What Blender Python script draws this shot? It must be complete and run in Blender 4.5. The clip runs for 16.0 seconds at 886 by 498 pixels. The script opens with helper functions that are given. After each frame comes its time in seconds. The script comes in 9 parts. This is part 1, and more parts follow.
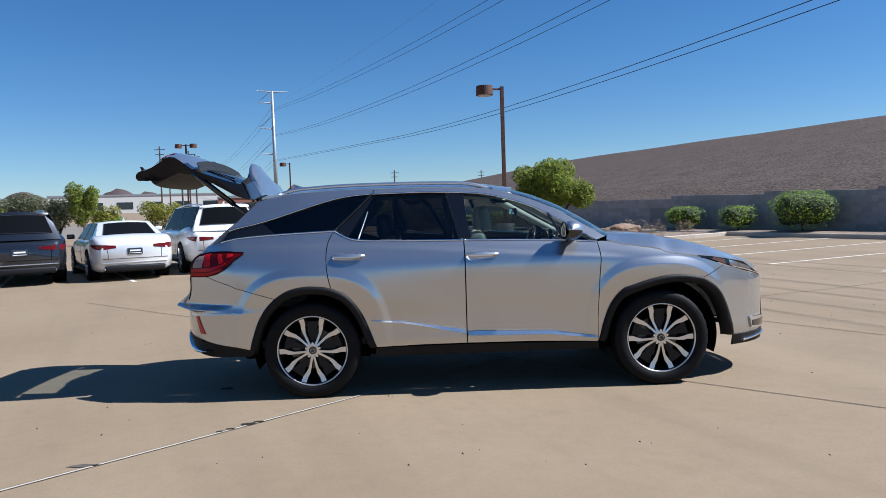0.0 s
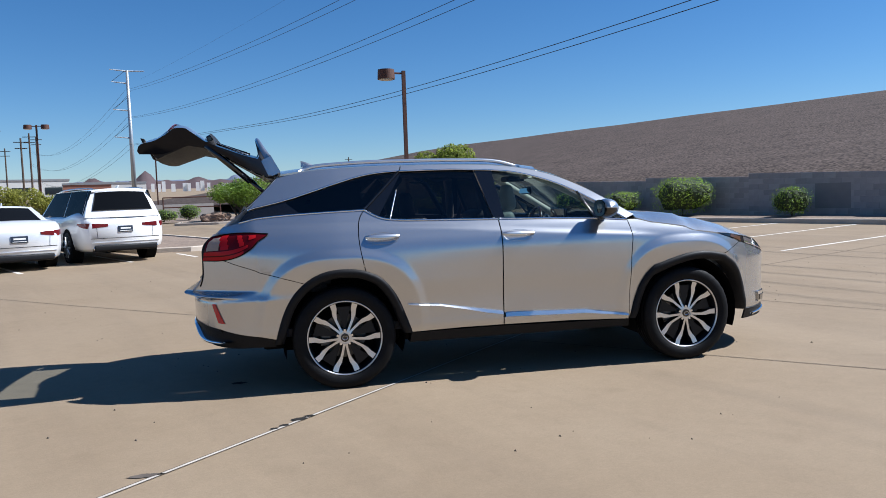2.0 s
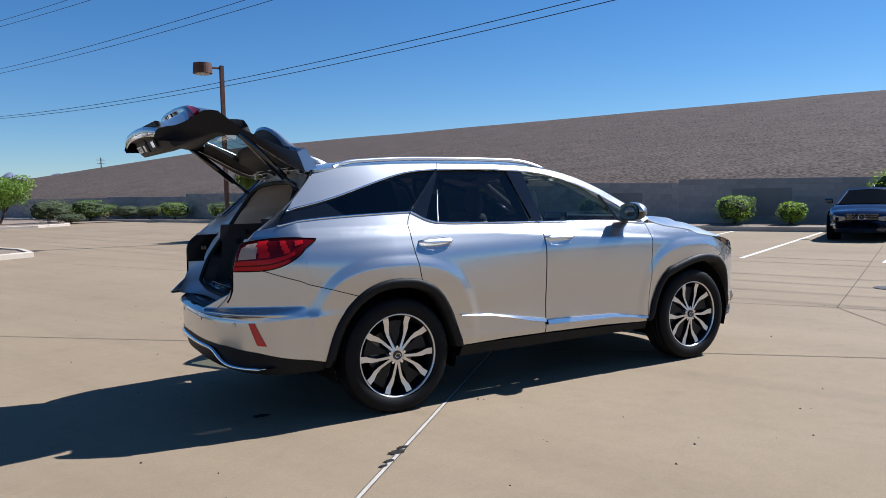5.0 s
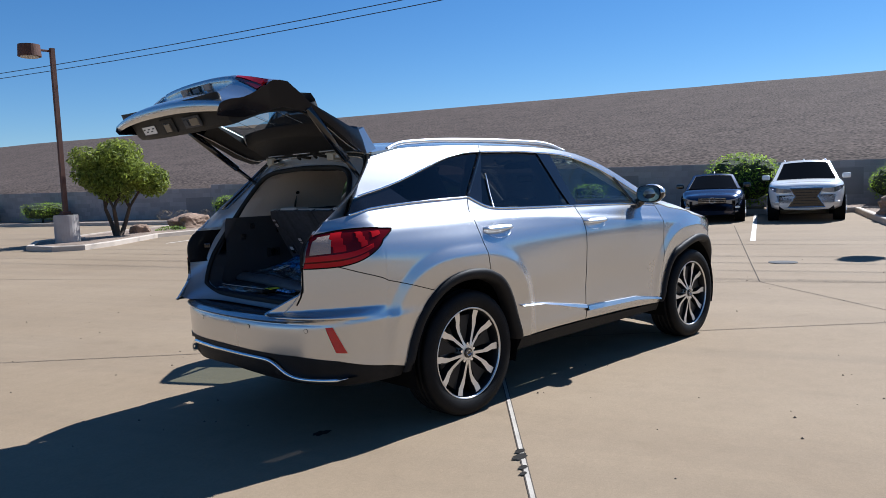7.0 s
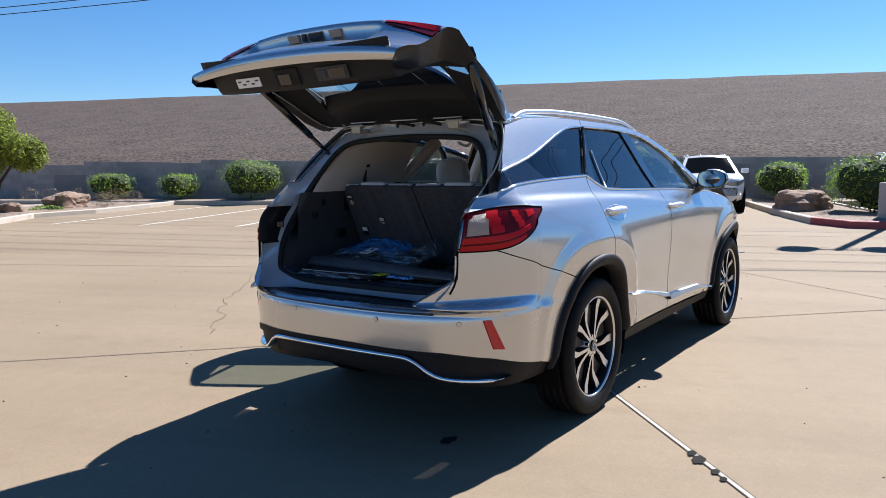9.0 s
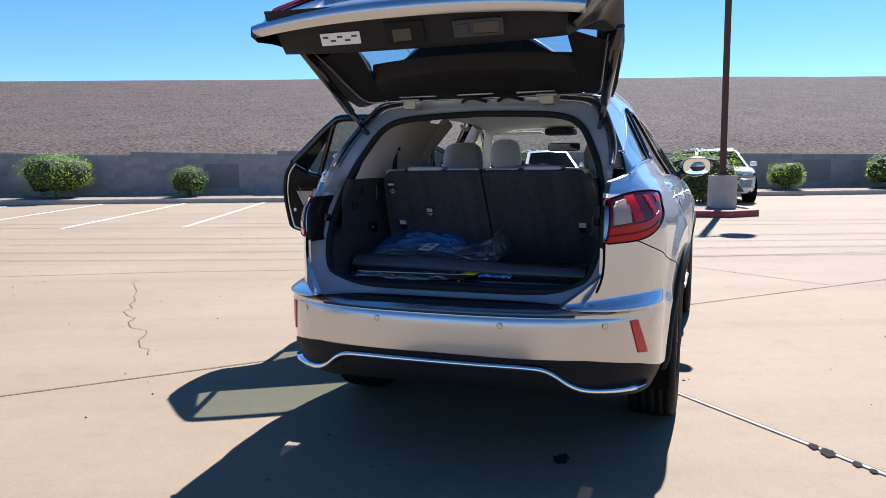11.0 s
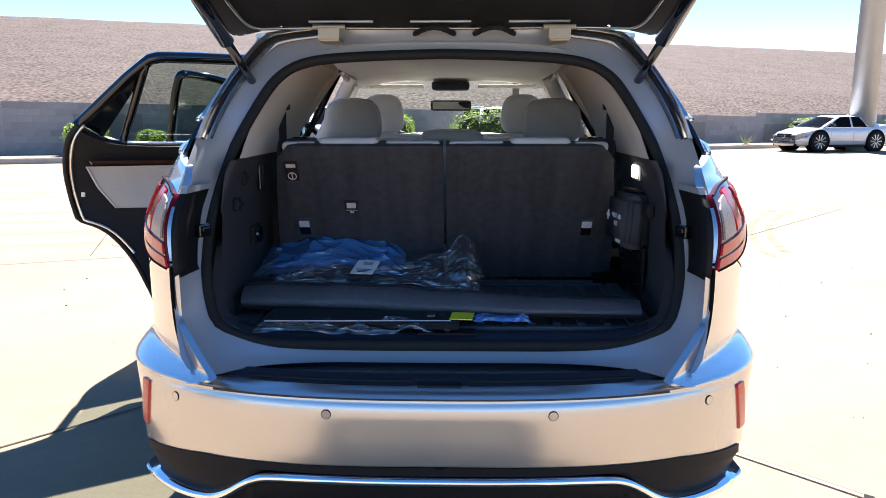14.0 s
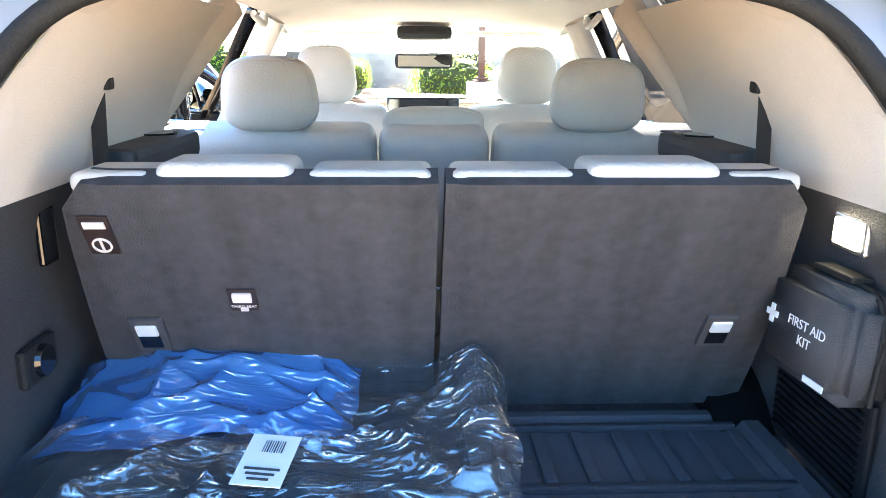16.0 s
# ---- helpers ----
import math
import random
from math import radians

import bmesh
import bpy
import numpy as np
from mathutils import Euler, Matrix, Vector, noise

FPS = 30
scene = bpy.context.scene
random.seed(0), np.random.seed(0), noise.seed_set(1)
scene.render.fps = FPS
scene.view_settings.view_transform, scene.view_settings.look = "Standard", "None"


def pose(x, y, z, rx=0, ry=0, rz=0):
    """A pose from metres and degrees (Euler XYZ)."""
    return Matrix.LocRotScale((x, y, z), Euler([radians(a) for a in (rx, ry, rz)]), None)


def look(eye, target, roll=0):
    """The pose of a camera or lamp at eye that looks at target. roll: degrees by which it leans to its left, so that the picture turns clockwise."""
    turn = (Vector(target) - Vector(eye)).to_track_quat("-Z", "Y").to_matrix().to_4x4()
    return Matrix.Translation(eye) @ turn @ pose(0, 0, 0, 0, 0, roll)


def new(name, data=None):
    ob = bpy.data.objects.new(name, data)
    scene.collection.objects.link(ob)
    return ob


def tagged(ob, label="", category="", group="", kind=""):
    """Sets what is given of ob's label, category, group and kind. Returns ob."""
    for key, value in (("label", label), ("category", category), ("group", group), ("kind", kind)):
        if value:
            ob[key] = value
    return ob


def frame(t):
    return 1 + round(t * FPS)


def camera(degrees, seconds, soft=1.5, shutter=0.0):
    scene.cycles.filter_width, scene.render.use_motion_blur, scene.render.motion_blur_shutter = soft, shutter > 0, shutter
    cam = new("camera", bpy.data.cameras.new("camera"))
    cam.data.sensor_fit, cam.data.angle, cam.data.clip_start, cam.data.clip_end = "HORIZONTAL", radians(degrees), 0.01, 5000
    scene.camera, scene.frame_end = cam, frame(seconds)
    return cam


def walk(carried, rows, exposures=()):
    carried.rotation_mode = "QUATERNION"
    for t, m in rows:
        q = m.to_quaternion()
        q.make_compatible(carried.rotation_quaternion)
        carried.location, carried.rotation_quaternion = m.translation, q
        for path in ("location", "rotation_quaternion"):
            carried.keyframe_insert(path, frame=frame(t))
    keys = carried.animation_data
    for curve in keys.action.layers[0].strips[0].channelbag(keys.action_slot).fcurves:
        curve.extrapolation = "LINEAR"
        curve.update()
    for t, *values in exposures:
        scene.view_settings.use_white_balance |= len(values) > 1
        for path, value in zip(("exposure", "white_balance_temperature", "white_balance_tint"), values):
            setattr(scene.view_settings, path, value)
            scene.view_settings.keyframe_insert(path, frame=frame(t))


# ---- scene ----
cam = camera(62.5, 16.0, 0.6)
EXPOSURES = [(0, 0.84, 5650, 9), (7, 0.86, 5650, 9), (8, 1.02, 5800, 9), (9, 1.18, 5850, 10), (10, 1.30, 5800, 11), (12.5, 1.62, 5650, 13), (13.5, 1.86, 5750, 13), (14, 2.35, 6350, 14), (14.5, 2.88, 6700, 10), (15, 4.0, 7000, 10), (15.5, 4.85, 7150, 10), (16, 4.95, 7000, 10)]
PATH = [
    (0, (0.881, -6.671, 1.442), (0.943, -4.675, 1.341), -1.9),
    (0.5, (0.561, -6.593, 1.422), (0.722, -4.603, 1.307), -1.0),
    (1, (0.256, -6.532, 1.426), (0.499, -4.55, 1.311), -1.5),
    (1.5, (-0.115, -6.459, 1.418), (0.243, -4.495, 1.292), -1.7),
    (2, (-0.413, -6.285, 1.407), (0.013, -4.336, 1.261), -1.9),
    (2.5, (-0.703, -6.122, 1.399), (-0.168, -4.2, 1.264), -1.7),
    (3, (-1.048, -6.042, 1.413), (-0.411, -4.151, 1.284), -1.1),
    (3.2, (-1.154, -5.982, 1.397), (-0.491, -4.099, 1.272), -1.1),
    (5.3, (-2.342, -4.968, 1.421), (-1.268, -3.287, 1.275), -1.0),
    (5.5, (-2.479, -4.847, 1.412), (-1.367, -3.192, 1.265), -0.9),
    (6, (-2.719, -4.579, 1.402), (-1.533, -2.978, 1.23), -1.3),
    (6.5, (-2.913, -4.275, 1.409), (-1.641, -2.74, 1.246), -1.8),
    (7, (-3.137, -3.921, 1.395), (-1.745, -2.495, 1.222), -2.3),
    (7.5, (-3.295, -3.636, 1.383), (-1.864, -2.251, 1.204), -1.3),
    (8, (-3.418, -3.281, 1.384), (-1.927, -1.961, 1.198), -1.4),
    (8.5, (-3.621, -2.87, 1.371), (-2.046, -1.655, 1.16), -1.4),
    (9, (-3.717, -2.496, 1.358), (-2.091, -1.352, 1.142), -0.6),
    (9.5, (-3.792, -2.112, 1.362), (-2.102, -1.064, 1.145), -0.7),
    (10, (-3.881, -1.713, 1.351), (-2.096, -0.848, 1.094), -0.3),
    (10.2, (-3.901, -1.574, 1.336), (-2.106, -0.734, 1.069), -0.5),
    (12.3, (-3.716, -0.305, 1.29), (-1.75, -0.039, 1.037), -0.6),
    (12.5, (-3.654, -0.227, 1.332), (-1.689, -0.007, 1.031), -0.8),
    (13, (-3.43, -0.074, 1.326), (-1.455, -0.011, 1.014), -0.8),
    (13.5, (-3.108, -0.056, 1.341), (-1.131, -0.011, 1.038), -1.1),
    (14, (-2.749, -0.041, 1.35), (-0.78, -0.002, 0.997), 0.0),
    (14.5, (-2.389, 0.0, 1.375), (-0.441, -0.033, 0.923), 0.5),
    (14.6, (-2.36, 0.03, 1.33), (-0.395, -0.061, 0.97), 0.5),
    (15, (-2.044, -0.017, 1.402), (-0.092, -0.046, 0.965), 0.7),
    (15.5, (-1.722, -0.008, 1.414), (0.225, -0.028, 0.958), 1.6),
    (16, (-1.459, 0.037, 1.428), (0.476, -0.038, 0.928), 0.4),
]
walk(cam, [(t, look(eye, target, roll)) for t, eye, target, roll in PATH], EXPOSURES)
# ---- light ----
world = bpy.data.worlds.new("sky")
scene.world = world
world.use_nodes = True
wn = world.node_tree.nodes
sky = wn.new("ShaderNodeTexSky")
sky.sky_type = "NISHITA"
sky.sun_disc = False
SUN = Vector((0.68, -0.05, 0.73)).normalized()
sky.sun_elevation = math.asin(SUN.z)
sky.sun_rotation = math.atan2(SUN.x, SUN.y)
sky.altitude = 600
sky.dust_density = 0.1
sky.ozone_density = 5.0
wn["Background"].inputs[1].default_value = 0.054
hue = wn.new("ShaderNodeHueSaturation")
hue.inputs["Saturation"].default_value = 1.18
world.node_tree.links.new(sky.outputs[0], hue.inputs["Color"])
world.node_tree.links.new(hue.outputs[0], wn["Background"].inputs[0])
sun_data = bpy.data.lights.new("sun", "SUN")
sun_data.energy = 5.0
sun_data.angle = radians(0.53)
sun_data.color = (1.0, 0.95, 0.88)
sun_lamp = new("sun", sun_data)
sun_lamp.matrix_world = look(SUN * 50, (0, 0, 0))


# ---- materials ----
def node_material(name):
    m = bpy.data.materials.new(name)
    m.use_nodes = True
    return m, m.node_tree.nodes, m.node_tree.links, m.node_tree.nodes["Principled BSDF"]


def mat(name, color, rough=0.6, metal=0.0, vary=0.12, scale=8.0, bump=0.0, bscale=60.0, spec=0.5, coat=0.0, island=0.0, rnd=0.0, fine=0.0, stretch=None):
    """A procedural surface: base colour varied at two scales, with fine relief."""
    m, n, l, b = node_material(name)
    b.inputs["Roughness"].default_value = rough
    b.inputs["Metallic"].default_value = metal
    b.inputs["Specular IOR Level"].default_value = spec
    b.inputs["Coat Weight"].default_value = coat
    b.inputs["Coat Roughness"].default_value = 0.04
    co = n.new("ShaderNodeTexCoord")
    out = None
    if vary or fine or island or rnd:
        big = n.new("ShaderNodeTexNoise")
        big.inputs["Scale"].default_value = scale
        big.inputs["Detail"].default_value = 6
        if stretch:
            mp = n.new("ShaderNodeMapping")
            mp.inputs["Scale"].default_value = stretch
            l.new(co.outputs["Object"], mp.inputs["Vector"])
            l.new(mp.outputs[0], big.inputs["Vector"])
        else:
            l.new(co.outputs["Object"], big.inputs["Vector"])
        small = n.new("ShaderNodeTexNoise")
        small.inputs["Scale"].default_value = scale * 14
        small.inputs["Detail"].default_value = 3
        l.new(co.outputs["Object"], small.inputs["Vector"])

        def term(sock, amount):
            t = n.new("ShaderNodeMath")
            t.operation = "MULTIPLY_ADD"
            l.new(sock, t.inputs[0])
            t.inputs[1].default_value = 2 * amount
            t.inputs[2].default_value = -amount
            return t.outputs[0]

        total = term(big.outputs["Fac"], vary * 1.6)
        extra = [term(small.outputs["Fac"], fine or vary * 0.8)]
        if island:
            g = n.new("ShaderNodeNewGeometry")
            extra.append(term(g.outputs["Random Per Island"], island))
        if rnd:
            o = n.new("ShaderNodeObjectInfo")
            extra.append(term(o.outputs["Random"], rnd))
        for e in extra:
            a = n.new("ShaderNodeMath")
            a.operation = "ADD"
            l.new(total, a.inputs[0])
            l.new(e, a.inputs[1])
            total = a.outputs[0]
        one = n.new("ShaderNodeMath")
        one.operation = "ADD"
        l.new(total, one.inputs[0])
        one.inputs[1].default_value = 1.0
        mul = n.new("ShaderNodeVectorMath")
        mul.operation = "SCALE"
        mul.inputs[0].default_value = color
        l.new(one.outputs[0], mul.inputs["Scale"])
        l.new(mul.outputs[0], b.inputs["Base Color"])
    else:
        b.inputs["Base Color"].default_value = (*color, 1)
    if bump:
        t = n.new("ShaderNodeTexNoise")
        t.inputs["Scale"].default_value = bscale
        t.inputs["Detail"].default_value = 4
        l.new(co.outputs["Object"], t.inputs["Vector"])
        bn = n.new("ShaderNodeBump")
        bn.inputs["Strength"].default_value = bump
        bn.inputs["Distance"].default_value = 0.01
        l.new(t.outputs["Fac"], bn.inputs["Height"])
        l.new(bn.outputs[0], b.inputs["Normal"])
    return m


def schlick(n, l, base=0.05):
    """Mirror share of a thin clear sheet, the same from both sides."""
    lw = n.new("ShaderNodeLayerWeight")
    lw.inputs["Blend"].default_value = 0.5
    p = n.new("ShaderNodeMath")
    p.operation = "POWER"
    l.new(lw.outputs["Facing"], p.inputs[0])
    p.inputs[1].default_value = 4.0
    a = n.new("ShaderNodeMath")
    a.operation = "MULTIPLY_ADD"
    l.new(p.outputs[0], a.inputs[0])
    a.inputs[1].default_value = 0.9
    a.inputs[2].default_value = base
    return a.outputs[0]


def flat_glass(name, tint, rough=0.0, alpha_like=0.7):
    """Thin pane: part clear and tinted, part mirror-like by Fresnel."""
    m, n, l, b = node_material(name)
    n.remove(b)
    tr = n.new("ShaderNodeBsdfTransparent")
    tr.inputs[0].default_value = (*tint, 1)
    gl = n.new("ShaderNodeBsdfGlossy")
    gl.inputs["Roughness"].default_value = rough
    fac = schlick(n, l)
    mx = n.new("ShaderNodeMixShader")
    l.new(fac, mx.inputs[0])
    l.new(tr.outputs[0], mx.inputs[1])
    l.new(gl.outputs[0], mx.inputs[2])
    l.new(mx.outputs[0], n["Material Output"].inputs[0])
    return m


# ---- mesh helpers ----
def mesh_from(name, verts, faces, material=None, smooth=True):
    me = bpy.data.meshes.new(name)
    me.from_pydata([tuple(v) for v in verts], [], faces)
    me.validate()
    if material:
        me.materials.append(material)
    me.polygons.foreach_set("use_smooth", [smooth] * len(me.polygons))
    return me


def part(name, source, material, parent, label="", smooth=False):
    """One mesh object under a thing or a part. source: a bmesh, or (verts, faces)."""
    if isinstance(source, tuple):
        me = mesh_from(name, source[0], source[1], None, smooth)
    else:
        me = bpy.data.meshes.new(name)
        source.to_mesh(me)
        source.free()
        me.polygons.foreach_set("use_smooth", [smooth] * len(me.polygons))
    if material:
        me.materials.append(material)
    ob = new(name, me)
    if parent:
        ob.parent = parent
    if label:
        ob["label"] = label
    return ob


def box(bm, cx, cy, cz, sx, sy, sz, rz=0.0, bevel=0.0, m=None):
    r = bmesh.ops.create_cube(bm, size=1.0, matrix=(m or Matrix()) @ Matrix.Translation((cx, cy, cz)) @ Matrix.Rotation(rz, 4, "Z") @ Matrix.Diagonal((sx, sy, sz, 1)))
    if bevel:
        es = list({e for v in r["verts"] for e in v.link_edges})
        bmesh.ops.bevel(bm, geom=es, offset=bevel, segments=2, affect="EDGES", profile=0.6)
    return bm


def tube(bm, a, b, r0, r1=None, seg=12, caps=True):
    a, b = Vector(a), Vector(b)
    d = b - a
    m = Matrix.Translation((a + b) / 2) @ d.to_track_quat("Z", "Y").to_matrix().to_4x4()
    bmesh.ops.create_cone(bm, cap_ends=caps, segments=seg, radius1=r0, radius2=r0 if r1 is None else r1, depth=d.length, matrix=m)
    return bm


def sweep(points, radius, seg=6, closed=False):
    """Verts and faces of a round section carried along points. radius: number or list."""
    pts = [Vector(p) for p in points]
    n = len(pts)
    vs, fs = [], []
    up = Vector((0, 0, 1))
    for i, p in enumerate(pts):
        d = (pts[(i + 1) % n] - pts[i - 1]) if closed else (pts[min(i + 1, n - 1)] - pts[max(i - 1, 0)])
        d.normalize()
        side = d.cross(up)
        if side.length < 1e-3:
            side = d.cross(Vector((0, 1, 0)))
        side.normalize()
        top = side.cross(d)
        r = radius[i] if isinstance(radius, (list, tuple)) else radius
        for k in range(seg):
            a = 2 * math.pi * k / seg
            vs.append(p + r * (math.cos(a) * side + math.sin(a) * top))
    for i in range(n if closed else n - 1):
        for k in range(seg):
            j = (i + 1) % n
            fs.append((i * seg + k, i * seg + (k + 1) % seg, j * seg + (k + 1) % seg, j * seg + k))
    if not closed:
        fs.append(tuple(range(seg)))
        fs.append(tuple((n - 1) * seg + k for k in range(seg))[::-1])
    return vs, fs


def thing(name, label, category, group="", kind="", at=(0, 0, 0), rz=0.0):
    e = new(name)
    e.matrix_world = pose(*at, 0, 0, rz)
    return tagged(e, label, category, group, kind)


UX, UY = 0.927, 0.375


def lot(u, v):
    """Lot coordinates (away from and along the block wall) to the plan."""
    return u * UX - v * UY, u * UY + v * UX


def ground_z(x, y):
    """The lot drains towards the middle; the desert beyond rises slowly."""
    r = math.hypot(x, y)
    z = 0.005 * max(0.0, min(r, 70.0) - 6.0)
    u = x * UX + y * UY
    z += 0.006 * max(0.0, min(u, 24.0) - 8.0) * min(1.0, max(0.0, (60.0 - r) / 20.0))
    if r > 70:
        z += 0.021 * (r - 70) * min(1.0, (r - 70) / 60)
    return z


LOT_TURN = math.degrees(math.atan2(UY, UX))

# ---- ground ----
CONCRETE, cn, cl, cb = node_material("concrete")
cb.inputs["Roughness"].default_value = 0.85
cb.inputs["Specular IOR Level"].default_value = 0.25
c_geo = cn.new("ShaderNodeNewGeometry")
c_rot = cn.new("ShaderNodeVectorRotate")
c_rot.rotation_type = "Z_AXIS"
c_rot.inputs["Angle"].default_value = -radians(LOT_TURN)
cl.new(c_geo.outputs["Position"], c_rot.inputs["Vector"])


def c_noise(scale, detail, stretch, vec=c_rot):
    mp = cn.new("ShaderNodeMapping")
    mp.inputs["Scale"].default_value = stretch
    cl.new(vec.outputs[0], mp.inputs["Vector"])
    t = cn.new("ShaderNodeTexNoise")
    t.inputs["Scale"].default_value = scale
    t.inputs["Detail"].default_value = detail
    t.inputs["Roughness"].default_value = 0.6
    cl.new(mp.outputs[0], t.inputs["Vector"])
    return t.outputs["Fac"]


def c_ramp(sock, stops):
    r = cn.new("ShaderNodeValToRGB")
    while len(r.color_ramp.elements) < len(stops):
        r.color_ramp.elements.new(0.5)
    for e, (p, c) in zip(r.color_ramp.elements, stops):
        e.position, e.color = p, (*c, 1)
    cl.new(sock, r.inputs[0])
    return r.outputs[0]


def c_mul(a, b, f=1.0):
    mx = cn.new("ShaderNodeMix")
    mx.data_type, mx.blend_type = "RGBA", "MULTIPLY"
    mx.inputs[0].default_value = f
    cl.new(a, mx.inputs[6])
    cl.new(b, mx.inputs[7])
    return mx.outputs[2]


base = c_ramp(c_noise(0.35, 5, (1, 1, 1)), [(0.3, (0.222, 0.163, 0.103)), (0.7, (0.262, 0.198, 0.130))])
grain = c_mul(c_ramp(c_noise(45, 6, (1, 1, 1)), [(0.3, (0.93, 0.93, 0.93)), (0.7, (1.04, 1.04, 1.04))]), c_ramp(c_noise(9, 7, (1, 1, 1)), [(0.3, (0.95, 0.945, 0.94)), (0.7, (1.03, 1.03, 1.03))]))
grain = c_mul(grain, c_ramp(c_noise(150, 3, (1, 1, 1)), [(0.3, (0.93, 0.93, 0.93)), (0.7, (1.05, 1.05, 1.05))]))
marks = c_ramp(c_noise(0.9, 6, (1.6, 0.09, 1)), [(0.34, (0.90, 0.90, 0.91)), (0.54, (1, 1, 1))])
stains = c_ramp(c_noise(2.2, 6, (1, 1, 1)), [(0.26, (0.90, 0.89, 0.88)), (0.42, (1, 1, 1))])
cl.new(c_mul(c_mul(c_mul(base, grain), marks), stains), cb.inputs["Base Color"])
c_bump = cn.new("ShaderNodeBump")
c_bump.inputs["Strength"].default_value = 0.15
c_bump.inputs["Distance"].default_value = 0.01
cl.new(c_noise(90, 4, (1, 1, 1)), c_bump.inputs["Height"])
cl.new(c_bump.outputs[0], cb.inputs["Normal"])

GRAVEL = mat("gravel", (0.20, 0.145, 0.105), 0.95, vary=0.25, scale=1.6, bump=1.0, bscale=30, fine=1.3)
HILL_SOIL = mat("hill_soil", (0.075, 0.057, 0.048), 1.0, vary=0.24, scale=0.5, bump=1.0, bscale=9.0, fine=2.0, spec=0.1)
KERB = mat("kerb_concrete", (0.45, 0.38, 0.31), 0.9, vary=0.12, scale=3, bump=0.2)
RED_KERB = mat("red_kerb_paint", (0.30, 0.06, 0.06), 0.7, vary=0.25, scale=6, bump=0.2)
LINE_PAINT = mat("line_paint", (0.58, 0.53, 0.46), 0.8, vary=0.25, scale=5)
BLOCK = mat("block_wall", (0.29, 0.27, 0.265), 0.95, vary=0.08, scale=3, bump=0.5, bscale=40, island=0.13, rnd=0.13)

rings = [0, 3, 6, 8, 10, 13, 16, 20, 25, 30, 36, 42, 50, 60, 70, 85, 100, 130, 170, 230, 320, 450, 700, 1100, 1800, 2600]
gv, gf = [(0, 0, 0)], []
SEG = 96
for r in rings[1:]:
    for k in range(SEG):
        a = 2 * math.pi * k / SEG
        x, y = r * math.cos(a), r * math.sin(a)
        gv.append((x, y, ground_z(x, y)))
for k in range(SEG):
    gf.append((0, 1 + k, 1 + (k + 1) % SEG))
for i in range(len(rings) - 2):
    for k in range(SEG):
        a, b = 1 + i * SEG, 1 + (i + 1) * SEG
        gf.append((a + k, b + k, b + (k + 1) % SEG, a + (k + 1) % SEG))
tagged(part("ground", (gv, gf), CONCRETE, None, smooth=True), "tan concrete car lot with tyre marks and stains", "ground", kind="structure")


def strip_on_ground(path, width, lift):
    """A flat ribbon on the lot along plan points."""
    pts = []
    for (x0, y0), (x1, y1) in zip(path, path[1:]):
        n = max(1, int(math.hypot(x1 - x0, y1 - y0) / 0.5))
        pts += [(x0 + (x1 - x0) * k / n, y0 + (y1 - y0) * k / n) for k in range(n)]
    pts.append(path[-1])
    vs, fs = [], []
    for i, p in enumerate(pts):
        a, b = pts[max(i - 1, 0)], pts[min(i + 1, len(pts) - 1)]
        d = math.hypot(b[0] - a[0], b[1] - a[1]) or 1
        nx, ny = -(b[1] - a[1]) / d, (b[0] - a[0]) / d
        for s in (-0.5, 0.5):
            x, y = p[0] + nx * width * s, p[1] + ny * width * s
            vs.append((x, y, ground_z(x, y) + lift))
    for i in range(len(pts) - 1):
        fs.append((2 * i, 2 * i + 2, 2 * i + 3, 2 * i + 1))
    return vs, fs


KERB_U, WALL_U = 19.8, 22.0


def raised_bed(name, outline, height, top_mat, kerb_mat, label, width=0.16, lift=0.0):
    """A planting bed: a kerb of real height round a gravel fill."""
    e = thing(name, label, "planting bed", kind="structure")
    n = len(outline)
    cx, cy = sum(p[0] for p in outline) / n, sum(p[1] for p in outline) / n
    inner = []
    for i, (x, y) in enumerate(outline):
        a, b = outline[i - 1], outline[(i + 1) % n]
        d = math.hypot(b[0] - a[0], b[1] - a[1])
        nx, ny = -(b[1] - a[1]) / d, (b[0] - a[0]) / d
        if nx * (cx - x) + ny * (cy - y) < 0:
            nx, ny = -nx, -ny
        inner.append((x + nx * width, y + ny * width))
    vs, fs = [], []
    for o, i_ in zip(outline, inner):
        z = ground_z(*o)
        vs += [(*o, z - 0.1), (o[0] * 0.97 + i_[0] * 0.03, o[1] * 0.97 + i_[1] * 0.03, z + height - 0.02), (o[0] * 0.85 + i_[0] * 0.15, o[1] * 0.85 + i_[1] * 0.15, z + height), (*i_, z + height), (*i_, z - 0.1)]
    for k in range(n):
        a, b = 5 * k, 5 * ((k + 1) % n)
        for q in range(4):
            fs.append((a + q, b + q, b + q + 1, a + q + 1))
    part("kerb", (vs, fs), kerb_mat, e)
    gvs = [(x, y, ground_z(x, y) + height - 0.04) for x, y in inner] + [(cx, cy, ground_z(cx, cy) + height + 0.02)]
    gfs = [(k, (k + 1) % n, n) for k in range(n)]
    part("gravel_fill", (gvs, gfs), top_mat, e)
    return e


# the strip in front of the block wall
vs_range = [-60 + 3 * k for k in range(40)]
front = [lot(KERB_U, v) for v in vs_range]
raised_bed("kerb_strip", front + [lot(WALL_U + 0.3, v) for v in reversed(vs_range)], 0.15, GRAVEL, KERB, "concrete kerb and brown gravel strip before the block wall")

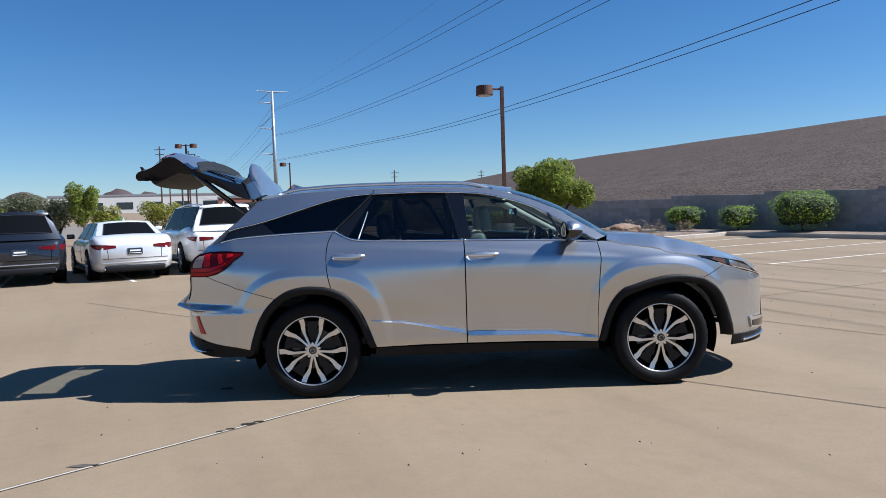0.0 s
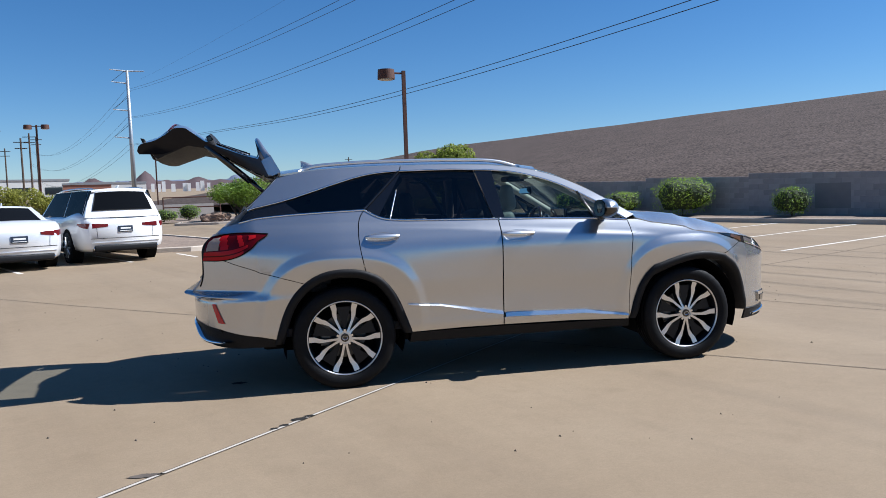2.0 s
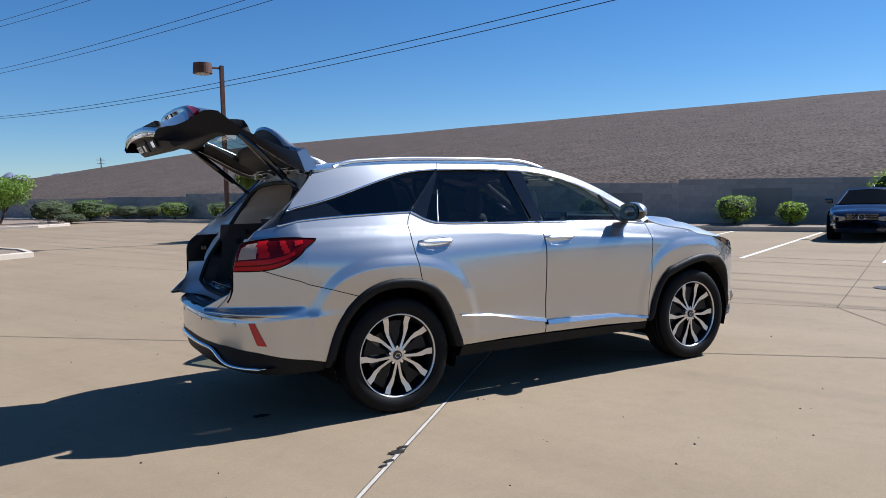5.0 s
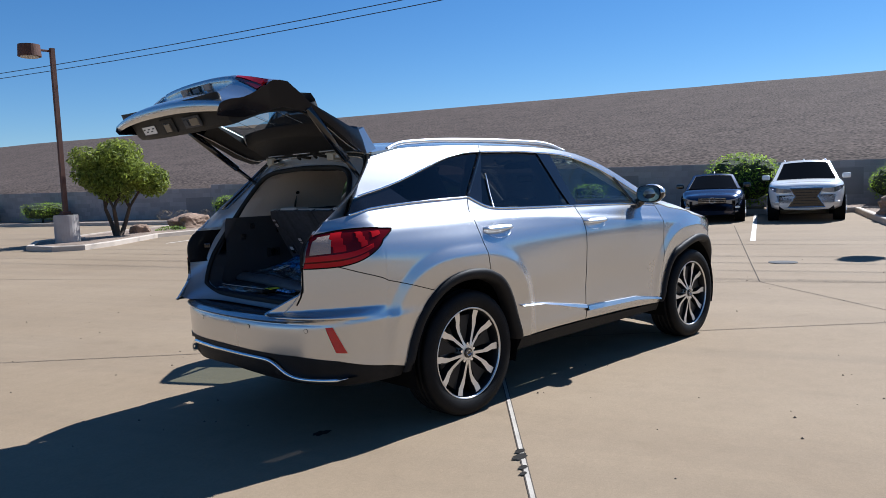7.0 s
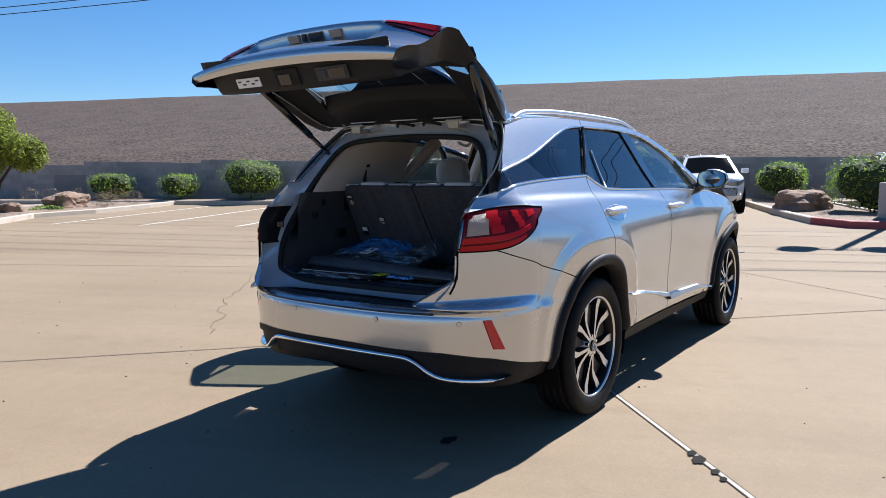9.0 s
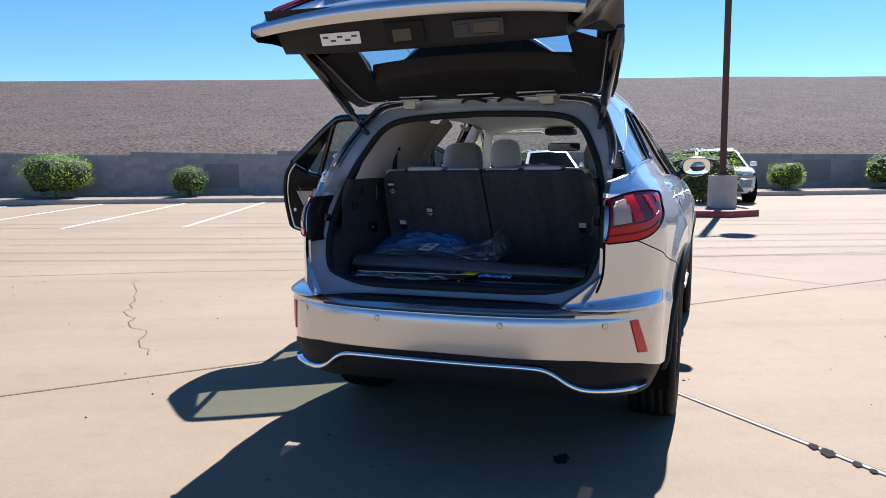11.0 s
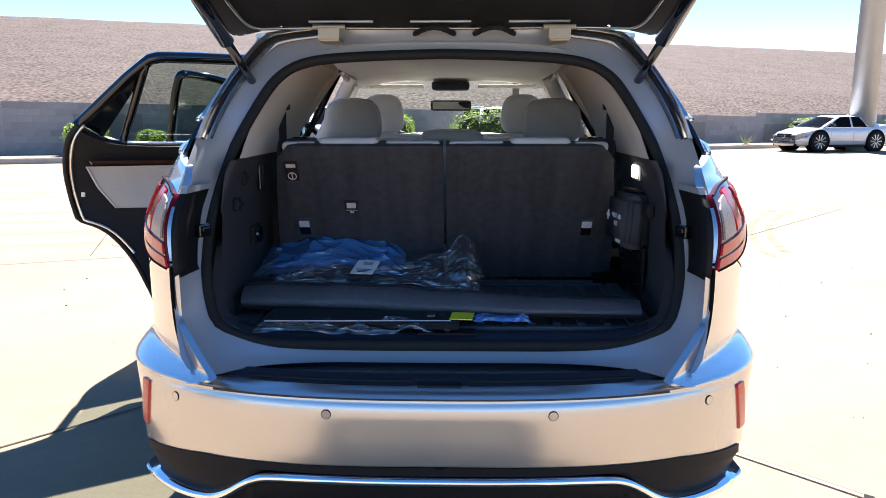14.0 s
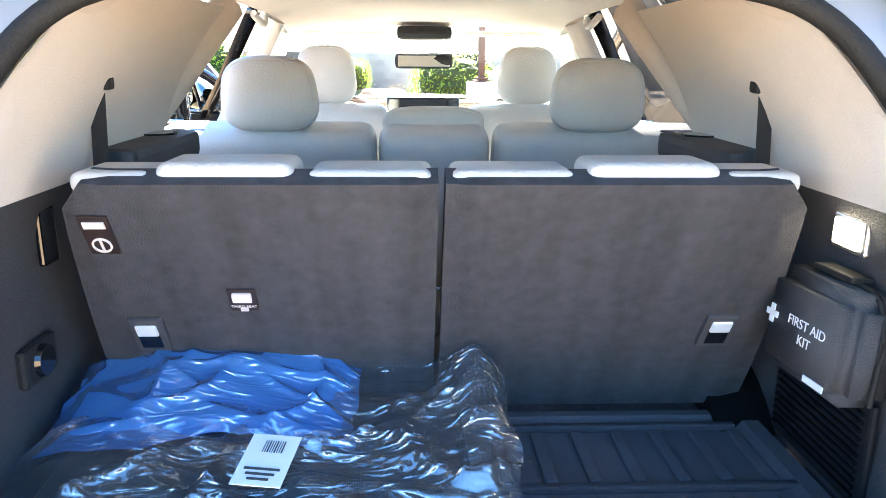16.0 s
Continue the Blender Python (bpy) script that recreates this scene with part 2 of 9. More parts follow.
# block wall in stepped lengths
wall = thing("wall_block", "grey concrete block wall with stepped top and darker patches", "wall", kind="structure")
steps = [(66, 44.9, 1.89, 1.76), (44.9, 35.6, 1.85, 1.72), (35.6, 20.5, 1.88, 1.70), (20.5, 15.1, 1.86, 1.73), (15.1, 10.3, 1.85, 1.73), (10.3, 5.25, 1.85, 1.72), (5.25, -22.7, 1.84, 1.42), (-22.7, -59, 1.56, 1.3)]
WALL_AT = Matrix.Translation((*lot(WALL_U + 0.1, 0), 0)) @ Matrix.Rotation(radians(LOT_TURN), 4, "Z")
for a, b, za, zb in steps:
    bm = bmesh.new()
    for vert in bmesh.ops.create_cube(bm, size=1.0)["verts"]:
        left = vert.co.y > 0
        vert.co = Vector((vert.co.x * 0.2, a if left else b, (za if left else zb) if vert.co.z > 0 else -0.3))
    o = part("wall_length", bm, BLOCK, wall)
    o.matrix_world = WALL_AT
# darker filled patches
PATCH = mat("darker_block_patch", (0.21, 0.195, 0.19), 0.95, vary=0.08, scale=3, bump=0.4)
for a, b, z0, z1 in ((3.4, 1.5, 0.55, 1.47), (-18.0, -19.9, 0.35, 1.2), (22.0, 20.4, 0.6, 1.3), (7.8, 6.6, 0.55, 1.4), (-3.6, -5.4, 0.6, 1.45), (-23.0, -25, 0.3, 1.1), (-13.2, -14.6, 0.6, 1.35)):
    bm = bmesh.new()
    box(bm, -0.111, (a + b) / 2, (z0 + z1) / 2, 0.006, abs(a - b), z1 - z0)
    o = part("wall_patch", bm, PATCH, wall)
    o.matrix_world = WALL_AT

# embankment
hv, hf = [], []
profile = [(22.15, 1.25), (24.0, 1.75), (27, 2.35), (32, 3.05), (40, 4.4), (55, 7.0), (70, 9.6), (75, 10.35), (80, 10.3), (120, 9.0)]
vv = [-260 + 6 * k for k in range(82)]
for v in vv:
    end = min(1.0, max(0.0, (197 - v) / 87.0))
    for u, z in profile:
        x, y = lot(u, v)
        z = z - 0.012 * max(0.0, -v) * (u < 25.5)
        w = 1.45 * (0.4 + 0.6 * end) + (z - 1.45) * end
        hv.append((x, y, w + 0.12 * noise.noise((x * 0.12, y * 0.12, 0))))
W = len(profile)
for i in range(len(vv) - 1):
    for k in range(W - 1):
        hf.append((i * W + k, (i + 1) * W + k, (i + 1) * W + k + 1, i * W + k + 1))
tagged(part("hillside", (hv, hf), HILL_SOIL, None, smooth=True), "long bare brown gravel embankment behind the wall", "hillside", kind="structure")
# ---- car materials ----
def flake_paint(name, color, share=0.24, rough=0.24, flake_rough=0.42):
    """Metallic paint: a smooth reflecting layer over broadly scattering flakes."""
    m = mat(name, color, rough, metal=0.95, vary=0.008, scale=3.0, coat=1.0, fine=0.02)
    n, l = m.node_tree.nodes, m.node_tree.links
    top = n["Principled BSDF"]
    low = n.new("ShaderNodeBsdfPrincipled")
    low.inputs["Roughness"].default_value = flake_rough
    low.inputs["Metallic"].default_value = 0.9
    l.new(top.inputs["Base Color"].links[0].from_socket, low.inputs["Base Color"])
    mx = n.new("ShaderNodeMixShader")
    mx.inputs[0].default_value = share
    l.new(top.outputs[0], mx.inputs[1])
    l.new(low.outputs[0], mx.inputs[2])
    l.new(mx.outputs[0], n["Material Output"].inputs[0])
    return m


PAINT = flake_paint("silver_metallic_paint", (0.53, 0.53, 0.535))
JAMB = mat("jamb_paint", (0.53, 0.565, 0.62), 0.26, metal=0.4, vary=0.02, scale=4.0, coat=0.5)
GUTTER = mat("gutter_metal", (0.36, 0.365, 0.37), 0.2, metal=0.8, vary=0.05, scale=12, coat=0.6)
BLACK_PLASTIC = mat("black_plastic", (0.011, 0.011, 0.012), 0.55, vary=0.15, scale=12, bump=0.15, bscale=350, spec=0.16)
GLOSS_BLACK = mat("gloss_black", (0.006, 0.006, 0.007), 0.08, vary=0.0, coat=0.5)
RUBBER = mat("rubber", (0.013, 0.013, 0.013), 0.7, spec=0.3, vary=0.2, scale=20, bump=0.2, bscale=200)
TYRE = mat("tyre_rubber", (0.008, 0.008, 0.0085), 0.6, spec=0.12, vary=0.25, scale=14, bump=0.25, bscale=180)
LEVER = mat("bright_lever", (0.72, 0.74, 0.77), 0.3, metal=0.25, vary=0.02, scale=20)
CHROME = mat("chrome", (0.82, 0.83, 0.85), 0.08, metal=1.0, vary=0.0)
SATIN = mat("satin_silver", (0.74, 0.74, 0.75), 0.33, metal=1.0, vary=0.03, scale=15)
ALLOY = mat("machined_alloy", (0.70, 0.70, 0.70), 0.3, metal=0.9, vary=0.04, scale=30)
ALLOY_DARK = mat("dark_alloy", (0.012, 0.0125, 0.014), 0.4, metal=0.2, spec=0.3, vary=0.05, scale=20)
GATE_SIDE = mat("dark_gloss_side", (0.007, 0.008, 0.012), 0.22, vary=0.05, scale=6, spec=0.2)
HINGE_METAL = mat("hinge_metal", (0.42, 0.37, 0.29), 0.4, metal=0.5, vary=0.1, scale=30)
STEEL = mat("brake_steel", (0.13, 0.125, 0.12), 0.4, metal=0.9, vary=0.15, scale=30)
# near-black that puts shade into seams, wheel wells and the underside
SHADOW_BLACK = mat("shade_black", (0.006, 0.006, 0.006), 0.9, vary=0.2, scale=5, spec=0.05)
RED_LENS = mat("red_lens", (0.40, 0.009, 0.013), 0.15, vary=0.04, scale=6, spec=0.15)
DEEP_RED = mat("dark_red_lens", (0.085, 0.002, 0.004), 0.1, vary=0.05, scale=6, spec=0.2)
CLEAR_LENS = mat("clear_ribbed_lens", (0.36, 0.28, 0.23), 0.3, metal=0.0, vary=0.12, scale=25, bump=0.6, bscale=160, coat=0.1, spec=0.2)
AMBER = mat("amber_marker", (0.10, 0.045, 0.02), 0.15, vary=0.05, scale=20, coat=0.3)
REFLECTOR = mat("red_reflector", (0.50, 0.012, 0.009), 0.2, vary=0.12, scale=60, bump=0.3, bscale=300, coat=0.25)
DARK_GLASS = flat_glass("privacy_glass", (0.055, 0.058, 0.062))
CLEAR_GLASS = flat_glass("tinted_glass", (0.42, 0.50, 0.47))
SCREEN_GLASS = flat_glass("windscreen_glass", (0.80, 0.88, 0.84))
REAR_GLASS = flat_glass("tailgate_glass", (0.50, 0.56, 0.58))
SEAT_CARPET = mat("seatback_carpet", (0.078, 0.077, 0.085), 0.95, vary=0.24, scale=3.0, bump=0.9, bscale=420, fine=0.32, spec=0.15, stretch=(0.3, 6.0, 0.35))
CARPET = mat("cargo_carpet", (0.098, 0.095, 0.102), 0.95, vary=0.10, scale=5, bump=0.9, bscale=420, fine=0.45, spec=0.15)
TRIM_DARK = mat("dark_trim", (0.015, 0.0155, 0.0175), 0.6, vary=0.12, scale=9, bump=0.25, bscale=300, spec=0.25)
CARGO_TRIM = mat("cargo_plastic", (0.046, 0.046, 0.051), 0.62, vary=0.1, scale=9, bump=0.3, bscale=300, spec=0.35)
TRAY = mat("tray_rubber", (0.090, 0.090, 0.097), 0.55, vary=0.15, scale=12, bump=0.2, bscale=250, spec=0.4)
TRIM_BLUE = mat("dark_blue_trim", (0.018, 0.022, 0.036), 0.5, vary=0.08, scale=9, bump=0.2, bscale=300)
HEADLINER = mat("headliner", (0.60, 0.545, 0.49), 0.9, vary=0.05, scale=6, bump=0.2, bscale=300)
LEATHER = mat("grey_leather", (0.52, 0.50, 0.475), 0.5, vary=0.05, scale=10, bump=0.25, bscale=160)
WOOD = mat("dark_wood_trim", (0.06, 0.025, 0.015), 0.2, vary=0.3, scale=14, coat=0.6)
WHITE_STICKER = mat("white_sticker", (0.78, 0.77, 0.75), 0.5, vary=0.03, scale=20)
INK = mat("dark_ink", (0.05, 0.05, 0.055), 0.6, vary=0.0)
LABEL_BROWN = mat("brown_label", (0.022, 0.012, 0.011), 0.5, vary=0.05, scale=20)
LABEL_INK = mat("pale_label_ink", (0.62, 0.55, 0.52), 0.6, vary=0.0)
MIRROR_GLASS = mat("mirror_glass", (0.85, 0.88, 0.88), 0.01, metal=1.0, vary=0.0)


# ---- car body surface ----
SEC_Z = [0.20, 0.28, 0.35, 0.42, 0.50, 0.62, 0.80, 0.95, 1.03, 1.08, 1.13, 1.17, 1.20, 1.25, 1.35, 1.45, 1.60, 1.70]
SEC_Y = [0.80, 0.845, 0.878, 0.902, 0.905, 0.912, 0.926, 0.924, 0.915, 0.898, 0.872, 0.848, 0.824, 0.792, 0.730, 0.675, 0.590, 0.525]
REAR_Z = [0.30, 0.40, 0.52, 0.62, 0.680, 0.700, 0.73, 0.76, 0.85, 0.99, 1.15, 1.24, 1.30, 1.60]
REAR_R = [0.44, 0.508, 0.522, 0.524, 0.519, 0.508, 0.66, 0.90, 0.90, 0.90, 0.87, 0.56, 0.46, 0.34]


def smooth_interp(x, xs, ys):
    """Monotone cubic through a table."""
    i = int(np.clip(np.searchsorted(xs, x) - 1, 0, len(xs) - 2))
    h = xs[i + 1] - xs[i]
    t = min(1.0, max(0.0, (x - xs[i]) / h))
    d = (ys[i + 1] - ys[i]) / h
    d0 = d if i == 0 else (0.0 if (ys[i] - ys[i - 1]) * d <= 0 else 0.5 * (d + (ys[i] - ys[i - 1]) / (xs[i] - xs[i - 1])))
    d1 = d if i == len(xs) - 2 else (0.0 if (ys[i + 2] - ys[i + 1]) * d <= 0 else 0.5 * (d + (ys[i + 2] - ys[i + 1]) / (xs[i + 2] - xs[i + 1])))
    return ys[i] * (1 + 2 * t) * (1 - t) ** 2 + ys[i + 1] * t * t * (3 - 2 * t) + h * (d0 * t * (1 - t) ** 2 - d1 * t * t * (1 - t))


def haunch(x, z):
    """Swell over the wheels and the slim waist of the doors."""
    up = math.exp(-(((z - 0.86) / 0.20) ** 2))
    return 0.020 * up * (math.exp(-((x / 0.42) ** 2)) + math.exp(-(((x - 2.79) / 0.42) ** 2))) - 0.014 * math.exp(-(((x - 1.35) / 0.55) ** 2)) * math.exp(-(((z - 0.72) / 0.22) ** 2))


TAPER = 0.030
REAR_P_Z = [0.66, 0.715, 0.76, 1.17, 1.24, 1.60]
REAR_P = [2.6, 2.6, 1.40, 1.40, 1.75, 2.1]
LEDGE_Z = [0.690, 0.738, 0.86, 1.02, 1.15]
LEDGE_T = [TAPER, 0.047, 0.051, 0.044, TAPER]
CREASE_S = [-0.9, -0.5, 0.2, 0.7, 1.23, 1.8, 2.3, 2.75]
CREASE_Z = [1.205, 1.202, 1.192, 1.168, 1.125, 1.080, 1.045, 1.005]


def sculpt(x, z):
    """Pressed lines of the side: the shoulder crease and the raised lips over both wheels."""
    zc = smooth_interp(x, CREASE_S, CREASE_Z)
    fade = min(1.0, max(0.0, (x + 0.85) / 0.5)) * min(1.0, max(0.0, (2.62 - x) / 0.3))
    out = 0.010 * fade * (math.exp((z - zc) / 0.09) if z < zc else max(0.0, 1 - (z - zc) / 0.030))
    for cx, up, wide in ((0.0, 0.605, 0.585), (2.79, 0.600, 0.565)):
        dx, dz = (x - cx) / wide, (z - 0.375) / up
        if dz < -0.2:
            continue
        d = (abs(dx) ** 2.7 + max(0.0, dz) ** 2.7) ** (1 / 2.7)
        rise = min(1.0, max(0.0, (d - 0.80) / 0.20)) if d < 1.0 else max(0.0, 1 - (d - 1.0) / 0.10)
        out += 0.015 * rise * min(1.0, max(0.0, (dz + 0.2) / 0.5))
    return out


def rear_shape(z):
    """Reach, bow and narrowing of the tail at a height."""
    p = smooth_interp(z, REAR_P_Z, REAR_P)
    return smooth_interp(z, REAR_Z, REAR_R), p, smooth_interp(z, LEDGE_Z, LEDGE_T)


def side(s, z, sgn=-1, lift=0.0):
    """A point of the body side: s is the length along the side, wrapping round both corners."""
    w = smooth_interp(z, SEC_Z, SEC_Y) + lift
    r, p, taper = rear_shape(z)
    if s < 0:
        w -= taper * min(1.0, -s / 0.6) ** 1.5
    if s < -0.6:
        a = min(1.0, (-0.6 - s) / 1.05) * math.pi / 2
        x = -0.6 - (r + lift) * math.sin(a) ** (2 / p)
        return Vector((x, sgn * (w + sculpt(x, z)) * max(0.0, math.cos(a)) ** (2 / p), z))
    if s > 2.5:
        r = 1.415 + lift + (0.0 if z < 0.8 else -0.30 * (z - 0.8))
        a = min(1.0, (s - 2.5) / 1.95) * math.pi / 2
        x = 2.5 + r * math.sin(a) ** (2 / 2.5)
        return Vector((x, sgn * (w + haunch(x, z) + sculpt(x, z)) * max(0.0, math.cos(a)) ** (2 / 2.5), z))
    return Vector((s, sgn * (w + haunch(s, z) + sculpt(s, z)), z))


def side_s(x, z=0.5):
    """The length s at which the side reaches x, near a corner."""
    if x < -0.6:
        r, p, taper = rear_shape(z)
        return -0.6 - 1.05 * math.asin(min(1.0, ((-0.6 - x) / r)) ** (p / 2)) * 2 / math.pi
    if x > 2.5:
        return 2.5 + 1.95 * math.asin(min(1.0, (x - 2.5) / 1.36) ** 1.25) * 2 / math.pi
    return x


def rear_x(y, z, lift=0.0):
    """The rear face of the body at a given y and height."""
    r, p, taper = rear_shape(z)
    w = smooth_interp(z, SEC_Z, SEC_Y) + lift - taper
    return -0.6 - (r + lift) * max(0.0, 1 - min(1.0, abs(y) / w) ** p) ** (1 / p)


def rear_s(y, z):
    r, p, taper = rear_shape(z)
    w = smooth_interp(z, SEC_Z, SEC_Y) - taper
    return -0.6 - 1.05 * math.acos(min(1.0, (abs(y) / w)) ** (p / 2)) * 2 / math.pi


def resample(curve, n):
    c = np.array(curve, float)
    d = np.r_[0, np.cumsum(np.hypot(*np.diff(c, axis=0).T))]
    t = np.linspace(0, d[-1], n + 1)
    return np.stack([np.interp(t, d, c[:, 0]), np.interp(t, d, c[:, 1])], 1)


def rounded(curve, rounds=2):
    """Corner cutting, ends kept."""
    c = [tuple(p) for p in curve]
    for _ in range(rounds):
        out = [c[0]]
        for a, b in zip(c, c[1:]):
            out += [(0.75 * a[0] + 0.25 * b[0], 0.75 * a[1] + 0.25 * b[1]), (0.25 * a[0] + 0.75 * b[0], 0.25 * a[1] + 0.75 * b[1])]
        c = out + [c[-1]]
    return c


def coons(bottom, top, left, right, nu, nv, gap=0.0):
    """A grid of plan points between four edges (bottom and top from left to right, left and right upwards)."""
    b, t, l, r = resample(bottom, nu), resample(top, nu), resample(left, nv), resample(right, nv)
    g = np.zeros((nu + 1, nv + 1, 2))
    for i in range(nu + 1):
        u = i / nu
        for j in range(nv + 1):
            v = j / nv
            g[i, j] = (1 - v) * b[i] + v * t[i] + (1 - u) * l[j] + u * r[j] - ((1 - u) * (1 - v) * b[0] + u * (1 - v) * b[-1] + (1 - u) * v * t[0] + u * v * t[-1])
    if gap:
        mid = g[nu // 2, nv // 2]
        for i in range(nu + 1):
            for j in range(nv + 1):
                if i in (0, nu) or j in (0, nv):
                    a = g[min(max(i, 1), nu - 1), min(max(j, 1), nv - 1)]
                    d = a - g[i, j]
                    n = np.hypot(*d)
                    g[i, j] += d * min(0.5, gap / max(n, 1e-6))
    return g


def grid_mesh(points, flange=0.0, inward=None, flip=False):
    """Verts and faces of a grid of 3D points, with an edge folded inward by flange."""
    nu, nv = len(points) - 1, len(points[0]) - 1
    vs = [p for row in points for p in row]
    fs = []
    for i in range(nu):
        for j in range(nv):
            a, b = i * (nv + 1) + j, (i + 1) * (nv + 1) + j
            fs.append((a, b, b + 1, a + 1) if not flip else (a, a + 1, b + 1, b))
    if flange:
        rim = [(i, 0) for i in range(nu)] + [(nu, j) for j in range(nv)] + [(i, nv) for i in range(nu, 0, -1)] + [(0, j) for j in range(nv, 0, -1)]
        k0 = len(vs)
        for i, j in rim:
            p = points[i][j]
            q = p + (inward(p) if inward else Vector((0, -math.copysign(1, p.y), 0))) * flange
            vs += [p, q]
        n = len(rim)
        for k in range(n):
            a, b = k0 + 2 * k, k0 + 2 * ((k + 1) % n)
            fs.append((a, a + 1, b + 1, b) if not flip else (a, b, b + 1, a + 1))
    return vs, fs


def skin(name, edges, nu, nv, material, parent, sgn=-1, lift=0.0, gap=0.004, flange=0.02, label="", warp=None):
    """A body panel between four edges given in (s, z)."""
    g = coons(*edges, nu, nv, gap)
    pts = [[(warp or (lambda p: p))(side(s, z, sgn, lift)) for s, z in row] for row in g]
    vs, fs = grid_mesh(pts, flange, flip=sgn > 0)
    return part(name, (vs, fs), material, parent, label, smooth=True)


# side-view lines of the body (s along the side, z up)
ARCH_R = rounded([(-0.50, 0.36), (-0.475, 0.46), (-0.42, 0.62), (-0.34, 0.745), (-0.21, 0.85), (-0.06, 0.892), (0.10, 0.885), (0.17, 0.866)])
ARCH_R2 = rounded([(0.17, 0.866), (0.29, 0.815), (0.40, 0.67), (0.465, 0.50), (0.505, 0.385)])
ARCH_F = rounded([(2.295, 0.37), (2.33, 0.53), (2.40, 0.70), (2.51, 0.81), (2.66, 0.875), (2.82, 0.885), (2.98, 0.85)])
ARCH_F2 = rounded([(2.98, 0.85), (3.11, 0.76), (3.20, 0.63), (3.265, 0.48), (3.30, 0.35)])
DOOR_R_BACK = rounded([(0.17, 0.866), (0.145, 0.98), (0.132, 1.10), (0.138, 1.20), (0.155, 1.265), (0.195, 1.318)])
BELT_Q = rounded([(-0.93, 1.228), (-0.70, 1.272), (-0.50, 1.293), (-0.20, 1.308), (0.195, 1.318)])
BELT_R = rounded([(0.195, 1.318), (0.25, 1.285), (0.31, 1.255), (0.39, 1.237), (0.60, 1.228), (1.228, 1.214)])
BELT_F = [(1.233, 1.214), (1.6, 1.205), (2.0, 1.190), (2.30, 1.170)]
DOOR_F_FRONT = rounded([(2.285, 0.365), (2.28, 0.62), (2.30, 0.91), (2.318, 1.06), (2.30, 1.170)])
Q_TOP = rounded([(-0.70, 1.345), (-0.52, 1.378), (-0.35, 1.418), (-0.18, 1.470), (0.01, 1.530), (0.19, 1.580), (0.34, 1.603), (0.50, 1.610)])
BUMP_LINE = rounded([(rear_s(0.664, 1.0), 1.0), (side_s(-0.86, 0.995), 0.995), (side_s(-0.74, 0.945), 0.945), (-0.56, 0.885), (-0.40, 0.838), (-0.28, 0.80)])
WIN_TOP_F = rounded([(1.255, 1.598), (1.40, 1.588), (1.57, 1.550), (1.77, 1.485), (1.93, 1.408)])

FENDER_SEAM = rounded([(2.98, 0.85), (side_s(3.20), 0.875), (side_s(3.34), 0.938)])
BONNET_EDGE = [(2.38, 1.180), (2.55, 1.128), (2.70, 1.095), (side_s(2.86), 1.064), (side_s(3.12), 1.028), (side_s(3.23), 1.019), (side_s(3.39), 0.990), (side_s(3.55), 0.955), (side_s(3.66), 0.885)]
LAMP_LOW = [(side_s(3.12), 1.020), (side_s(3.26), 0.977), (side_s(3.34), 0.945), (side_s(3.40), 0.922), (side_s(3.55), 0.870), (side_s(3.74), 0.812)]
FENDER_TOP = rounded([(2.30, 1.170), (2.38, 1.174), (2.55, 1.123), (2.70, 1.090), (side_s(2.86), 1.058), (side_s(3.12), 1.018), (side_s(3.26), 0.972), (side_s(3.34), 0.938)])

suv = thing("suv", "silver mid-size suv with raised tailgate and two open doors", "car")


def both(fn):
    for sg in (-1, 1):
        fn(sg)


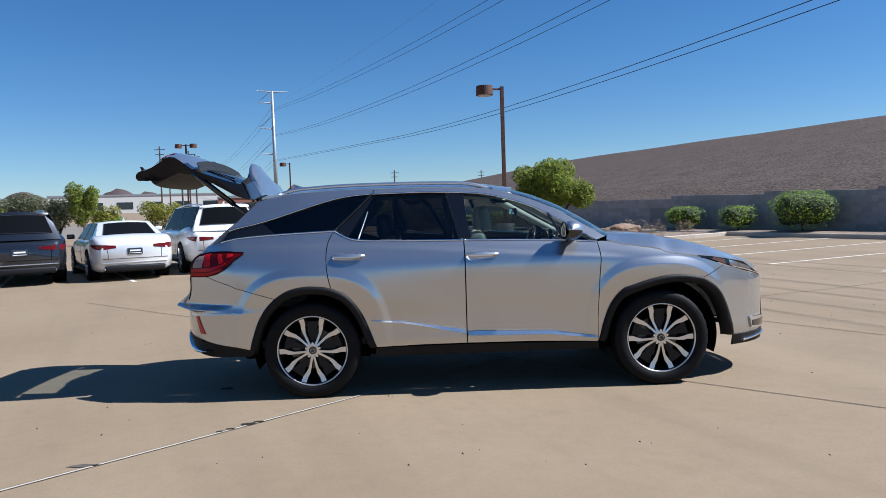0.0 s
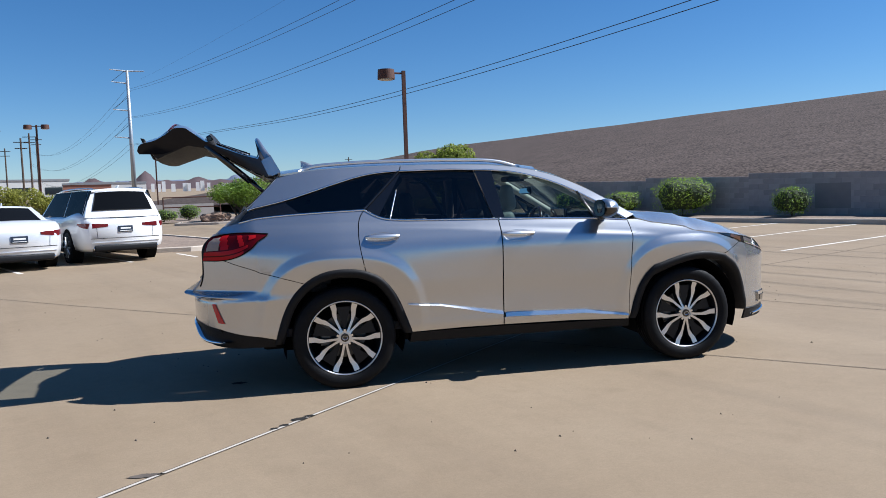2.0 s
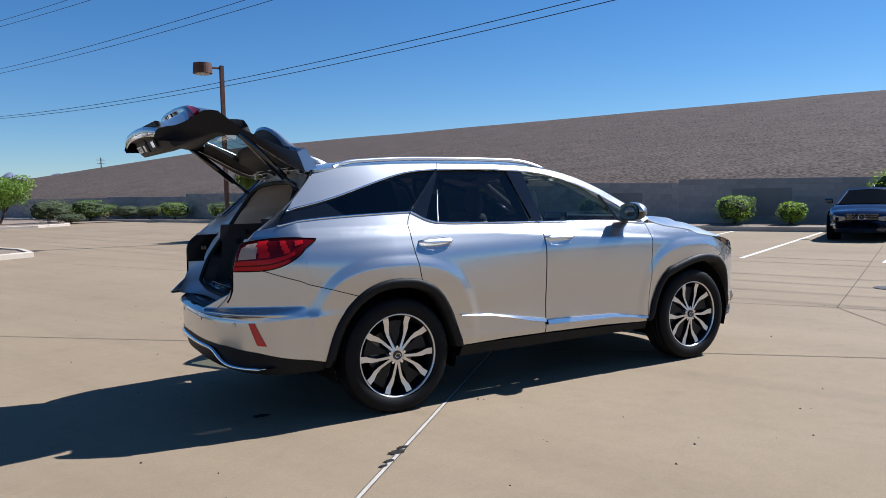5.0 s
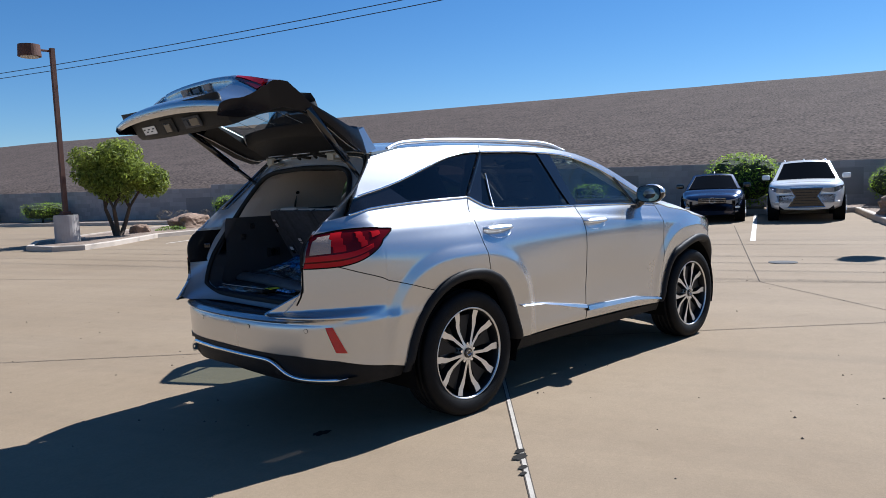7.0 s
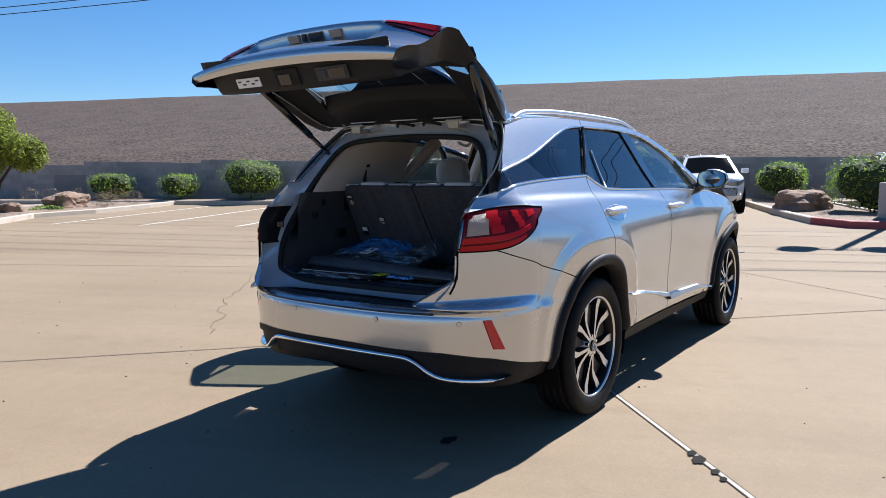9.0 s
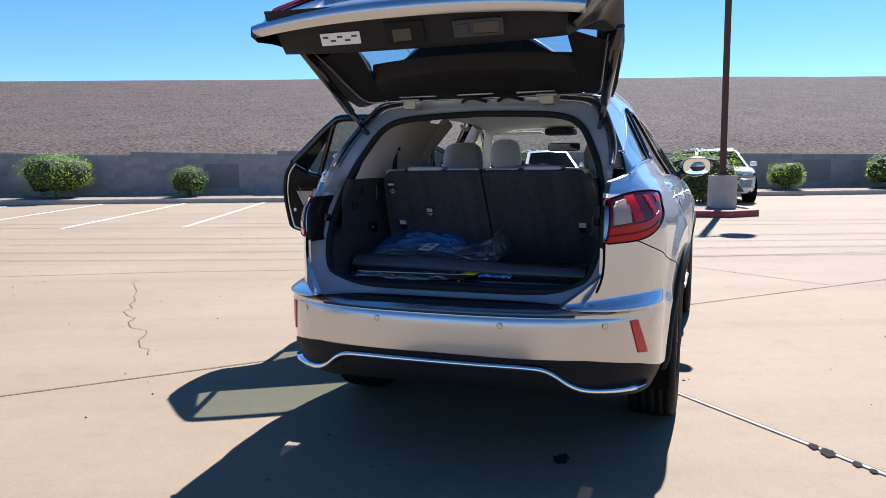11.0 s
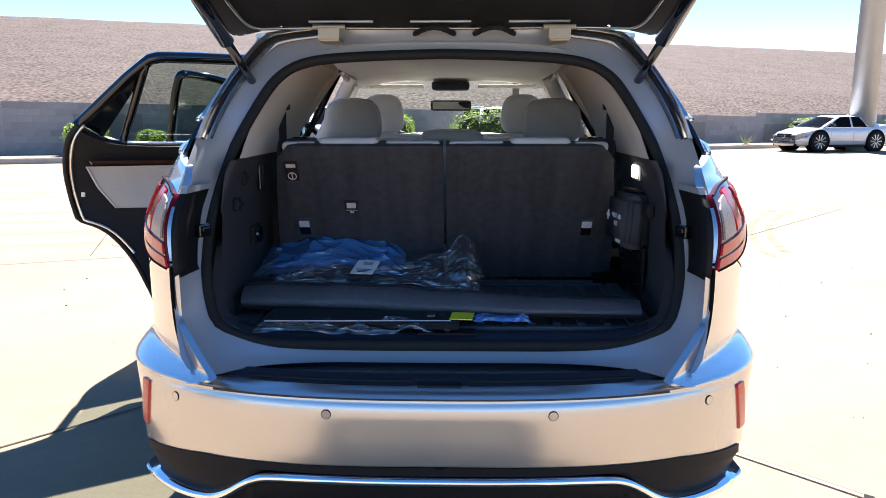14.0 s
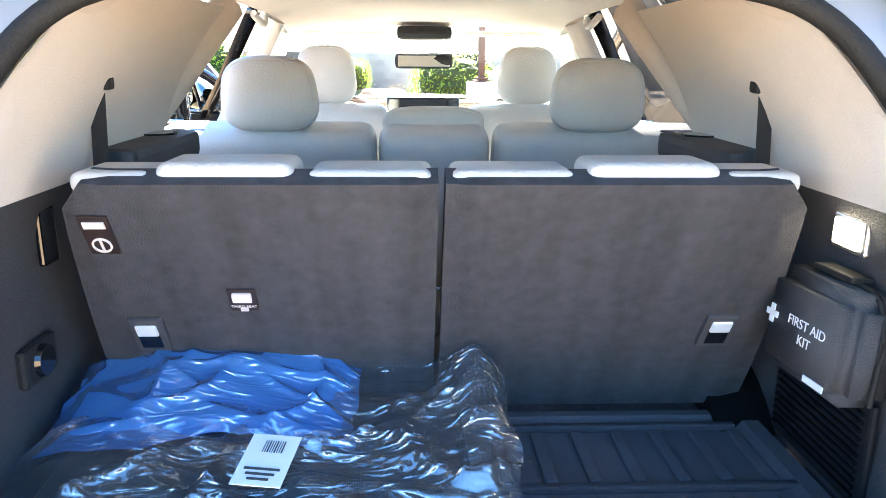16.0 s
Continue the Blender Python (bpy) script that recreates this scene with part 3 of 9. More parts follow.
def build_side(sg):
    # quarter panel: from the tailgate opening to the rear door
    back = [(rear_s(0.664, 1.0), 1.0), (rear_s(0.668, 1.13), 1.13), (-0.93, 1.228)]
    skin("quarter_panel", (rounded([(rear_s(0.664, 1.0), 1.0), (side_s(-0.86, 0.995), 0.995), (side_s(-0.74, 0.945), 0.945), (-0.56, 0.885), (-0.40, 0.838), (-0.28, 0.812)]) + ARCH_R[22:], BELT_Q, back, DOOR_R_BACK), 110, 44, PAINT, suv, sg)
    # D pillar up to the roof
    d_back = rounded([(-0.70, 1.345), (-0.62, 1.40), (-0.52, 1.50), (-0.415, 1.605)])
    skin("d_pillar", (Q_TOP, rounded([(-0.415, 1.605), (-0.2, 1.634), (0.1, 1.650), (0.3, 1.655), (0.52, 1.656)]), d_back, [(0.50, 1.610), (0.52, 1.656)]), 50, 12, PAINT, suv, sg)
    # roof side rail over the doors and the A pillar
    skin("roof_rail_panel", (rounded([(0.50, 1.610), (0.90, 1.613), (1.255, 1.600), (1.57, 1.553), (1.77, 1.488), (1.96, 1.398), (2.12, 1.300), (2.30, 1.176)]), rounded([(0.52, 1.656), (0.90, 1.656), (1.30, 1.643), (1.59, 1.600), (1.79, 1.540), (1.98, 1.456), (2.16, 1.350), (2.38, 1.205)]), [(0.50, 1.610), (0.52, 1.656)], [(2.30, 1.176), (2.38, 1.205)]), 60, 4, PAINT, suv, sg)
    # fender
    skin("front_fender", (ARCH_F, FENDER_TOP, DOOR_F_FRONT, FENDER_SEAM), 70, 44, PAINT, suv, sg)
    # rear corner of the bumper, below the lamp
    skin("bumper_corner", (rounded([(rear_s(0.60, 0.735), 0.735), (side_s(-0.80, 0.722), 0.722), (-0.6, 0.71), (-0.385, 0.70)]), BUMP_LINE, [(rear_s(0.60, 0.735), 0.735), (rear_s(0.662, 0.86), 0.86), (rear_s(0.664, 1.0), 1.0)], ARCH_R[9:20][::1]), 60, 36, PAINT, suv, sg, gap=0.003)
    # arch mouldings in black
    for name, pts, cx in (("arch_moulding", ARCH_R + ARCH_R2[1:], 0.0), ("arch_moulding", ARCH_F + ARCH_F2[1:], 2.79)):
        c = resample(pts, 60)
        rows = []
        for k, (s, z) in enumerate(c):
            dx, dz = s - cx, z - 0.375
            n = math.hypot(dx, dz)
            row = []
            for off, lift in ((0.006, 0.0), (0.0, 0.016), (-0.018, 0.022), (-0.042, 0.018), (-0.058, 0.0), (-0.062, -0.06)):
                p = side(s + dx / n * off, z + dz / n * off, sg, lift)
                row.append(p)
            rows.append(row)
        part(name, grid_mesh(rows, flip=sg < 0), BLACK_PLASTIC, suv, "black plastic", smooth=True)
    # wheel wells
    for cx in (0.0, 2.79):
        vs, fs = [], []
        for k in range(33):
            a = math.radians(-20 + 220 * k / 32)
            for yy in (0.90, 0.52):
                vs.append((cx + 0.455 * math.cos(a), sg * yy, 0.40 + 0.455 * math.sin(a)))
        for k in range(32):
            fs.append((2 * k, 2 * k + 1, 2 * k + 3, 2 * k + 2))
        n = len(vs)
        for k in range(33):
            a = math.radians(-20 + 220 * k / 32)
            vs.append((cx + 0.455 * math.cos(a), sg * 0.52, 0.40 + 0.455 * math.sin(a)))
        fs.append(tuple(range(n, n + 33)))
        part("wheel_well", (vs, fs), SHADOW_BLACK, suv)
    # sill
    skin("rocker_panel", ([(0.49, 0.30), (2.30, 0.30)], [(0.50, 0.385), (1.2, 0.388), (2.29, 0.366)], [(0.49, 0.30), (0.50, 0.385)], [(2.30, 0.30), (2.29, 0.366)]), 40, 5, BLACK_PLASTIC, suv, sg, flange=0.1, lift=0.002)
    # added black sheet behind the shut lines, painting the shade in the gaps
    skin("body_liner", ([(-0.55, 0.90), (0, 0.95), (0.30, 0.88), (0.52, 0.40), (2.28, 0.38), (2.42, 0.80), (2.8, 0.95), (3.2, 0.9)], [(-0.78, 1.25), (0.2, 1.29), (0.5, 1.2), (2.2, 1.15), (3.2, 0.98)], [(-0.55, 0.90), (-0.78, 1.25)], [(3.2, 0.9), (3.2, 0.98)]), 60, 6, SHADOW_BLACK, suv, sg, lift=-0.03, gap=0, flange=0)
    # rear quarter glass
    skin("quarter_window", (rounded([(-0.80, 1.255), (-0.5, 1.298), (-0.2, 1.313), (0.185, 1.325)]), Q_TOP[:-1] + [(0.485, 1.604)], [(-0.80, 1.255), (-0.70, 1.345)], [(0.185, 1.325), (0.485, 1.604)]), 50, 14, DARK_GLASS, suv, sg, lift=-0.008, gap=0.0, flange=0.0)
    skin("window_garnish", ([(-0.80, 1.250), (-0.28, 1.306)], [(-0.70, 1.345), (-0.40, 1.402)], [(-0.80, 1.250), (-0.70, 1.345)], [(-0.28, 1.306), (-0.40, 1.402)]), 20, 6, GLOSS_BLACK, suv, sg, lift=-0.006, gap=0, flange=0.01)
    # bright window surround
    for nm, pts in (("window_trim", Q_TOP + [(0.9, 1.614), (1.255, 1.600)] + WIN_TOP_F[1:] + [(2.12, 1.300), (2.28, 1.182)]), ("window_trim", BELT_Q[4:])):
        c = resample(pts, 70)
        part(nm, sweep([side(s, z, sg, 0.002) for s, z in c], 0.0065, 6), CHROME, suv, "bright silver trim", smooth=True)
    # front door
    fd = part("front_door", grid_mesh([[side(s, z, sg) for s, z in row] for row in coons([(1.233, 0.392), (1.8, 0.385), (2.285, 0.365)], BELT_F, [(1.233, 0.392), (1.233, 1.214)], DOOR_F_FRONT, 60, 60, 0.003)], 0.02, flip=sg > 0), PAINT, suv, smooth=True)
    skin("b_pillar_cover", ([(1.195, 1.222), (1.285, 1.220)], [(1.105, 1.606), (1.25, 1.601)], [(1.195, 1.222), (1.105, 1.606)], [(1.285, 1.220), (1.25, 1.601)]), 4, 12, GLOSS_BLACK, suv, sg, lift=-0.001, gap=0.001, flange=0.02)
    skin("front_window", ([(1.285, 1.219), (2.02, 1.196)], WIN_TOP_F, [(1.285, 1.219), (1.255, 1.598)], [(2.02, 1.196), (1.93, 1.408)]), 30, 14, CLEAR_GLASS, fd, sg, lift=-0.012, gap=0, flange=0)
    skin("front_quarter_window", ([(2.05, 1.196), (2.27, 1.188)], rounded([(1.96, 1.392), (2.12, 1.292), (2.27, 1.188)]), [(2.05, 1.196), (1.96, 1.392)], [(2.27, 1.188), (2.272, 1.190)]), 14, 8, CLEAR_GLASS, fd, sg, lift=-0.012, gap=0, flange=0)
    part("window_divider", sweep([side(2.035 - 0.1 * k / 6, 1.196 + 0.21 * k / 6, sg, 0.0) for k in range(7)], 0.011, 6), GLOSS_BLACK, fd, smooth=True)
    door_handle(fd, 1.245, 1.085, sg)
    side_mould(fd, [(1.240, 0.470, 0.040), (1.30, 0.470, 0.046), (1.9, 0.455, 0.038), (2.27, 0.405, 0.014)], sg)
    # wing mirror
    wing_mirror(fd, sg)
    part("belt_trim", sweep([side(s, z, sg, 0.002) for s, z in resample(BELT_F, 40)], 0.0065, 6), CHROME, fd, "bright silver trim", smooth=True)
    if sg > 0:
        ring = rounded([(1.245, 1.214), (1.25, 1.585), (1.30, 1.600)], 1) + WIN_TOP_F[2:] + [(2.12, 1.300), (2.28, 1.190)]
        part("window_frame", sweep([side(s, z, sg, -0.018) for s, z in resample(ring, 60)], 0.024, 8), GLOSS_BLACK, fd, "black window frame", smooth=True)
        inner = coons([(1.25, 0.40), (1.8, 0.395), (2.26, 0.38)], [(1.25, 1.205), (1.7, 1.195), (2.27, 1.165)], [(1.25, 0.40), (1.25, 1.205)], [(2.26, 0.38), (2.27, 1.165)], 20, 20)
        part("door_shell", grid_mesh([[side(s, z, sg, -0.075) for s, z in row] for row in inner], 0.07, inward=lambda p: Vector((0, 1, 0)), flip=sg < 0), TRIM_DARK, fd, "black inner door trim", smooth=True)
        panel = coons([(1.30, 0.90), (2.20, 0.90)], [(1.28, 1.10), (2.22, 1.09)], [(1.30, 0.90), (1.28, 1.10)], [(2.20, 0.90), (2.22, 1.09)], 10, 6)
        part("door_trim_panel", grid_mesh([[side(s, z, sg, -0.088) for s, z in row] for row in panel], 0.01, flip=sg < 0), LEATHER, fd, "light grey leather panel", smooth=True)
        fd["label"] = "open front door"
        fd.matrix_local = Matrix.Translation((2.29, 0.87, 0)) @ Matrix.Rotation(radians(-54), 4, "Z") @ Matrix.Translation((-2.29, -0.87, 0))


def door_handle(parent, s0, z0, sg, warp=None):
    """A pull handle in a recessed dish."""
    w = warp or (lambda p: p)
    dish, bar = [], []
    for i in range(15):
        t = i / 14
        row = []
        for j in range(9):
            q = -1 + j / 4
            e = math.sqrt(max(0.0, 1 - (2 * t - 1) ** 2))
            s, z = s0 + 0.245 * t, z0 - 0.002 + q * 0.045 * e
            row.append(w(side(s, z, sg, 0.002 - 0.018 * e * (1 - q * q))))
        dish.append(row)
    part("handle_recess", grid_mesh(dish, flip=sg > 0), PAINT, parent, smooth=True)
    for i in range(17):
        t = i / 16
        row = []
        e = math.sin(math.pi * min(1, max(0, t))) ** 0.5
        for j in range(10):
            a = 2 * math.pi * j / 9
            s, z = s0 - 0.008 + 0.262 * t, z0 + 0.016 + 0.018 * (0.35 + 0.65 * e) * math.sin(a)
            row.append(w(side(s, z, sg, 0.016 + 0.016 * e + 0.009 * math.cos(a) - (0.02 if t in (0, 1) else 0))))
        bar.append(row)
    part("door_handle", grid_mesh(bar, flip=sg > 0), SATIN, parent, "bright silver pull handle", smooth=True)


def side_mould(parent, pts, sg, warp=None):
    w = warp or (lambda p: p)
    rows = []
    for k in range(25):
        t = k / 24 * (len(pts) - 1)
        i = min(int(t), len(pts) - 2)
        f = t - i
        s, z, h = [pts[i][n] * (1 - f) + pts[i + 1][n] * f for n in range(3)]
        rows.append([w(side(s, z + h / 2, sg, -0.004)), w(side(s, z + h * 0.42, sg, 0.016)), w(side(s, z - h * 0.30, sg, 0.024)), w(side(s, z - h / 2, sg, -0.004))])
    part("side_moulding", grid_mesh(rows, flip=sg < 0), SATIN, parent, "bright silver side moulding")


def wing_mirror(parent, sg):
    rows = []
    for i in range(13):
        t = i / 12
        e = max(0.0, math.sin(math.pi * (0.05 + 0.95 * t))) ** 0.5
        y = 0.845 + 0.235 * t
        cx, cz = 2.075 - 0.02 * t, 1.262 + 0.012 * t
        row = []
        for j in range(17):
            a = 2 * math.pi * j / 16
            dx = 0.085 * math.cos(a) * (1.25 if math.cos(a) > 0 else 0.72)
            row.append(Vector((cx + dx * e, sg * y, cz + 0.075 * math.sin(a) * e)))
        rows.append(row)
    cap = part("wing_mirror", grid_mesh(rows, flip=sg > 0), PAINT, parent, "silver door mirror", smooth=True)
    low = [[p + Vector((0, 0, -0.002)) for p in r[8:17]] for r in rows]
    low = [[Vector((p.x * 1.0 + (p.x - 2.07) * 0.02, p.y, p.z - 0.002)) for p in r] for r in low]
    part("mirror_base", grid_mesh(low, flip=sg > 0), GLOSS_BLACK, cap, "gloss black underside", smooth=True)
    bm = bmesh.new()
    tube(bm, (2.09, sg * 0.80, 1.175), (2.07, sg * 0.90, 1.235), 0.045, 0.03, 10)
    part("mirror_stalk", bm, GLOSS_BLACK, cap, smooth=True)
    vs = [(2.012, sg * 0.965, 1.268)]
    for j in range(20):
        a = 2 * math.pi * j / 20
        vs.append((2.010, sg * (0.965 + 0.098 * math.copysign(abs(math.cos(a)) ** 0.7, math.cos(a))), 1.268 + 0.060 * math.copysign(abs(math.sin(a)) ** 0.7, math.sin(a))))
    part("mirror_glass", (vs, [(0, 1 + j, 1 + (j + 1) % 20) for j in range(20)]), MIRROR_GLASS, cap)
    hv = [(v[0] + 0.004, (v[1] - sg * 0.965) * 1.08 + sg * 0.965, (v[2] - 1.268) * 1.10 + 1.268) for v in vs]
    part("mirror_frame", (hv, [(0, 1 + j, 1 + (j + 1) % 20) for j in range(20)]), GLOSS_BLACK, cap)
    return cap


both(build_side)


def rear_door(sg, parent, hinge=None, angle=0.0):
    """A rear door with its window, handle, moulding and inner trim; swung about its front edge."""
    def warp(p):
        if not hinge:
            return p
        return Matrix.Translation((hinge[0], hinge[1], 0)) @ Matrix.Rotation(radians(angle), 4, "Z") @ Matrix.Translation((-hinge[0], -hinge[1], 0)) @ p
    low = [(0.505, 0.388), (0.9, 0.394), (1.228, 0.392)]
    left = ARCH_R2[::-1] + DOOR_R_BACK[1:]
    g = coons(low, BELT_R, left, [(1.230, 0.392), (1.230, 1.214)], 60, 64, 0.003)
    rd = part("rear_door", grid_mesh([[warp(side(s, z, sg)) for s, z in row] for row in g], 0.02, flip=sg > 0), PAINT, parent, "open rear door" if hinge else "", smooth=True)
    glass = [rounded([(0.30, 1.262), (0.40, 1.243), (1.19, 1.222)]), [(0.52, 1.607), (1.10, 1.606)], [(0.30, 1.262), (0.52, 1.607)], [(1.19, 1.222), (1.10, 1.606)]]
    skin("rear_window", glass, 24, 14, CLEAR_GLASS if hinge else DARK_GLASS, rd, sg, lift=-0.012, gap=0, flange=0, warp=warp)
    skin("small_window", ([(0.21, 1.325), (0.30, 1.262)], [(0.495, 1.604), (0.52, 1.607)], [(0.21, 1.325), (0.495, 1.604)], [(0.30, 1.262), (0.52, 1.607)]), 6, 14, GLOSS_BLACK, rd, sg, lift=-0.010, gap=0, flange=0, warp=warp)
    part("window_divider", sweep([warp(side(0.385 + 0.075 * k / 6, 1.243 + 0.22 * k / 6, sg, -0.004)) for k in range(7)], 0.006, 6), SATIN, rd, smooth=True)
    part("belt_trim", sweep([warp(side(s, z, sg, 0.002)) for s, z in resample(BELT_R, 40)], 0.0065, 6), CHROME, rd, "bright silver trim", smooth=True)
    door_handle(rd, 0.187, 1.105, sg, warp)
    side_mould(rd, [(0.48, 0.602, 0.006), (0.72, 0.582, 0.014), (0.92, 0.545, 0.020), (1.10, 0.508, 0.034), (1.222, 0.488, 0.034)], sg, warp)
    if not hinge:
        part("c_pillar_trim", sweep([side(0.195 + 0.30 * k / 10, 1.322 + 0.285 * k / 10, sg, 0.003) for k in range(11)], 0.010, 6), GLOSS_BLACK, rd, smooth=True)
        return rd
    # window frame and inner trim of the open door
    ring = rounded([(0.195, 1.318), (0.49, 1.612), (0.56, 1.625), (1.13, 1.622), (1.21, 1.214)], 1)
    part("window_frame", sweep([warp(side(s, z, sg, -0.02)) for s, z in resample(ring, 40)], 0.026, 8), GLOSS_BLACK, rd, "black window frame", smooth=True)
    part("quarter_post", sweep([warp(side(0.385 + 0.10 * k / 6, 1.243 + 0.35 * k / 6, sg, -0.03)) for k in range(7)], 0.02, 6), GLOSS_BLACK, rd, smooth=True)
    inner = coons(low, BELT_R, left, [(1.228, 0.392), (1.228, 1.214)], 30, 26, 0.025)
    part("door_shell", grid_mesh([[warp(side(s, z, sg, -0.075)) for s, z in row] for row in inner], 0.07, inward=lambda p: Matrix.Rotation(radians(angle), 3, "Z") @ Vector((0, sg, 0)), flip=sg < 0), TRIM_DARK, rd, "black inner door trim", smooth=True)
    part("door_seal", sweep([warp(side(s, z, sg, -0.05)) for s, z in resample(left, 40)], 0.014, 6), RUBBER, rd, smooth=True)
    part("seal_strip", sweep([warp(side(s + 0.022, z, sg, -0.078)) for s, z in resample(left[10:], 40)], 0.007, 6), SATIN, rd, "pale seal lip", smooth=True)
    trim = coons([(0.335, 0.915), (1.20, 0.895)], [(0.215, 1.125), (1.20, 1.115)], [(0.335, 0.915), (0.26, 1.02), (0.215, 1.125)], [(1.20, 0.895), (1.20, 1.115)], 14, 10)
    part("door_trim_panel", grid_mesh([[warp(side(s, z, sg, -0.088)) for s, z in row] for row in trim], 0.01, flip=sg < 0), LEATHER, rd, "light grey leather panel", smooth=True)
    wood = coons([(0.24, 1.132), (1.18, 1.122)], [(0.23, 1.152), (1.18, 1.142)], [(0.24, 1.132), (0.23, 1.152)], [(1.18, 1.122), (1.18, 1.142)], 12, 2)
    part("wood_strip", grid_mesh([[warp(side(s, z, sg, -0.094)) for s, z in row] for row in wood], 0.01, flip=sg < 0), WOOD, rd, "dark wood strip", smooth=True)
    part("sill_strip", sweep([warp(side(0.40 + 0.8 * k / 8, 1.232 - 0.014 * k / 8, sg, -0.06)) for k in range(9)], 0.009, 6), SATIN, rd, smooth=True)
    bm = bmesh.new()
    p = warp(side(0.20, 1.0, sg, -0.06))
    box(bm, p.x, p.y, p.z, 0.02, 0.03, 0.05, radians(angle), 0.004)
    part("door_latch", bm, SATIN, rd)
    return rd


rear_door(-1, suv)
rear_door(1, suv, (1.235, 0.86), -60.0)

# roof, glass roof and bonnet
ROOF_X = [-0.42, -0.2, 0.1, 0.5, 0.9, 1.3, 1.62]
ROOF_Z = [1.606, 1.634, 1.650, 1.657, 1.656, 1.643, 1.594]


def roof_point(x, q, x_curve=0.0):
    z = smooth_interp(x, ROOF_X, ROOF_Z)
    w = smooth_interp(z, SEC_Z, SEC_Y) * 0.995
    zz = z + 0.050 * (1 - q * q) * (0.75 + 0.25 * (x > 0))
    return Vector((x + x_curve * (1 - q * q), q * w, zz))


rows = []
for i in range(41):
    t = i / 40
    rows.append([roof_point(-0.42 + 2.04 * t, -1 + j / 10, -0.05 * (1 - t) + 0.10 * t) for j in range(21)])
part("roof", grid_mesh(rows, 0.015, inward=lambda p: Vector((0, 0, -1))), PAINT, suv, smooth=True)
for sg in (-1, 1):
    rail = [(-0.27, 0.0), (-0.20, 0.020), (0.0, 0.030), (0.5, 0.034), (1.0, 0.033), (1.35, 0.026), (1.50, 0.002)]
    pts = []
    for k in range(41):
        x = -0.27 + 1.77 * k / 40
        pts.append(Vector((x, sg * (smooth_interp(smooth_interp(x, ROOF_X, ROOF_Z), SEC_Z, SEC_Y) - 0.035), smooth_interp(x, ROOF_X, ROOF_Z) + smooth_interp(x, [r[0] for r in rail], [r[1] for r in rail]))))
    part("roof_rail", sweep(pts, 0.015, 8), SATIN, suv, "silver roof rail", smooth=True)
fv = []
for i in range(9):
    t = i / 8
    fv.append([Vector((-0.10 - 0.14 * t, sgy * 0.028 * (1 - 0.55 * q) * math.sin(math.pi * (0.15 + 0.75 * t)), 1.682 + 0.055 * q * t ** 0.8)) for sgy, q in ((-1, 0), (-1, 0.5), (-1, 1), (1, 1), (1, 0.5), (1, 0))])
part("roof_antenna", grid_mesh(fv), PAINT, suv, "silver shark-fin antenna", smooth=True)
A_EDGE = [(1.60, 1.600), (1.79, 1.540), (1.98, 1.456), (2.16, 1.350), (2.38, 1.205)]
rows = []
for s, z in resample(A_EDGE, 16):
    p = side(s, z, 1)
    rows.append([Vector((p.x + 0.14 * (1 - q * q) * (0.6 + 0.4 * (s - 1.6) / 0.78), p.y * q, p.z + 0.035 * (1 - q * q))) for q in [-1 + j / 8 for j in range(17)]])
part("windscreen", grid_mesh(rows), SCREEN_GLASS, suv, smooth=True)
rows = []
CROWN_S = [2.38, 2.55, 2.74, 2.97, 3.12, 3.30, 3.50, 4.20]
CROWN_Z = [0.045, 0.080, 0.095, 0.105, 0.085, 0.045, 0.0, -0.03]
for s, z in resample(BONNET_EDGE, 34):
    p = side(s, z, 1)
    c = smooth_interp(p.x, CROWN_S, CROWN_Z)
    rows.append([Vector((p.x + (0.13 + 0.10 * max(0, p.x - 3.0)) * (1 - q * q), (p.y - 0.002) * q, z + c * (1 - q ** 4) + 0.010 * math.exp(-(((abs(q) - 0.66) / 0.07) ** 2)))) for q in [-1 + j / 20 for j in range(41)]])
part("bonnet", grid_mesh(rows, 0.015, inward=lambda p: Vector((0, 0, -1))), PAINT, suv, smooth=True)

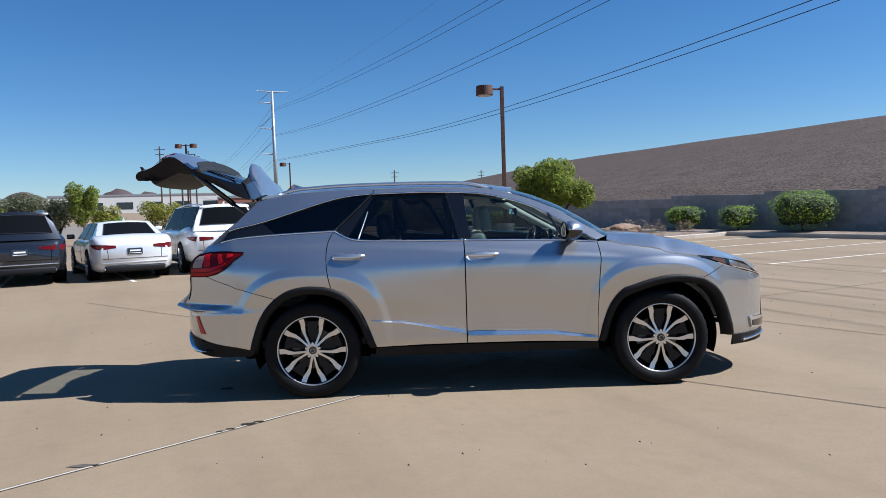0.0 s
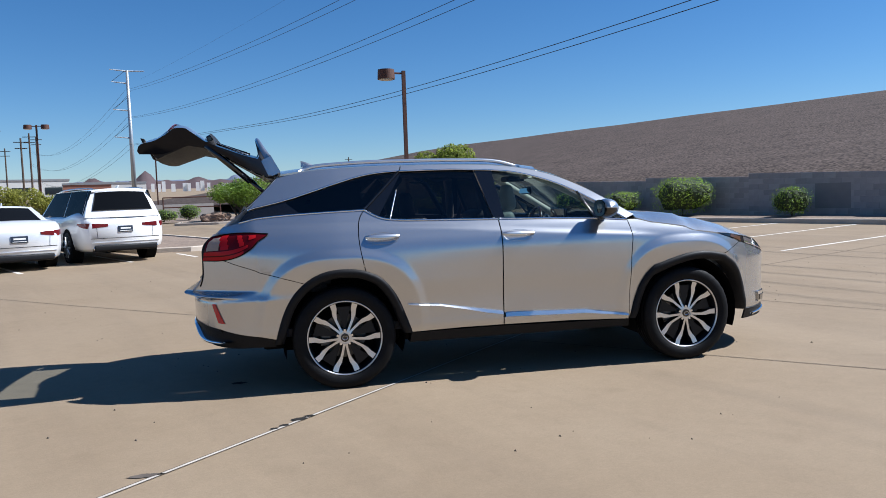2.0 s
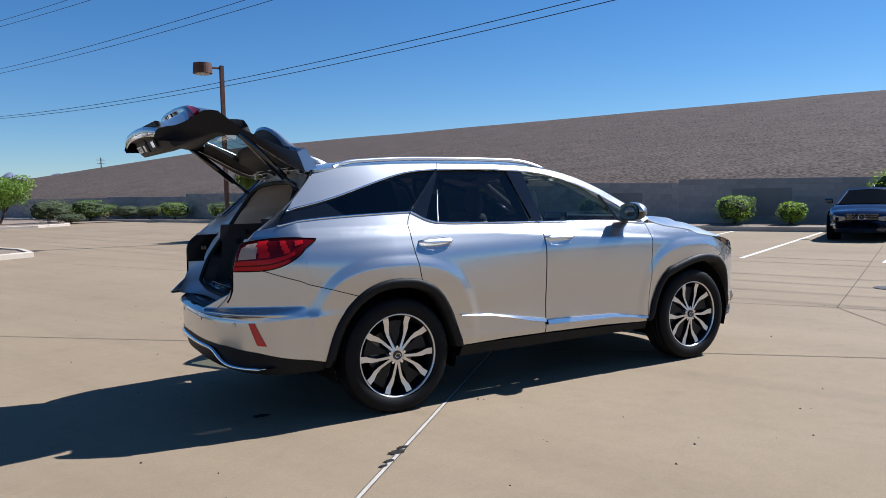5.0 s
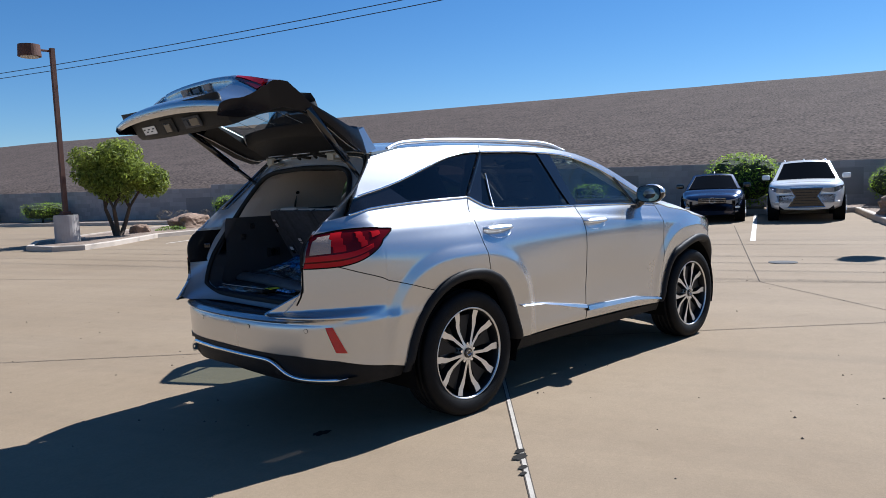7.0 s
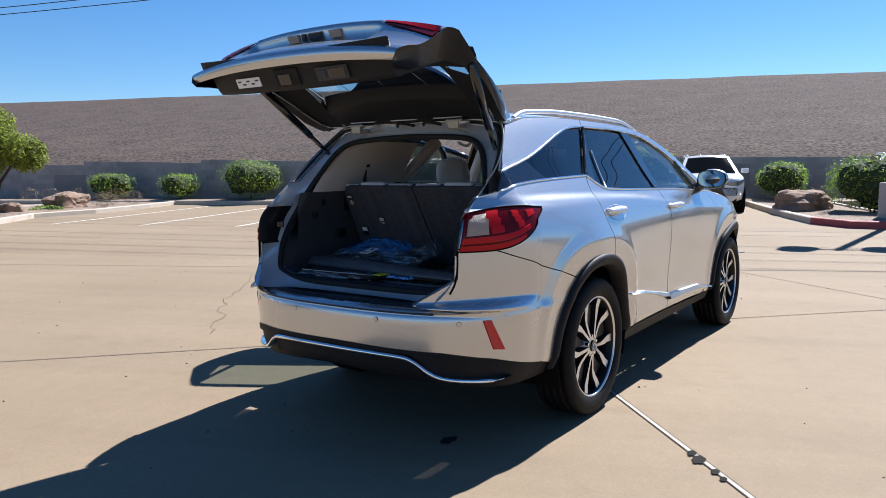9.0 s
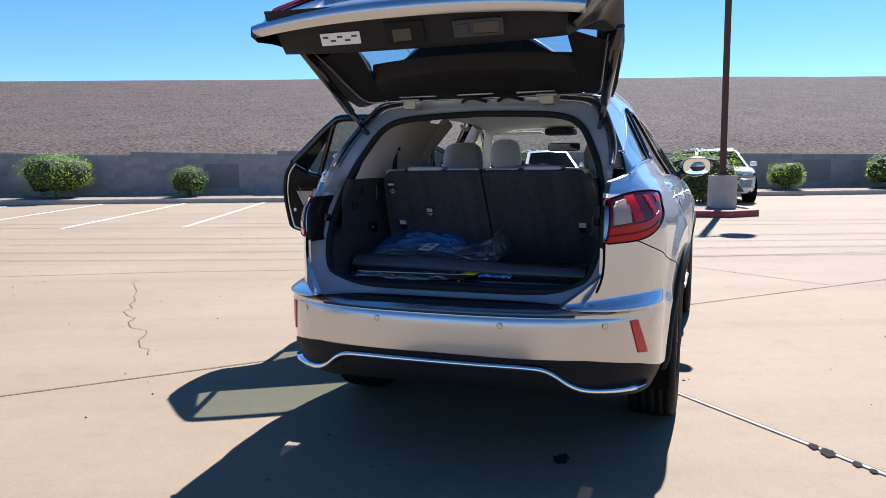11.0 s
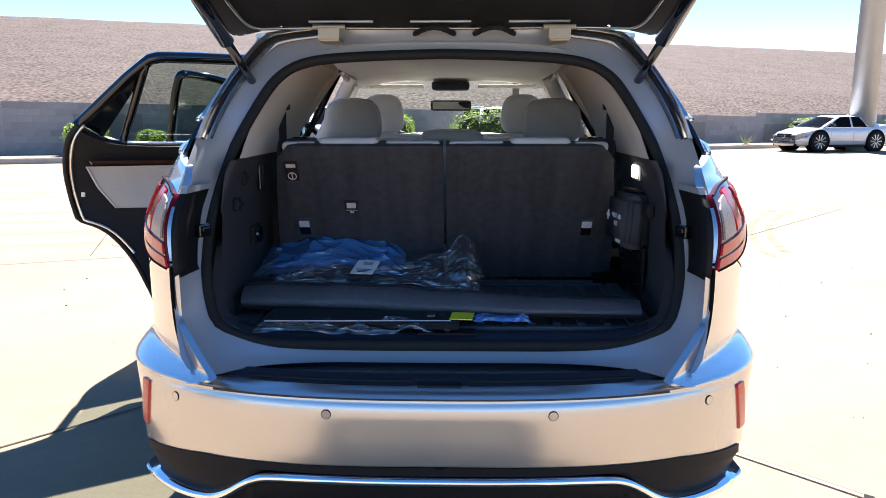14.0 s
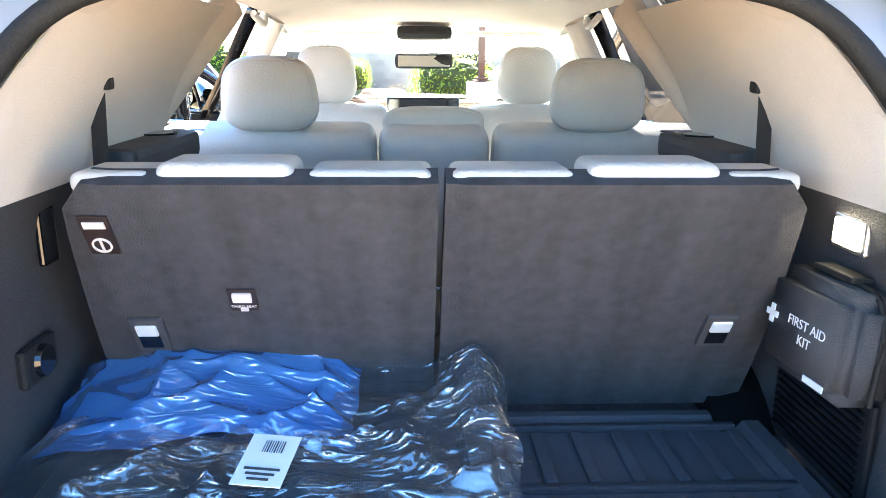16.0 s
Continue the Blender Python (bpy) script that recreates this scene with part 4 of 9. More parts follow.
# front bumper, lamps and grille
for sg in (-1, 1):
    skin("front_bumper", ([(3.30, 0.35), (3.6, 0.33), (4.449, 0.33)], FENDER_SEAM + LAMP_LOW[3:] + [(4.449, 0.76)], ARCH_F2[::-1], [(4.449, 0.33), (4.449, 0.76)]), 60, 24, PAINT, suv, sg, gap=0.002)
    top = [(side_s(3.12), 1.027), (side_s(3.23), 1.017), (side_s(3.39), 0.988), (side_s(3.55), 0.953), (side_s(3.65), 0.885), (side_s(3.74), 0.816)]
    hl = skin("headlight", (LAMP_LOW, top, [LAMP_LOW[0], top[0]], [LAMP_LOW[-1], top[-1]]), 24, 8, GLOSS_BLACK, suv, sg, lift=0.002, gap=0.002, flange=0.02, label="slim dark headlight with clear lamp units")
    skin("lamp_unit", ([(side_s(3.40), 0.930), (side_s(3.62), 0.862)], [(side_s(3.40), 0.978), (side_s(3.62), 0.900)], [(side_s(3.40), 0.930), (side_s(3.40), 0.978)], [(side_s(3.62), 0.862), (side_s(3.62), 0.900)]), 8, 4, CHROME, hl, sg, lift=0.004, gap=0, flange=0.004, label="bright clear lamp")
    skin("marker_lens", ([(side_s(3.24), 0.988), (side_s(3.36), 0.942)], [(side_s(3.25), 1.008), (side_s(3.36), 0.980)], [(side_s(3.24), 0.988), (side_s(3.25), 1.008)], [(side_s(3.36), 0.942), (side_s(3.36), 0.980)]), 6, 3, AMBER, hl, sg, lift=0.004, gap=0, flange=0.004, label="amber-brown side marker")
    skin("running_light", ([(side_s(3.42), 0.919), (side_s(3.74), 0.818)], [(side_s(3.42), 0.926), (side_s(3.74), 0.823)], [(side_s(3.42), 0.919), (side_s(3.42), 0.926)], [(side_s(3.74), 0.818), (side_s(3.74), 0.823)]), 10, 2, CLEAR_LENS, hl, sg, lift=0.005, gap=0, flange=0.004)
    fl = skin("fog_lamp_trim", ([(side_s(3.60), 0.385), (4.05, 0.355)], [(side_s(3.57), 0.480), (4.05, 0.462)], [(side_s(3.60), 0.385), (side_s(3.57), 0.480)], [(4.05, 0.355), (4.05, 0.462)]), 8, 5, CHROME, suv, sg, lift=0.014, gap=0, flange=0.02, label="bright silver fog lamp trim")
    skin("fog_lamp", ([(side_s(3.61), 0.400), (4.02, 0.372)], [(side_s(3.60), 0.448), (4.02, 0.436)], [(side_s(3.61), 0.400), (side_s(3.60), 0.448)], [(4.02, 0.372), (4.02, 0.436)]), 6, 4, GLOSS_BLACK, fl, sg, lift=0.018, gap=0, flange=0.006)
    part("front_chrome_strip", sweep([side(side_s(3.50) + (4.44 - side_s(3.50)) * k / 24, 0.292 + 0.02 * math.sin(math.pi * k / 24), sg, 0.016) for k in range(25)], 0.011, 8), CHROME, suv, "bright chrome strip", smooth=True)
    part("panel_seam", sweep([side(a, b, sg, -0.001) for a, b in resample(BUMP_LINE, 30)], 0.0028, 5), SHADOW_BLACK, suv)
    part("panel_seam", sweep([side(a, b, sg, -0.001) for a, b in resample(FENDER_SEAM, 20)], 0.0028, 5), SHADOW_BLACK, suv)
    skin("lower_lip", ([(3.30, 0.26), (4.449, 0.26)], [(3.30, 0.35), (4.449, 0.335)], [(3.30, 0.26), (3.30, 0.35)], [(4.449, 0.26), (4.449, 0.335)]), 30, 4, BLACK_PLASTIC, suv, sg, lift=0.01, gap=0, flange=0.02)
    skin("grille", ([(4.10, 0.38), (4.449, 0.38)], [(4.22, 0.76), (4.449, 0.78)], [(4.10, 0.38), (4.22, 0.76)], [(4.449, 0.38), (4.449, 0.78)]), 10, 12, GLOSS_BLACK, suv, sg, lift=0.012, gap=0, flange=0.01)
# plain slabs for the underbody, their shade put into the colour
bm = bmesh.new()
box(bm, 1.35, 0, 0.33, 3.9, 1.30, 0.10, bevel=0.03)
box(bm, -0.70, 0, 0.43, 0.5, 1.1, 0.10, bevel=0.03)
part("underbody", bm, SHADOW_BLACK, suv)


# ---- wheels ----
def wheel(cx, sg, parent):
    w = part("wheel", tyre_mesh(), TYRE, parent, "black tyre on silver and black alloy", smooth=True)
    w.matrix_local = Matrix.Translation((cx, sg * (0.808 if cx < 1 else 0.82), 0.379)) @ Matrix.Rotation(0 if sg < 0 else math.pi, 4, "Z")
    rim_v, rim_f = [], []
    prof = [(0.280, 0.094), (0.279, 0.100), (0.275, 0.101), (0.270, 0.098), (0.2675, 0.090)]
    inner_prof = [(0.280, 0.070), (0.269, 0.094), (0.264, 0.084), (0.256, 0.03), (0.246, -0.09)]
    for k in range(64):
        a = 2 * math.pi * k / 64
        for r, y in prof:
            rim_v.append((r * math.cos(a), -y, r * math.sin(a)))
    n = len(prof)
    for k in range(64):
        for q in range(n - 1):
            rim_f.append((k * n + q, ((k + 1) % 64) * n + q, ((k + 1) % 64) * n + q + 1, k * n + q + 1))
    part("rim", (rim_v, rim_f), ALLOY, w, smooth=True)
    rim_v, rim_f = [], []
    for k in range(64):
        a = 2 * math.pi * k / 64
        for r, y in inner_prof:
            rim_v.append((r * math.cos(a), -y, r * math.sin(a)))
    n = len(inner_prof)
    for k in range(64):
        for q in range(n - 1):
            rim_f.append((k * n + q, ((k + 1) % 64) * n + q, ((k + 1) % 64) * n + q + 1, k * n + q + 1))
    part("rim_barrel", (rim_v, rim_f), ALLOY_DARK, w, smooth=True)
    bm = bmesh.new()
    tube(bm, (0, 0.06, 0), (0, 0.09, 0), 0.245, 0.245, 40)
    part("wheel_back", bm, SHADOW_BLACK, w)
    bm = bmesh.new()
    tube(bm, (0, 0.02, 0), (0, 0.045, 0), 0.165, 0.165, 40)
    part("brake_disc", bm, STEEL, w)
    bm = bmesh.new()
    box(bm, -0.135, 0.01, 0.02, 0.08, 0.06, 0.17, bevel=0.012)
    part("brake_caliper", bm, STEEL, w)
    for k in range(5):
        for d in (-1, 1):
            base = math.radians(90 + 72 * k)
            stations = [(0.045, 0.475, 0.0095), (0.085, 0.455, 0.0085), (0.145, 0.435, 0.0100), (0.188, 0.385, 0.0165), (0.222, 0.325, 0.0190), (0.271, 0.315, 0.0215)]
            vs, fs = [], []
            for r, da, hw in stations:
                a = base + d * da
                c, s_ = math.cos(a), math.sin(a)
                y = 0.082 - 0.012 * math.sin(math.pi * (r - 0.045) / 0.225)
                for off, yy in ((-hw, y), (hw, y), (hw * 1.25, y - 0.05), (-hw * 1.25, y - 0.05)):
                    vs.append((r * c - off * s_, -yy, r * s_ + off * c))
            for q in range(5):
                b = 4 * q
                fs.append((b, b + 1, b + 5, b + 4))
            sp = part("spoke", (vs, fs), ALLOY, w)
            sf = [(4 * q + i, 4 * q + (i + 1) % 4, 4 * q + 4 + (i + 1) % 4, 4 * q + 4 + i) for q in range(5) for i in (1, 2, 3)]
            part("spoke_side", (vs, sf), ALLOY_DARK, w)
        # dark pocket between a pair
        a = math.radians(90 + 72 * k)
        vs = []
        for r, da in ((0.06, 0.10), (0.16, 0.19), (0.235, 0.24)):
            for d in (-1, 1):
                vs.append((r * math.cos(a + d * da), -0.052, r * math.sin(a + d * da)))
        part("spoke_pocket", (vs, [(0, 1, 3, 2), (2, 3, 5, 4)]), ALLOY_DARK, w)
        bm = bmesh.new()
        b2 = math.radians(90 + 72 * k)
        tube(bm, (0.056 * math.cos(b2), -0.062, 0.056 * math.sin(b2)), (0.056 * math.cos(b2), -0.080, 0.056 * math.sin(b2)), 0.010, 0.009, 6)
        part("lug_nut", bm, CHROME, w)
    bm = bmesh.new()
    tube(bm, (0, -0.03, 0), (0, -0.079, 0), 0.066, 0.052, 24)
    part("hub", bm, ALLOY, w)
    bm = bmesh.new()
    tube(bm, (0, -0.07, 0), (0, -0.088, 0), 0.034, 0.030, 24)
    part("centre_cap", bm, GLOSS_BLACK, w, "black centre cap")
    vs, fs = sweep([(0.019 * math.cos(2 * math.pi * k / 24), -0.089, 0.014 * math.sin(2 * math.pi * k / 24)) for k in range(24)], 0.0022, 5, True)
    part("cap_ring", (vs, fs), CHROME, w)
    return w


def tyre_mesh():
    """Tread with grooves and a rounded sidewall."""
    prof = [(0.278, -0.098), (0.290, -0.108), (0.320, -0.117), (0.350, -0.114), (0.370, -0.104), (0.379, -0.092)]
    for g in (-0.060, -0.022, 0.022, 0.060):
        prof += [(0.383, g - 0.007), (0.375, g - 0.005), (0.375, g + 0.005), (0.383, g + 0.007)]
    prof += [(0.379, 0.092), (0.370, 0.104), (0.350, 0.114), (0.320, 0.117), (0.290, 0.108), (0.278, 0.098)]
    vs, fs = [], []
    n = len(prof)
    for k in range(96):
        a = 2 * math.pi * k / 96
        for r, y in prof:
            rr = r + (-0.004 if (r > 0.376 and abs(y) > 0.08 and k % 3 == 0) else 0)
            vs.append((rr * math.cos(a), y, rr * math.sin(a)))
    for k in range(96):
        for q in range(n - 1):
            fs.append((k * n + q, k * n + q + 1, ((k + 1) % 96) * n + q + 1, ((k + 1) % 96) * n + q))
    return vs, fs


for cx in (0.0, 2.79):
    for sg in (-1, 1):
        wheel(cx, sg, suv)
# ---- rear end ----
ARCH_LOW = [p for p in ARCH_R if 0.39 <= p[1] <= 0.70]
for sg in (-1, 1):
    skin("rear_bumper", ([(-1.65, 0.528), (rear_s(0.6, 0.53), 0.518), (rear_s(0.80, 0.52), 0.488), (-0.62, 0.430), ARCH_LOW[0]], [(-1.65, 0.708), (rear_s(0.62, 0.70), 0.712), (-0.8, 0.705), ARCH_LOW[-1]], [(-1.65, 0.528), (-1.65, 0.708)], ARCH_LOW), 64, 14, PAINT, suv, sg, gap=0, flange=0)
    skin("rear_valance", ([(-1.65, 0.40), (rear_s(0.55, 0.36), 0.36), (rear_s(0.80, 0.35), 0.34), (-0.5, 0.34)], [(-1.65, 0.535), (rear_s(0.6, 0.53), 0.525), (rear_s(0.80, 0.52), 0.495), (-0.62, 0.437), (-0.487, 0.40)], [(-1.65, 0.40), (-1.65, 0.535)], [(-0.5, 0.34), (-0.487, 0.40)]), 50, 10, BLACK_PLASTIC, suv, sg, lift=-0.012, gap=0, flange=0.05)
    skin("valance_lip", ([(-1.65, 0.505), (rear_s(0.48, 0.5), 0.502), (rear_s(0.62, 0.47), 0.480), (rear_s(0.80, 0.47), 0.462)], [(-1.65, 0.528), (rear_s(0.6, 0.53), 0.518), (rear_s(0.78, 0.52), 0.492), (rear_s(0.80, 0.52), 0.487)], [(-1.65, 0.505), (-1.65, 0.528)], [(rear_s(0.80, 0.47), 0.462), (rear_s(0.80, 0.52), 0.487)]), 40, 3, BLACK_PLASTIC, suv, sg, lift=0.004, gap=0, flange=0.02)
    # red reflector in the corner
    skin("rear_reflector", ([(rear_s(0.792, 0.535), 0.535), (rear_s(0.824, 0.53), 0.53)], [(rear_s(0.763, 0.672), 0.672), (rear_s(0.788, 0.674), 0.674)], [(rear_s(0.792, 0.535), 0.535), (rear_s(0.763, 0.672), 0.672)], [(rear_s(0.824, 0.53), 0.53), (rear_s(0.788, 0.674), 0.674)]), 5, 8, REFLECTOR, suv, sg, lift=0.005, gap=0, flange=0.012, label="red reflector")
chrome = rounded([(-0.825, 0.395), (-0.80, 0.386), (-0.72, 0.385), (-0.61, 0.39), (-0.55, 0.412), (-0.47, 0.475), (-0.40, 0.490), (0, 0.492), (0.40, 0.490), (0.47, 0.475), (0.55, 0.412), (0.61, 0.39), (0.72, 0.385), (0.80, 0.386), (0.825, 0.395)])
rows = []
for k, (y, z) in enumerate(resample(chrome, 120)):
    h = 0.011 if 2 < k < 118 else 0.003
    rows.append([Vector((rear_x(y, z, -0.02), y, z + h)), Vector((rear_x(y, z, 0.012), y, z + h)), Vector((rear_x(y, z, 0.020), y, z)), Vector((rear_x(y, z, 0.012), y, z - h)), Vector((rear_x(y, z, -0.02), y, z - h))])
part("chrome_strip", grid_mesh(rows), CHROME, suv, "bright chrome strip", smooth=True)
bm = bmesh.new()
box(bm, -1.02, 0, 0.425, 0.09, 0.98, 0.055, bevel=0.02)
part("diffuser", bm, BLACK_PLASTIC, suv)
for y in (-0.672, -0.27, 0.27, 0.672):
    bm = bmesh.new()
    x = rear_x(y, 0.656)
    nx = Vector((-1, -0.9 * y if abs(y) > 0.5 else -0.15 * y, 0)).normalized()
    nx.y = math.copysign(abs(nx.y), y)
    p = Vector((x, y, 0.656))
    tube(bm, p - nx * 0.01, p + nx * 0.0010, 0.0122, 0.0122, 20)
    o = part("parking_sensor", bm, BLACK_PLASTIC, suv)
    bm = bmesh.new()
    tube(bm, p, p + nx * 0.0020, 0.0104, 0.0104, 20)
    part("sensor_face", bm, PAINT, o)

# opening: weatherstrip loop and jamb
A_HALF = [(0, 0.762), (0.43, 0.763), (0.520, 0.778), (0.592, 0.825), (0.622, 0.92), (0.636, 1.02), (0.638, 1.11), (0.612, 1.24), (0.545, 1.39), (0.496, 1.475), (0.41, 1.522), (0.2, 1.535), (0, 1.540)]


def strip_x(z):
    return -0.94 + (z - 0.77) * 0.605 + 0.055 * max(0.0, 1 - max(0.0, z - 0.76) / 0.06) - 0.020 * math.exp(-(((z - 0.98) / 0.12) ** 2))


def soft3(pts, rounds=2):
    """Corner cutting in space, ends kept."""
    for _ in range(rounds):
        out = [pts[0]]
        for a, b in zip(pts, pts[1:]):
            out += [a.lerp(b, 0.25), a.lerp(b, 0.75)]
        pts = out + [pts[-1]]
    return pts


def seal_y(z):
    return float(np.interp(z, [0.77, 0.825, 0.92, 1.02, 1.11, 1.24, 1.39, 1.475, 1.518], [0.520, 0.592, 0.622, 0.636, 0.638, 0.612, 0.545, 0.496, 0.41]))


def jamb_outer(sg):
    c = [Vector((-0.952, 0, 0.730)), Vector((-0.952, sg * 0.45, 0.731))]
    c += [side(s, z, sg) for s, z in [(rear_s(0.60, 0.735), 0.735), (rear_s(0.662, 0.86), 0.86), (rear_s(0.664, 1.0), 1.0), (rear_s(0.668, 1.13), 1.13), (-0.93, 1.228)]]
    c += [side(s, z, sg) for s, z in [(-0.70, 1.345), (-0.62, 1.40), (-0.52, 1.50), (-0.415, 1.605)]]
    c += [roof_point(-0.42, sg * q, -0.05) for q in (0.85, 0.6, 0.3, 0)]
    return c


def resample3(pts, n):
    d = [0.0]
    for a, b in zip(pts, pts[1:]):
        d.append(d[-1] + (Vector(b) - Vector(a)).length)
    out, i = [], 0
    for k in range(n + 1):
        t = d[-1] * k / n
        while i < len(d) - 2 and d[i + 1] < t:
            i += 1
        f = (t - d[i]) / max(1e-9, d[i + 1] - d[i])
        out.append(Vector(pts[i]).lerp(Vector(pts[i + 1]), min(1, f)))
    return out


for sg in (-1, 1):
    inner = [Vector((strip_x(z), sg * y, z)) for y, z in A_HALF]
    outer = jamb_outer(sg)
    # match the two loops station by station
    key = [(0, 0), (1, 1), (3, 2), (4, 3), (5, 4), (6, 5), (7, 6), (8, 8), (9, 10), (10, 11), (11, 13), (12, 14)]
    ai, bi = [inner[a] for a, b in key], [outer[b] for a, b in key]
    ai, bi = soft3(ai), soft3(bi)
    rows = []
    for k in range(90):
        t = k / 89 * (len(ai) - 1)
        i = min(int(t), len(ai) - 2)
        f = t - i
        a, b = ai[i].lerp(ai[i + 1], f), bi[i].lerp(bi[i + 1], f)
        deep = Vector((0.016, -sg * 0.002, 0))
        m1, m2, m3 = b.lerp(a, 0.07) + deep, b.lerp(a, 0.45) + deep * 0.9, b.lerp(a, 0.85) + deep * 0.2
        rows.append([b, m1, m2, m3, a])
    part("tailgate_jamb", grid_mesh(rows, flip=sg > 0), JAMB, suv, "painted tailgate jamb", smooth=True)
    # dark lamp housing between the lamp and the seal
    rows = []
    for k in range(9):
        z = 0.976 + 0.186 * k / 8
        o, i_ = side(rear_s(0.664, z), z, sg) + Vector((-0.006, -sg * 0.006, 0)), Vector((strip_x(z) - 0.012, sg * (seal_y(z) + 0.010), z))
        i_ = o.lerp(i_, 0.80)
        out = Vector((-0.010, -sg * 0.012, 0))
        rows.append([o + Vector((0.02, 0, 0)), o, o.lerp(i_, 0.12) + out, o.lerp(i_, 0.5) + out * 0.8, i_.lerp(o, 0.08) + out * 0.8, i_])
    h = part("lamp_housing", grid_mesh(rows, flip=sg > 0), BLACK_PLASTIC, suv, "black plastic lamp housing", smooth=True)
    ends = [rows[0][1:], rows[-1][1:]]
    for row, dz in zip(ends, (-0.016, 0.016)):
        part("housing_edge", grid_mesh([row, [q + Vector((0.012, 0, dz)) for q in row]], flip=(sg > 0) == (dz > 0)), JAMB if dz > 0 else BLACK_PLASTIC, h)
    bm = bmesh.new()
    box(bm, -0.880, sg * 0.622, 1.062, 0.040, 0.020, 0.034, radians(-sg * 30), 0.005)
    box(bm, -0.886, sg * 0.614, 1.066, 0.026, 0.014, 0.012, radians(-sg * 30), 0.003)
    part("housing_clip", bm, GLOSS_BLACK, h)
    # shut line from the lamp down to the bumper
    gap = [Vector((rear_x(y, z) - 0.001, sg * y, z)) for y, z in resample(rounded([(0.664, 0.985), (0.664, 0.90), (0.657, 0.84), (0.640, 0.795)]), 24)]
    part("shut_line", sweep(gap, 0.0050, 6), SHADOW_BLACK, suv, smooth=True)
    # folded gutter up the pillar, with its gasket
    gut, gas = [], []
    for k in range(25):
        t = (0.575 + 0.25 * k / 24) * (len(ai) - 1)
        i = min(int(t), len(ai) - 2)
        f = t - i
        a, b = ai[i].lerp(ai[i + 1], f), bi[i].lerp(bi[i + 1], f)
        n = Vector((-0.010, sg * 0.004, 0.004))
        gut.append([b + n * 0.3, b.lerp(a, 0.06) + n, b.lerp(a, 0.12) + n * 0.2, b.lerp(a, 0.22) - n * 0.6, b.lerp(a, 0.28) + n * 0.6, b.lerp(a, 0.33) - n * 0.4])
        gas.append(b.lerp(a, 0.16) + n * 0.4)
    part("pillar_gutter", grid_mesh(gut, flip=sg > 0), GUTTER, suv, "dark glossy pillar gutter", smooth=True)
    part("pillar_gasket", sweep(gas, 0.0045, 6), RUBBER, suv, smooth=True)
    bm = bmesh.new()
    tube(bm, (-0.984, sg * 0.590, 0.758), (-0.90, sg * 0.586, 0.776), 0.0185, 0.0185, 20)
    o = part("bump_stop", bm, RUBBER, suv, "round rubber bump stop")
    bm = bmesh.new()
    tube(bm, (-0.987, sg * 0.590, 0.7575), (-0.98, sg * 0.590, 0.759), 0.0135, 0.0145, 20)
    part("stop_cap", bm, JAMB, o)
    # tail lamp lens built from patches
    lo = rounded([(rear_s(0.668, 0.985), 0.985), (side_s(-0.84, 0.985), 0.985), (side_s(-0.74, 1.01), 1.01), (side_s(-0.65, 1.065), 1.065), (-0.53, 1.160)])
    hi = rounded([(rear_s(0.668, 1.16), 1.160), (side_s(-0.80, 1.182), 1.182), (side_s(-0.66, 1.186), 1.186), (-0.52, 1.174)])
    lamp_grid = coons(lo, hi, [lo[0], hi[0]], [lo[-1], hi[-1]], 40, 20)
    lamp = part("tail_lamp", grid_mesh([[side(s, z, sg, 0.008) for s, z in row] for row in lamp_grid], 0.02, flip=sg > 0), DEEP_RED, suv, "red tail lamp with clear inner section", smooth=True)

    def lens(name, i0, i1, j0, j1, lift, material, shear=0):
        pts = [[side(*lamp_grid[min(40, max(0, i + int(shear * (j - j0))))][j], sg, lift) for j in range(j0, j1 + 1)] for i in range(i0, i1 + 1)]
        part(name, grid_mesh(pts, 0.006, flip=sg > 0), material, lamp, smooth=True)

    lens("clear_section", 1, 7, 8, 18, 0.013, CLEAR_LENS, 0.12)
    lens("red_bar", 0, 24, 4, 7, 0.014, RED_LENS)
    lens("red_band", 0, 21, 0, 3, 0.012, RED_LENS)
    lens("red_bar", 8, 12, 8, 19, 0.014, RED_LENS, -0.25)
    lens("red_bar", 18, 21, 8, 18, 0.013, RED_LENS, -0.30)
    lens("red_bar", 24, 31, 12, 17, 0.012, RED_LENS, -0.2)
    edge = [side(s, z, sg, 0.011) for s, z in list(lamp_grid[:, 0]) + list(lamp_grid[::-1, 20])]
    part("lamp_seal", sweep(edge, 0.0035, 5), SHADOW_BLACK, lamp, smooth=True)
half = [tuple(v) for v in soft3([Vector((y, z, 0)) for y, z in A_HALF], 3)]
loop = [Vector((strip_x(z), y, z)) for y, z, _ in half] + [Vector((strip_x(z), -y, z)) for y, z, _ in half[-2:0:-1]]
lp = resample3(loop + [loop[0]], 160)[:-1]
part("weatherstrip", sweep([p + Vector((-0.012, 0, 0)) for p in lp], 0.0155, 10, True), RUBBER, suv, "black rubber seal", smooth=True)
rows = []
for k in range(61):
    y = -0.80 + 1.60 * k / 60
    xo = rear_x(y, 0.70) + 0.006
    rows.append([Vector((xo, y, 0.706)), Vector((xo + 0.01, y, 0.715)), Vector((0.5 * (xo - 0.87), y, 0.717)), Vector((-0.87, y, 0.719))])
part("bumper_shelf", grid_mesh(rows), PAINT, suv, smooth=True)
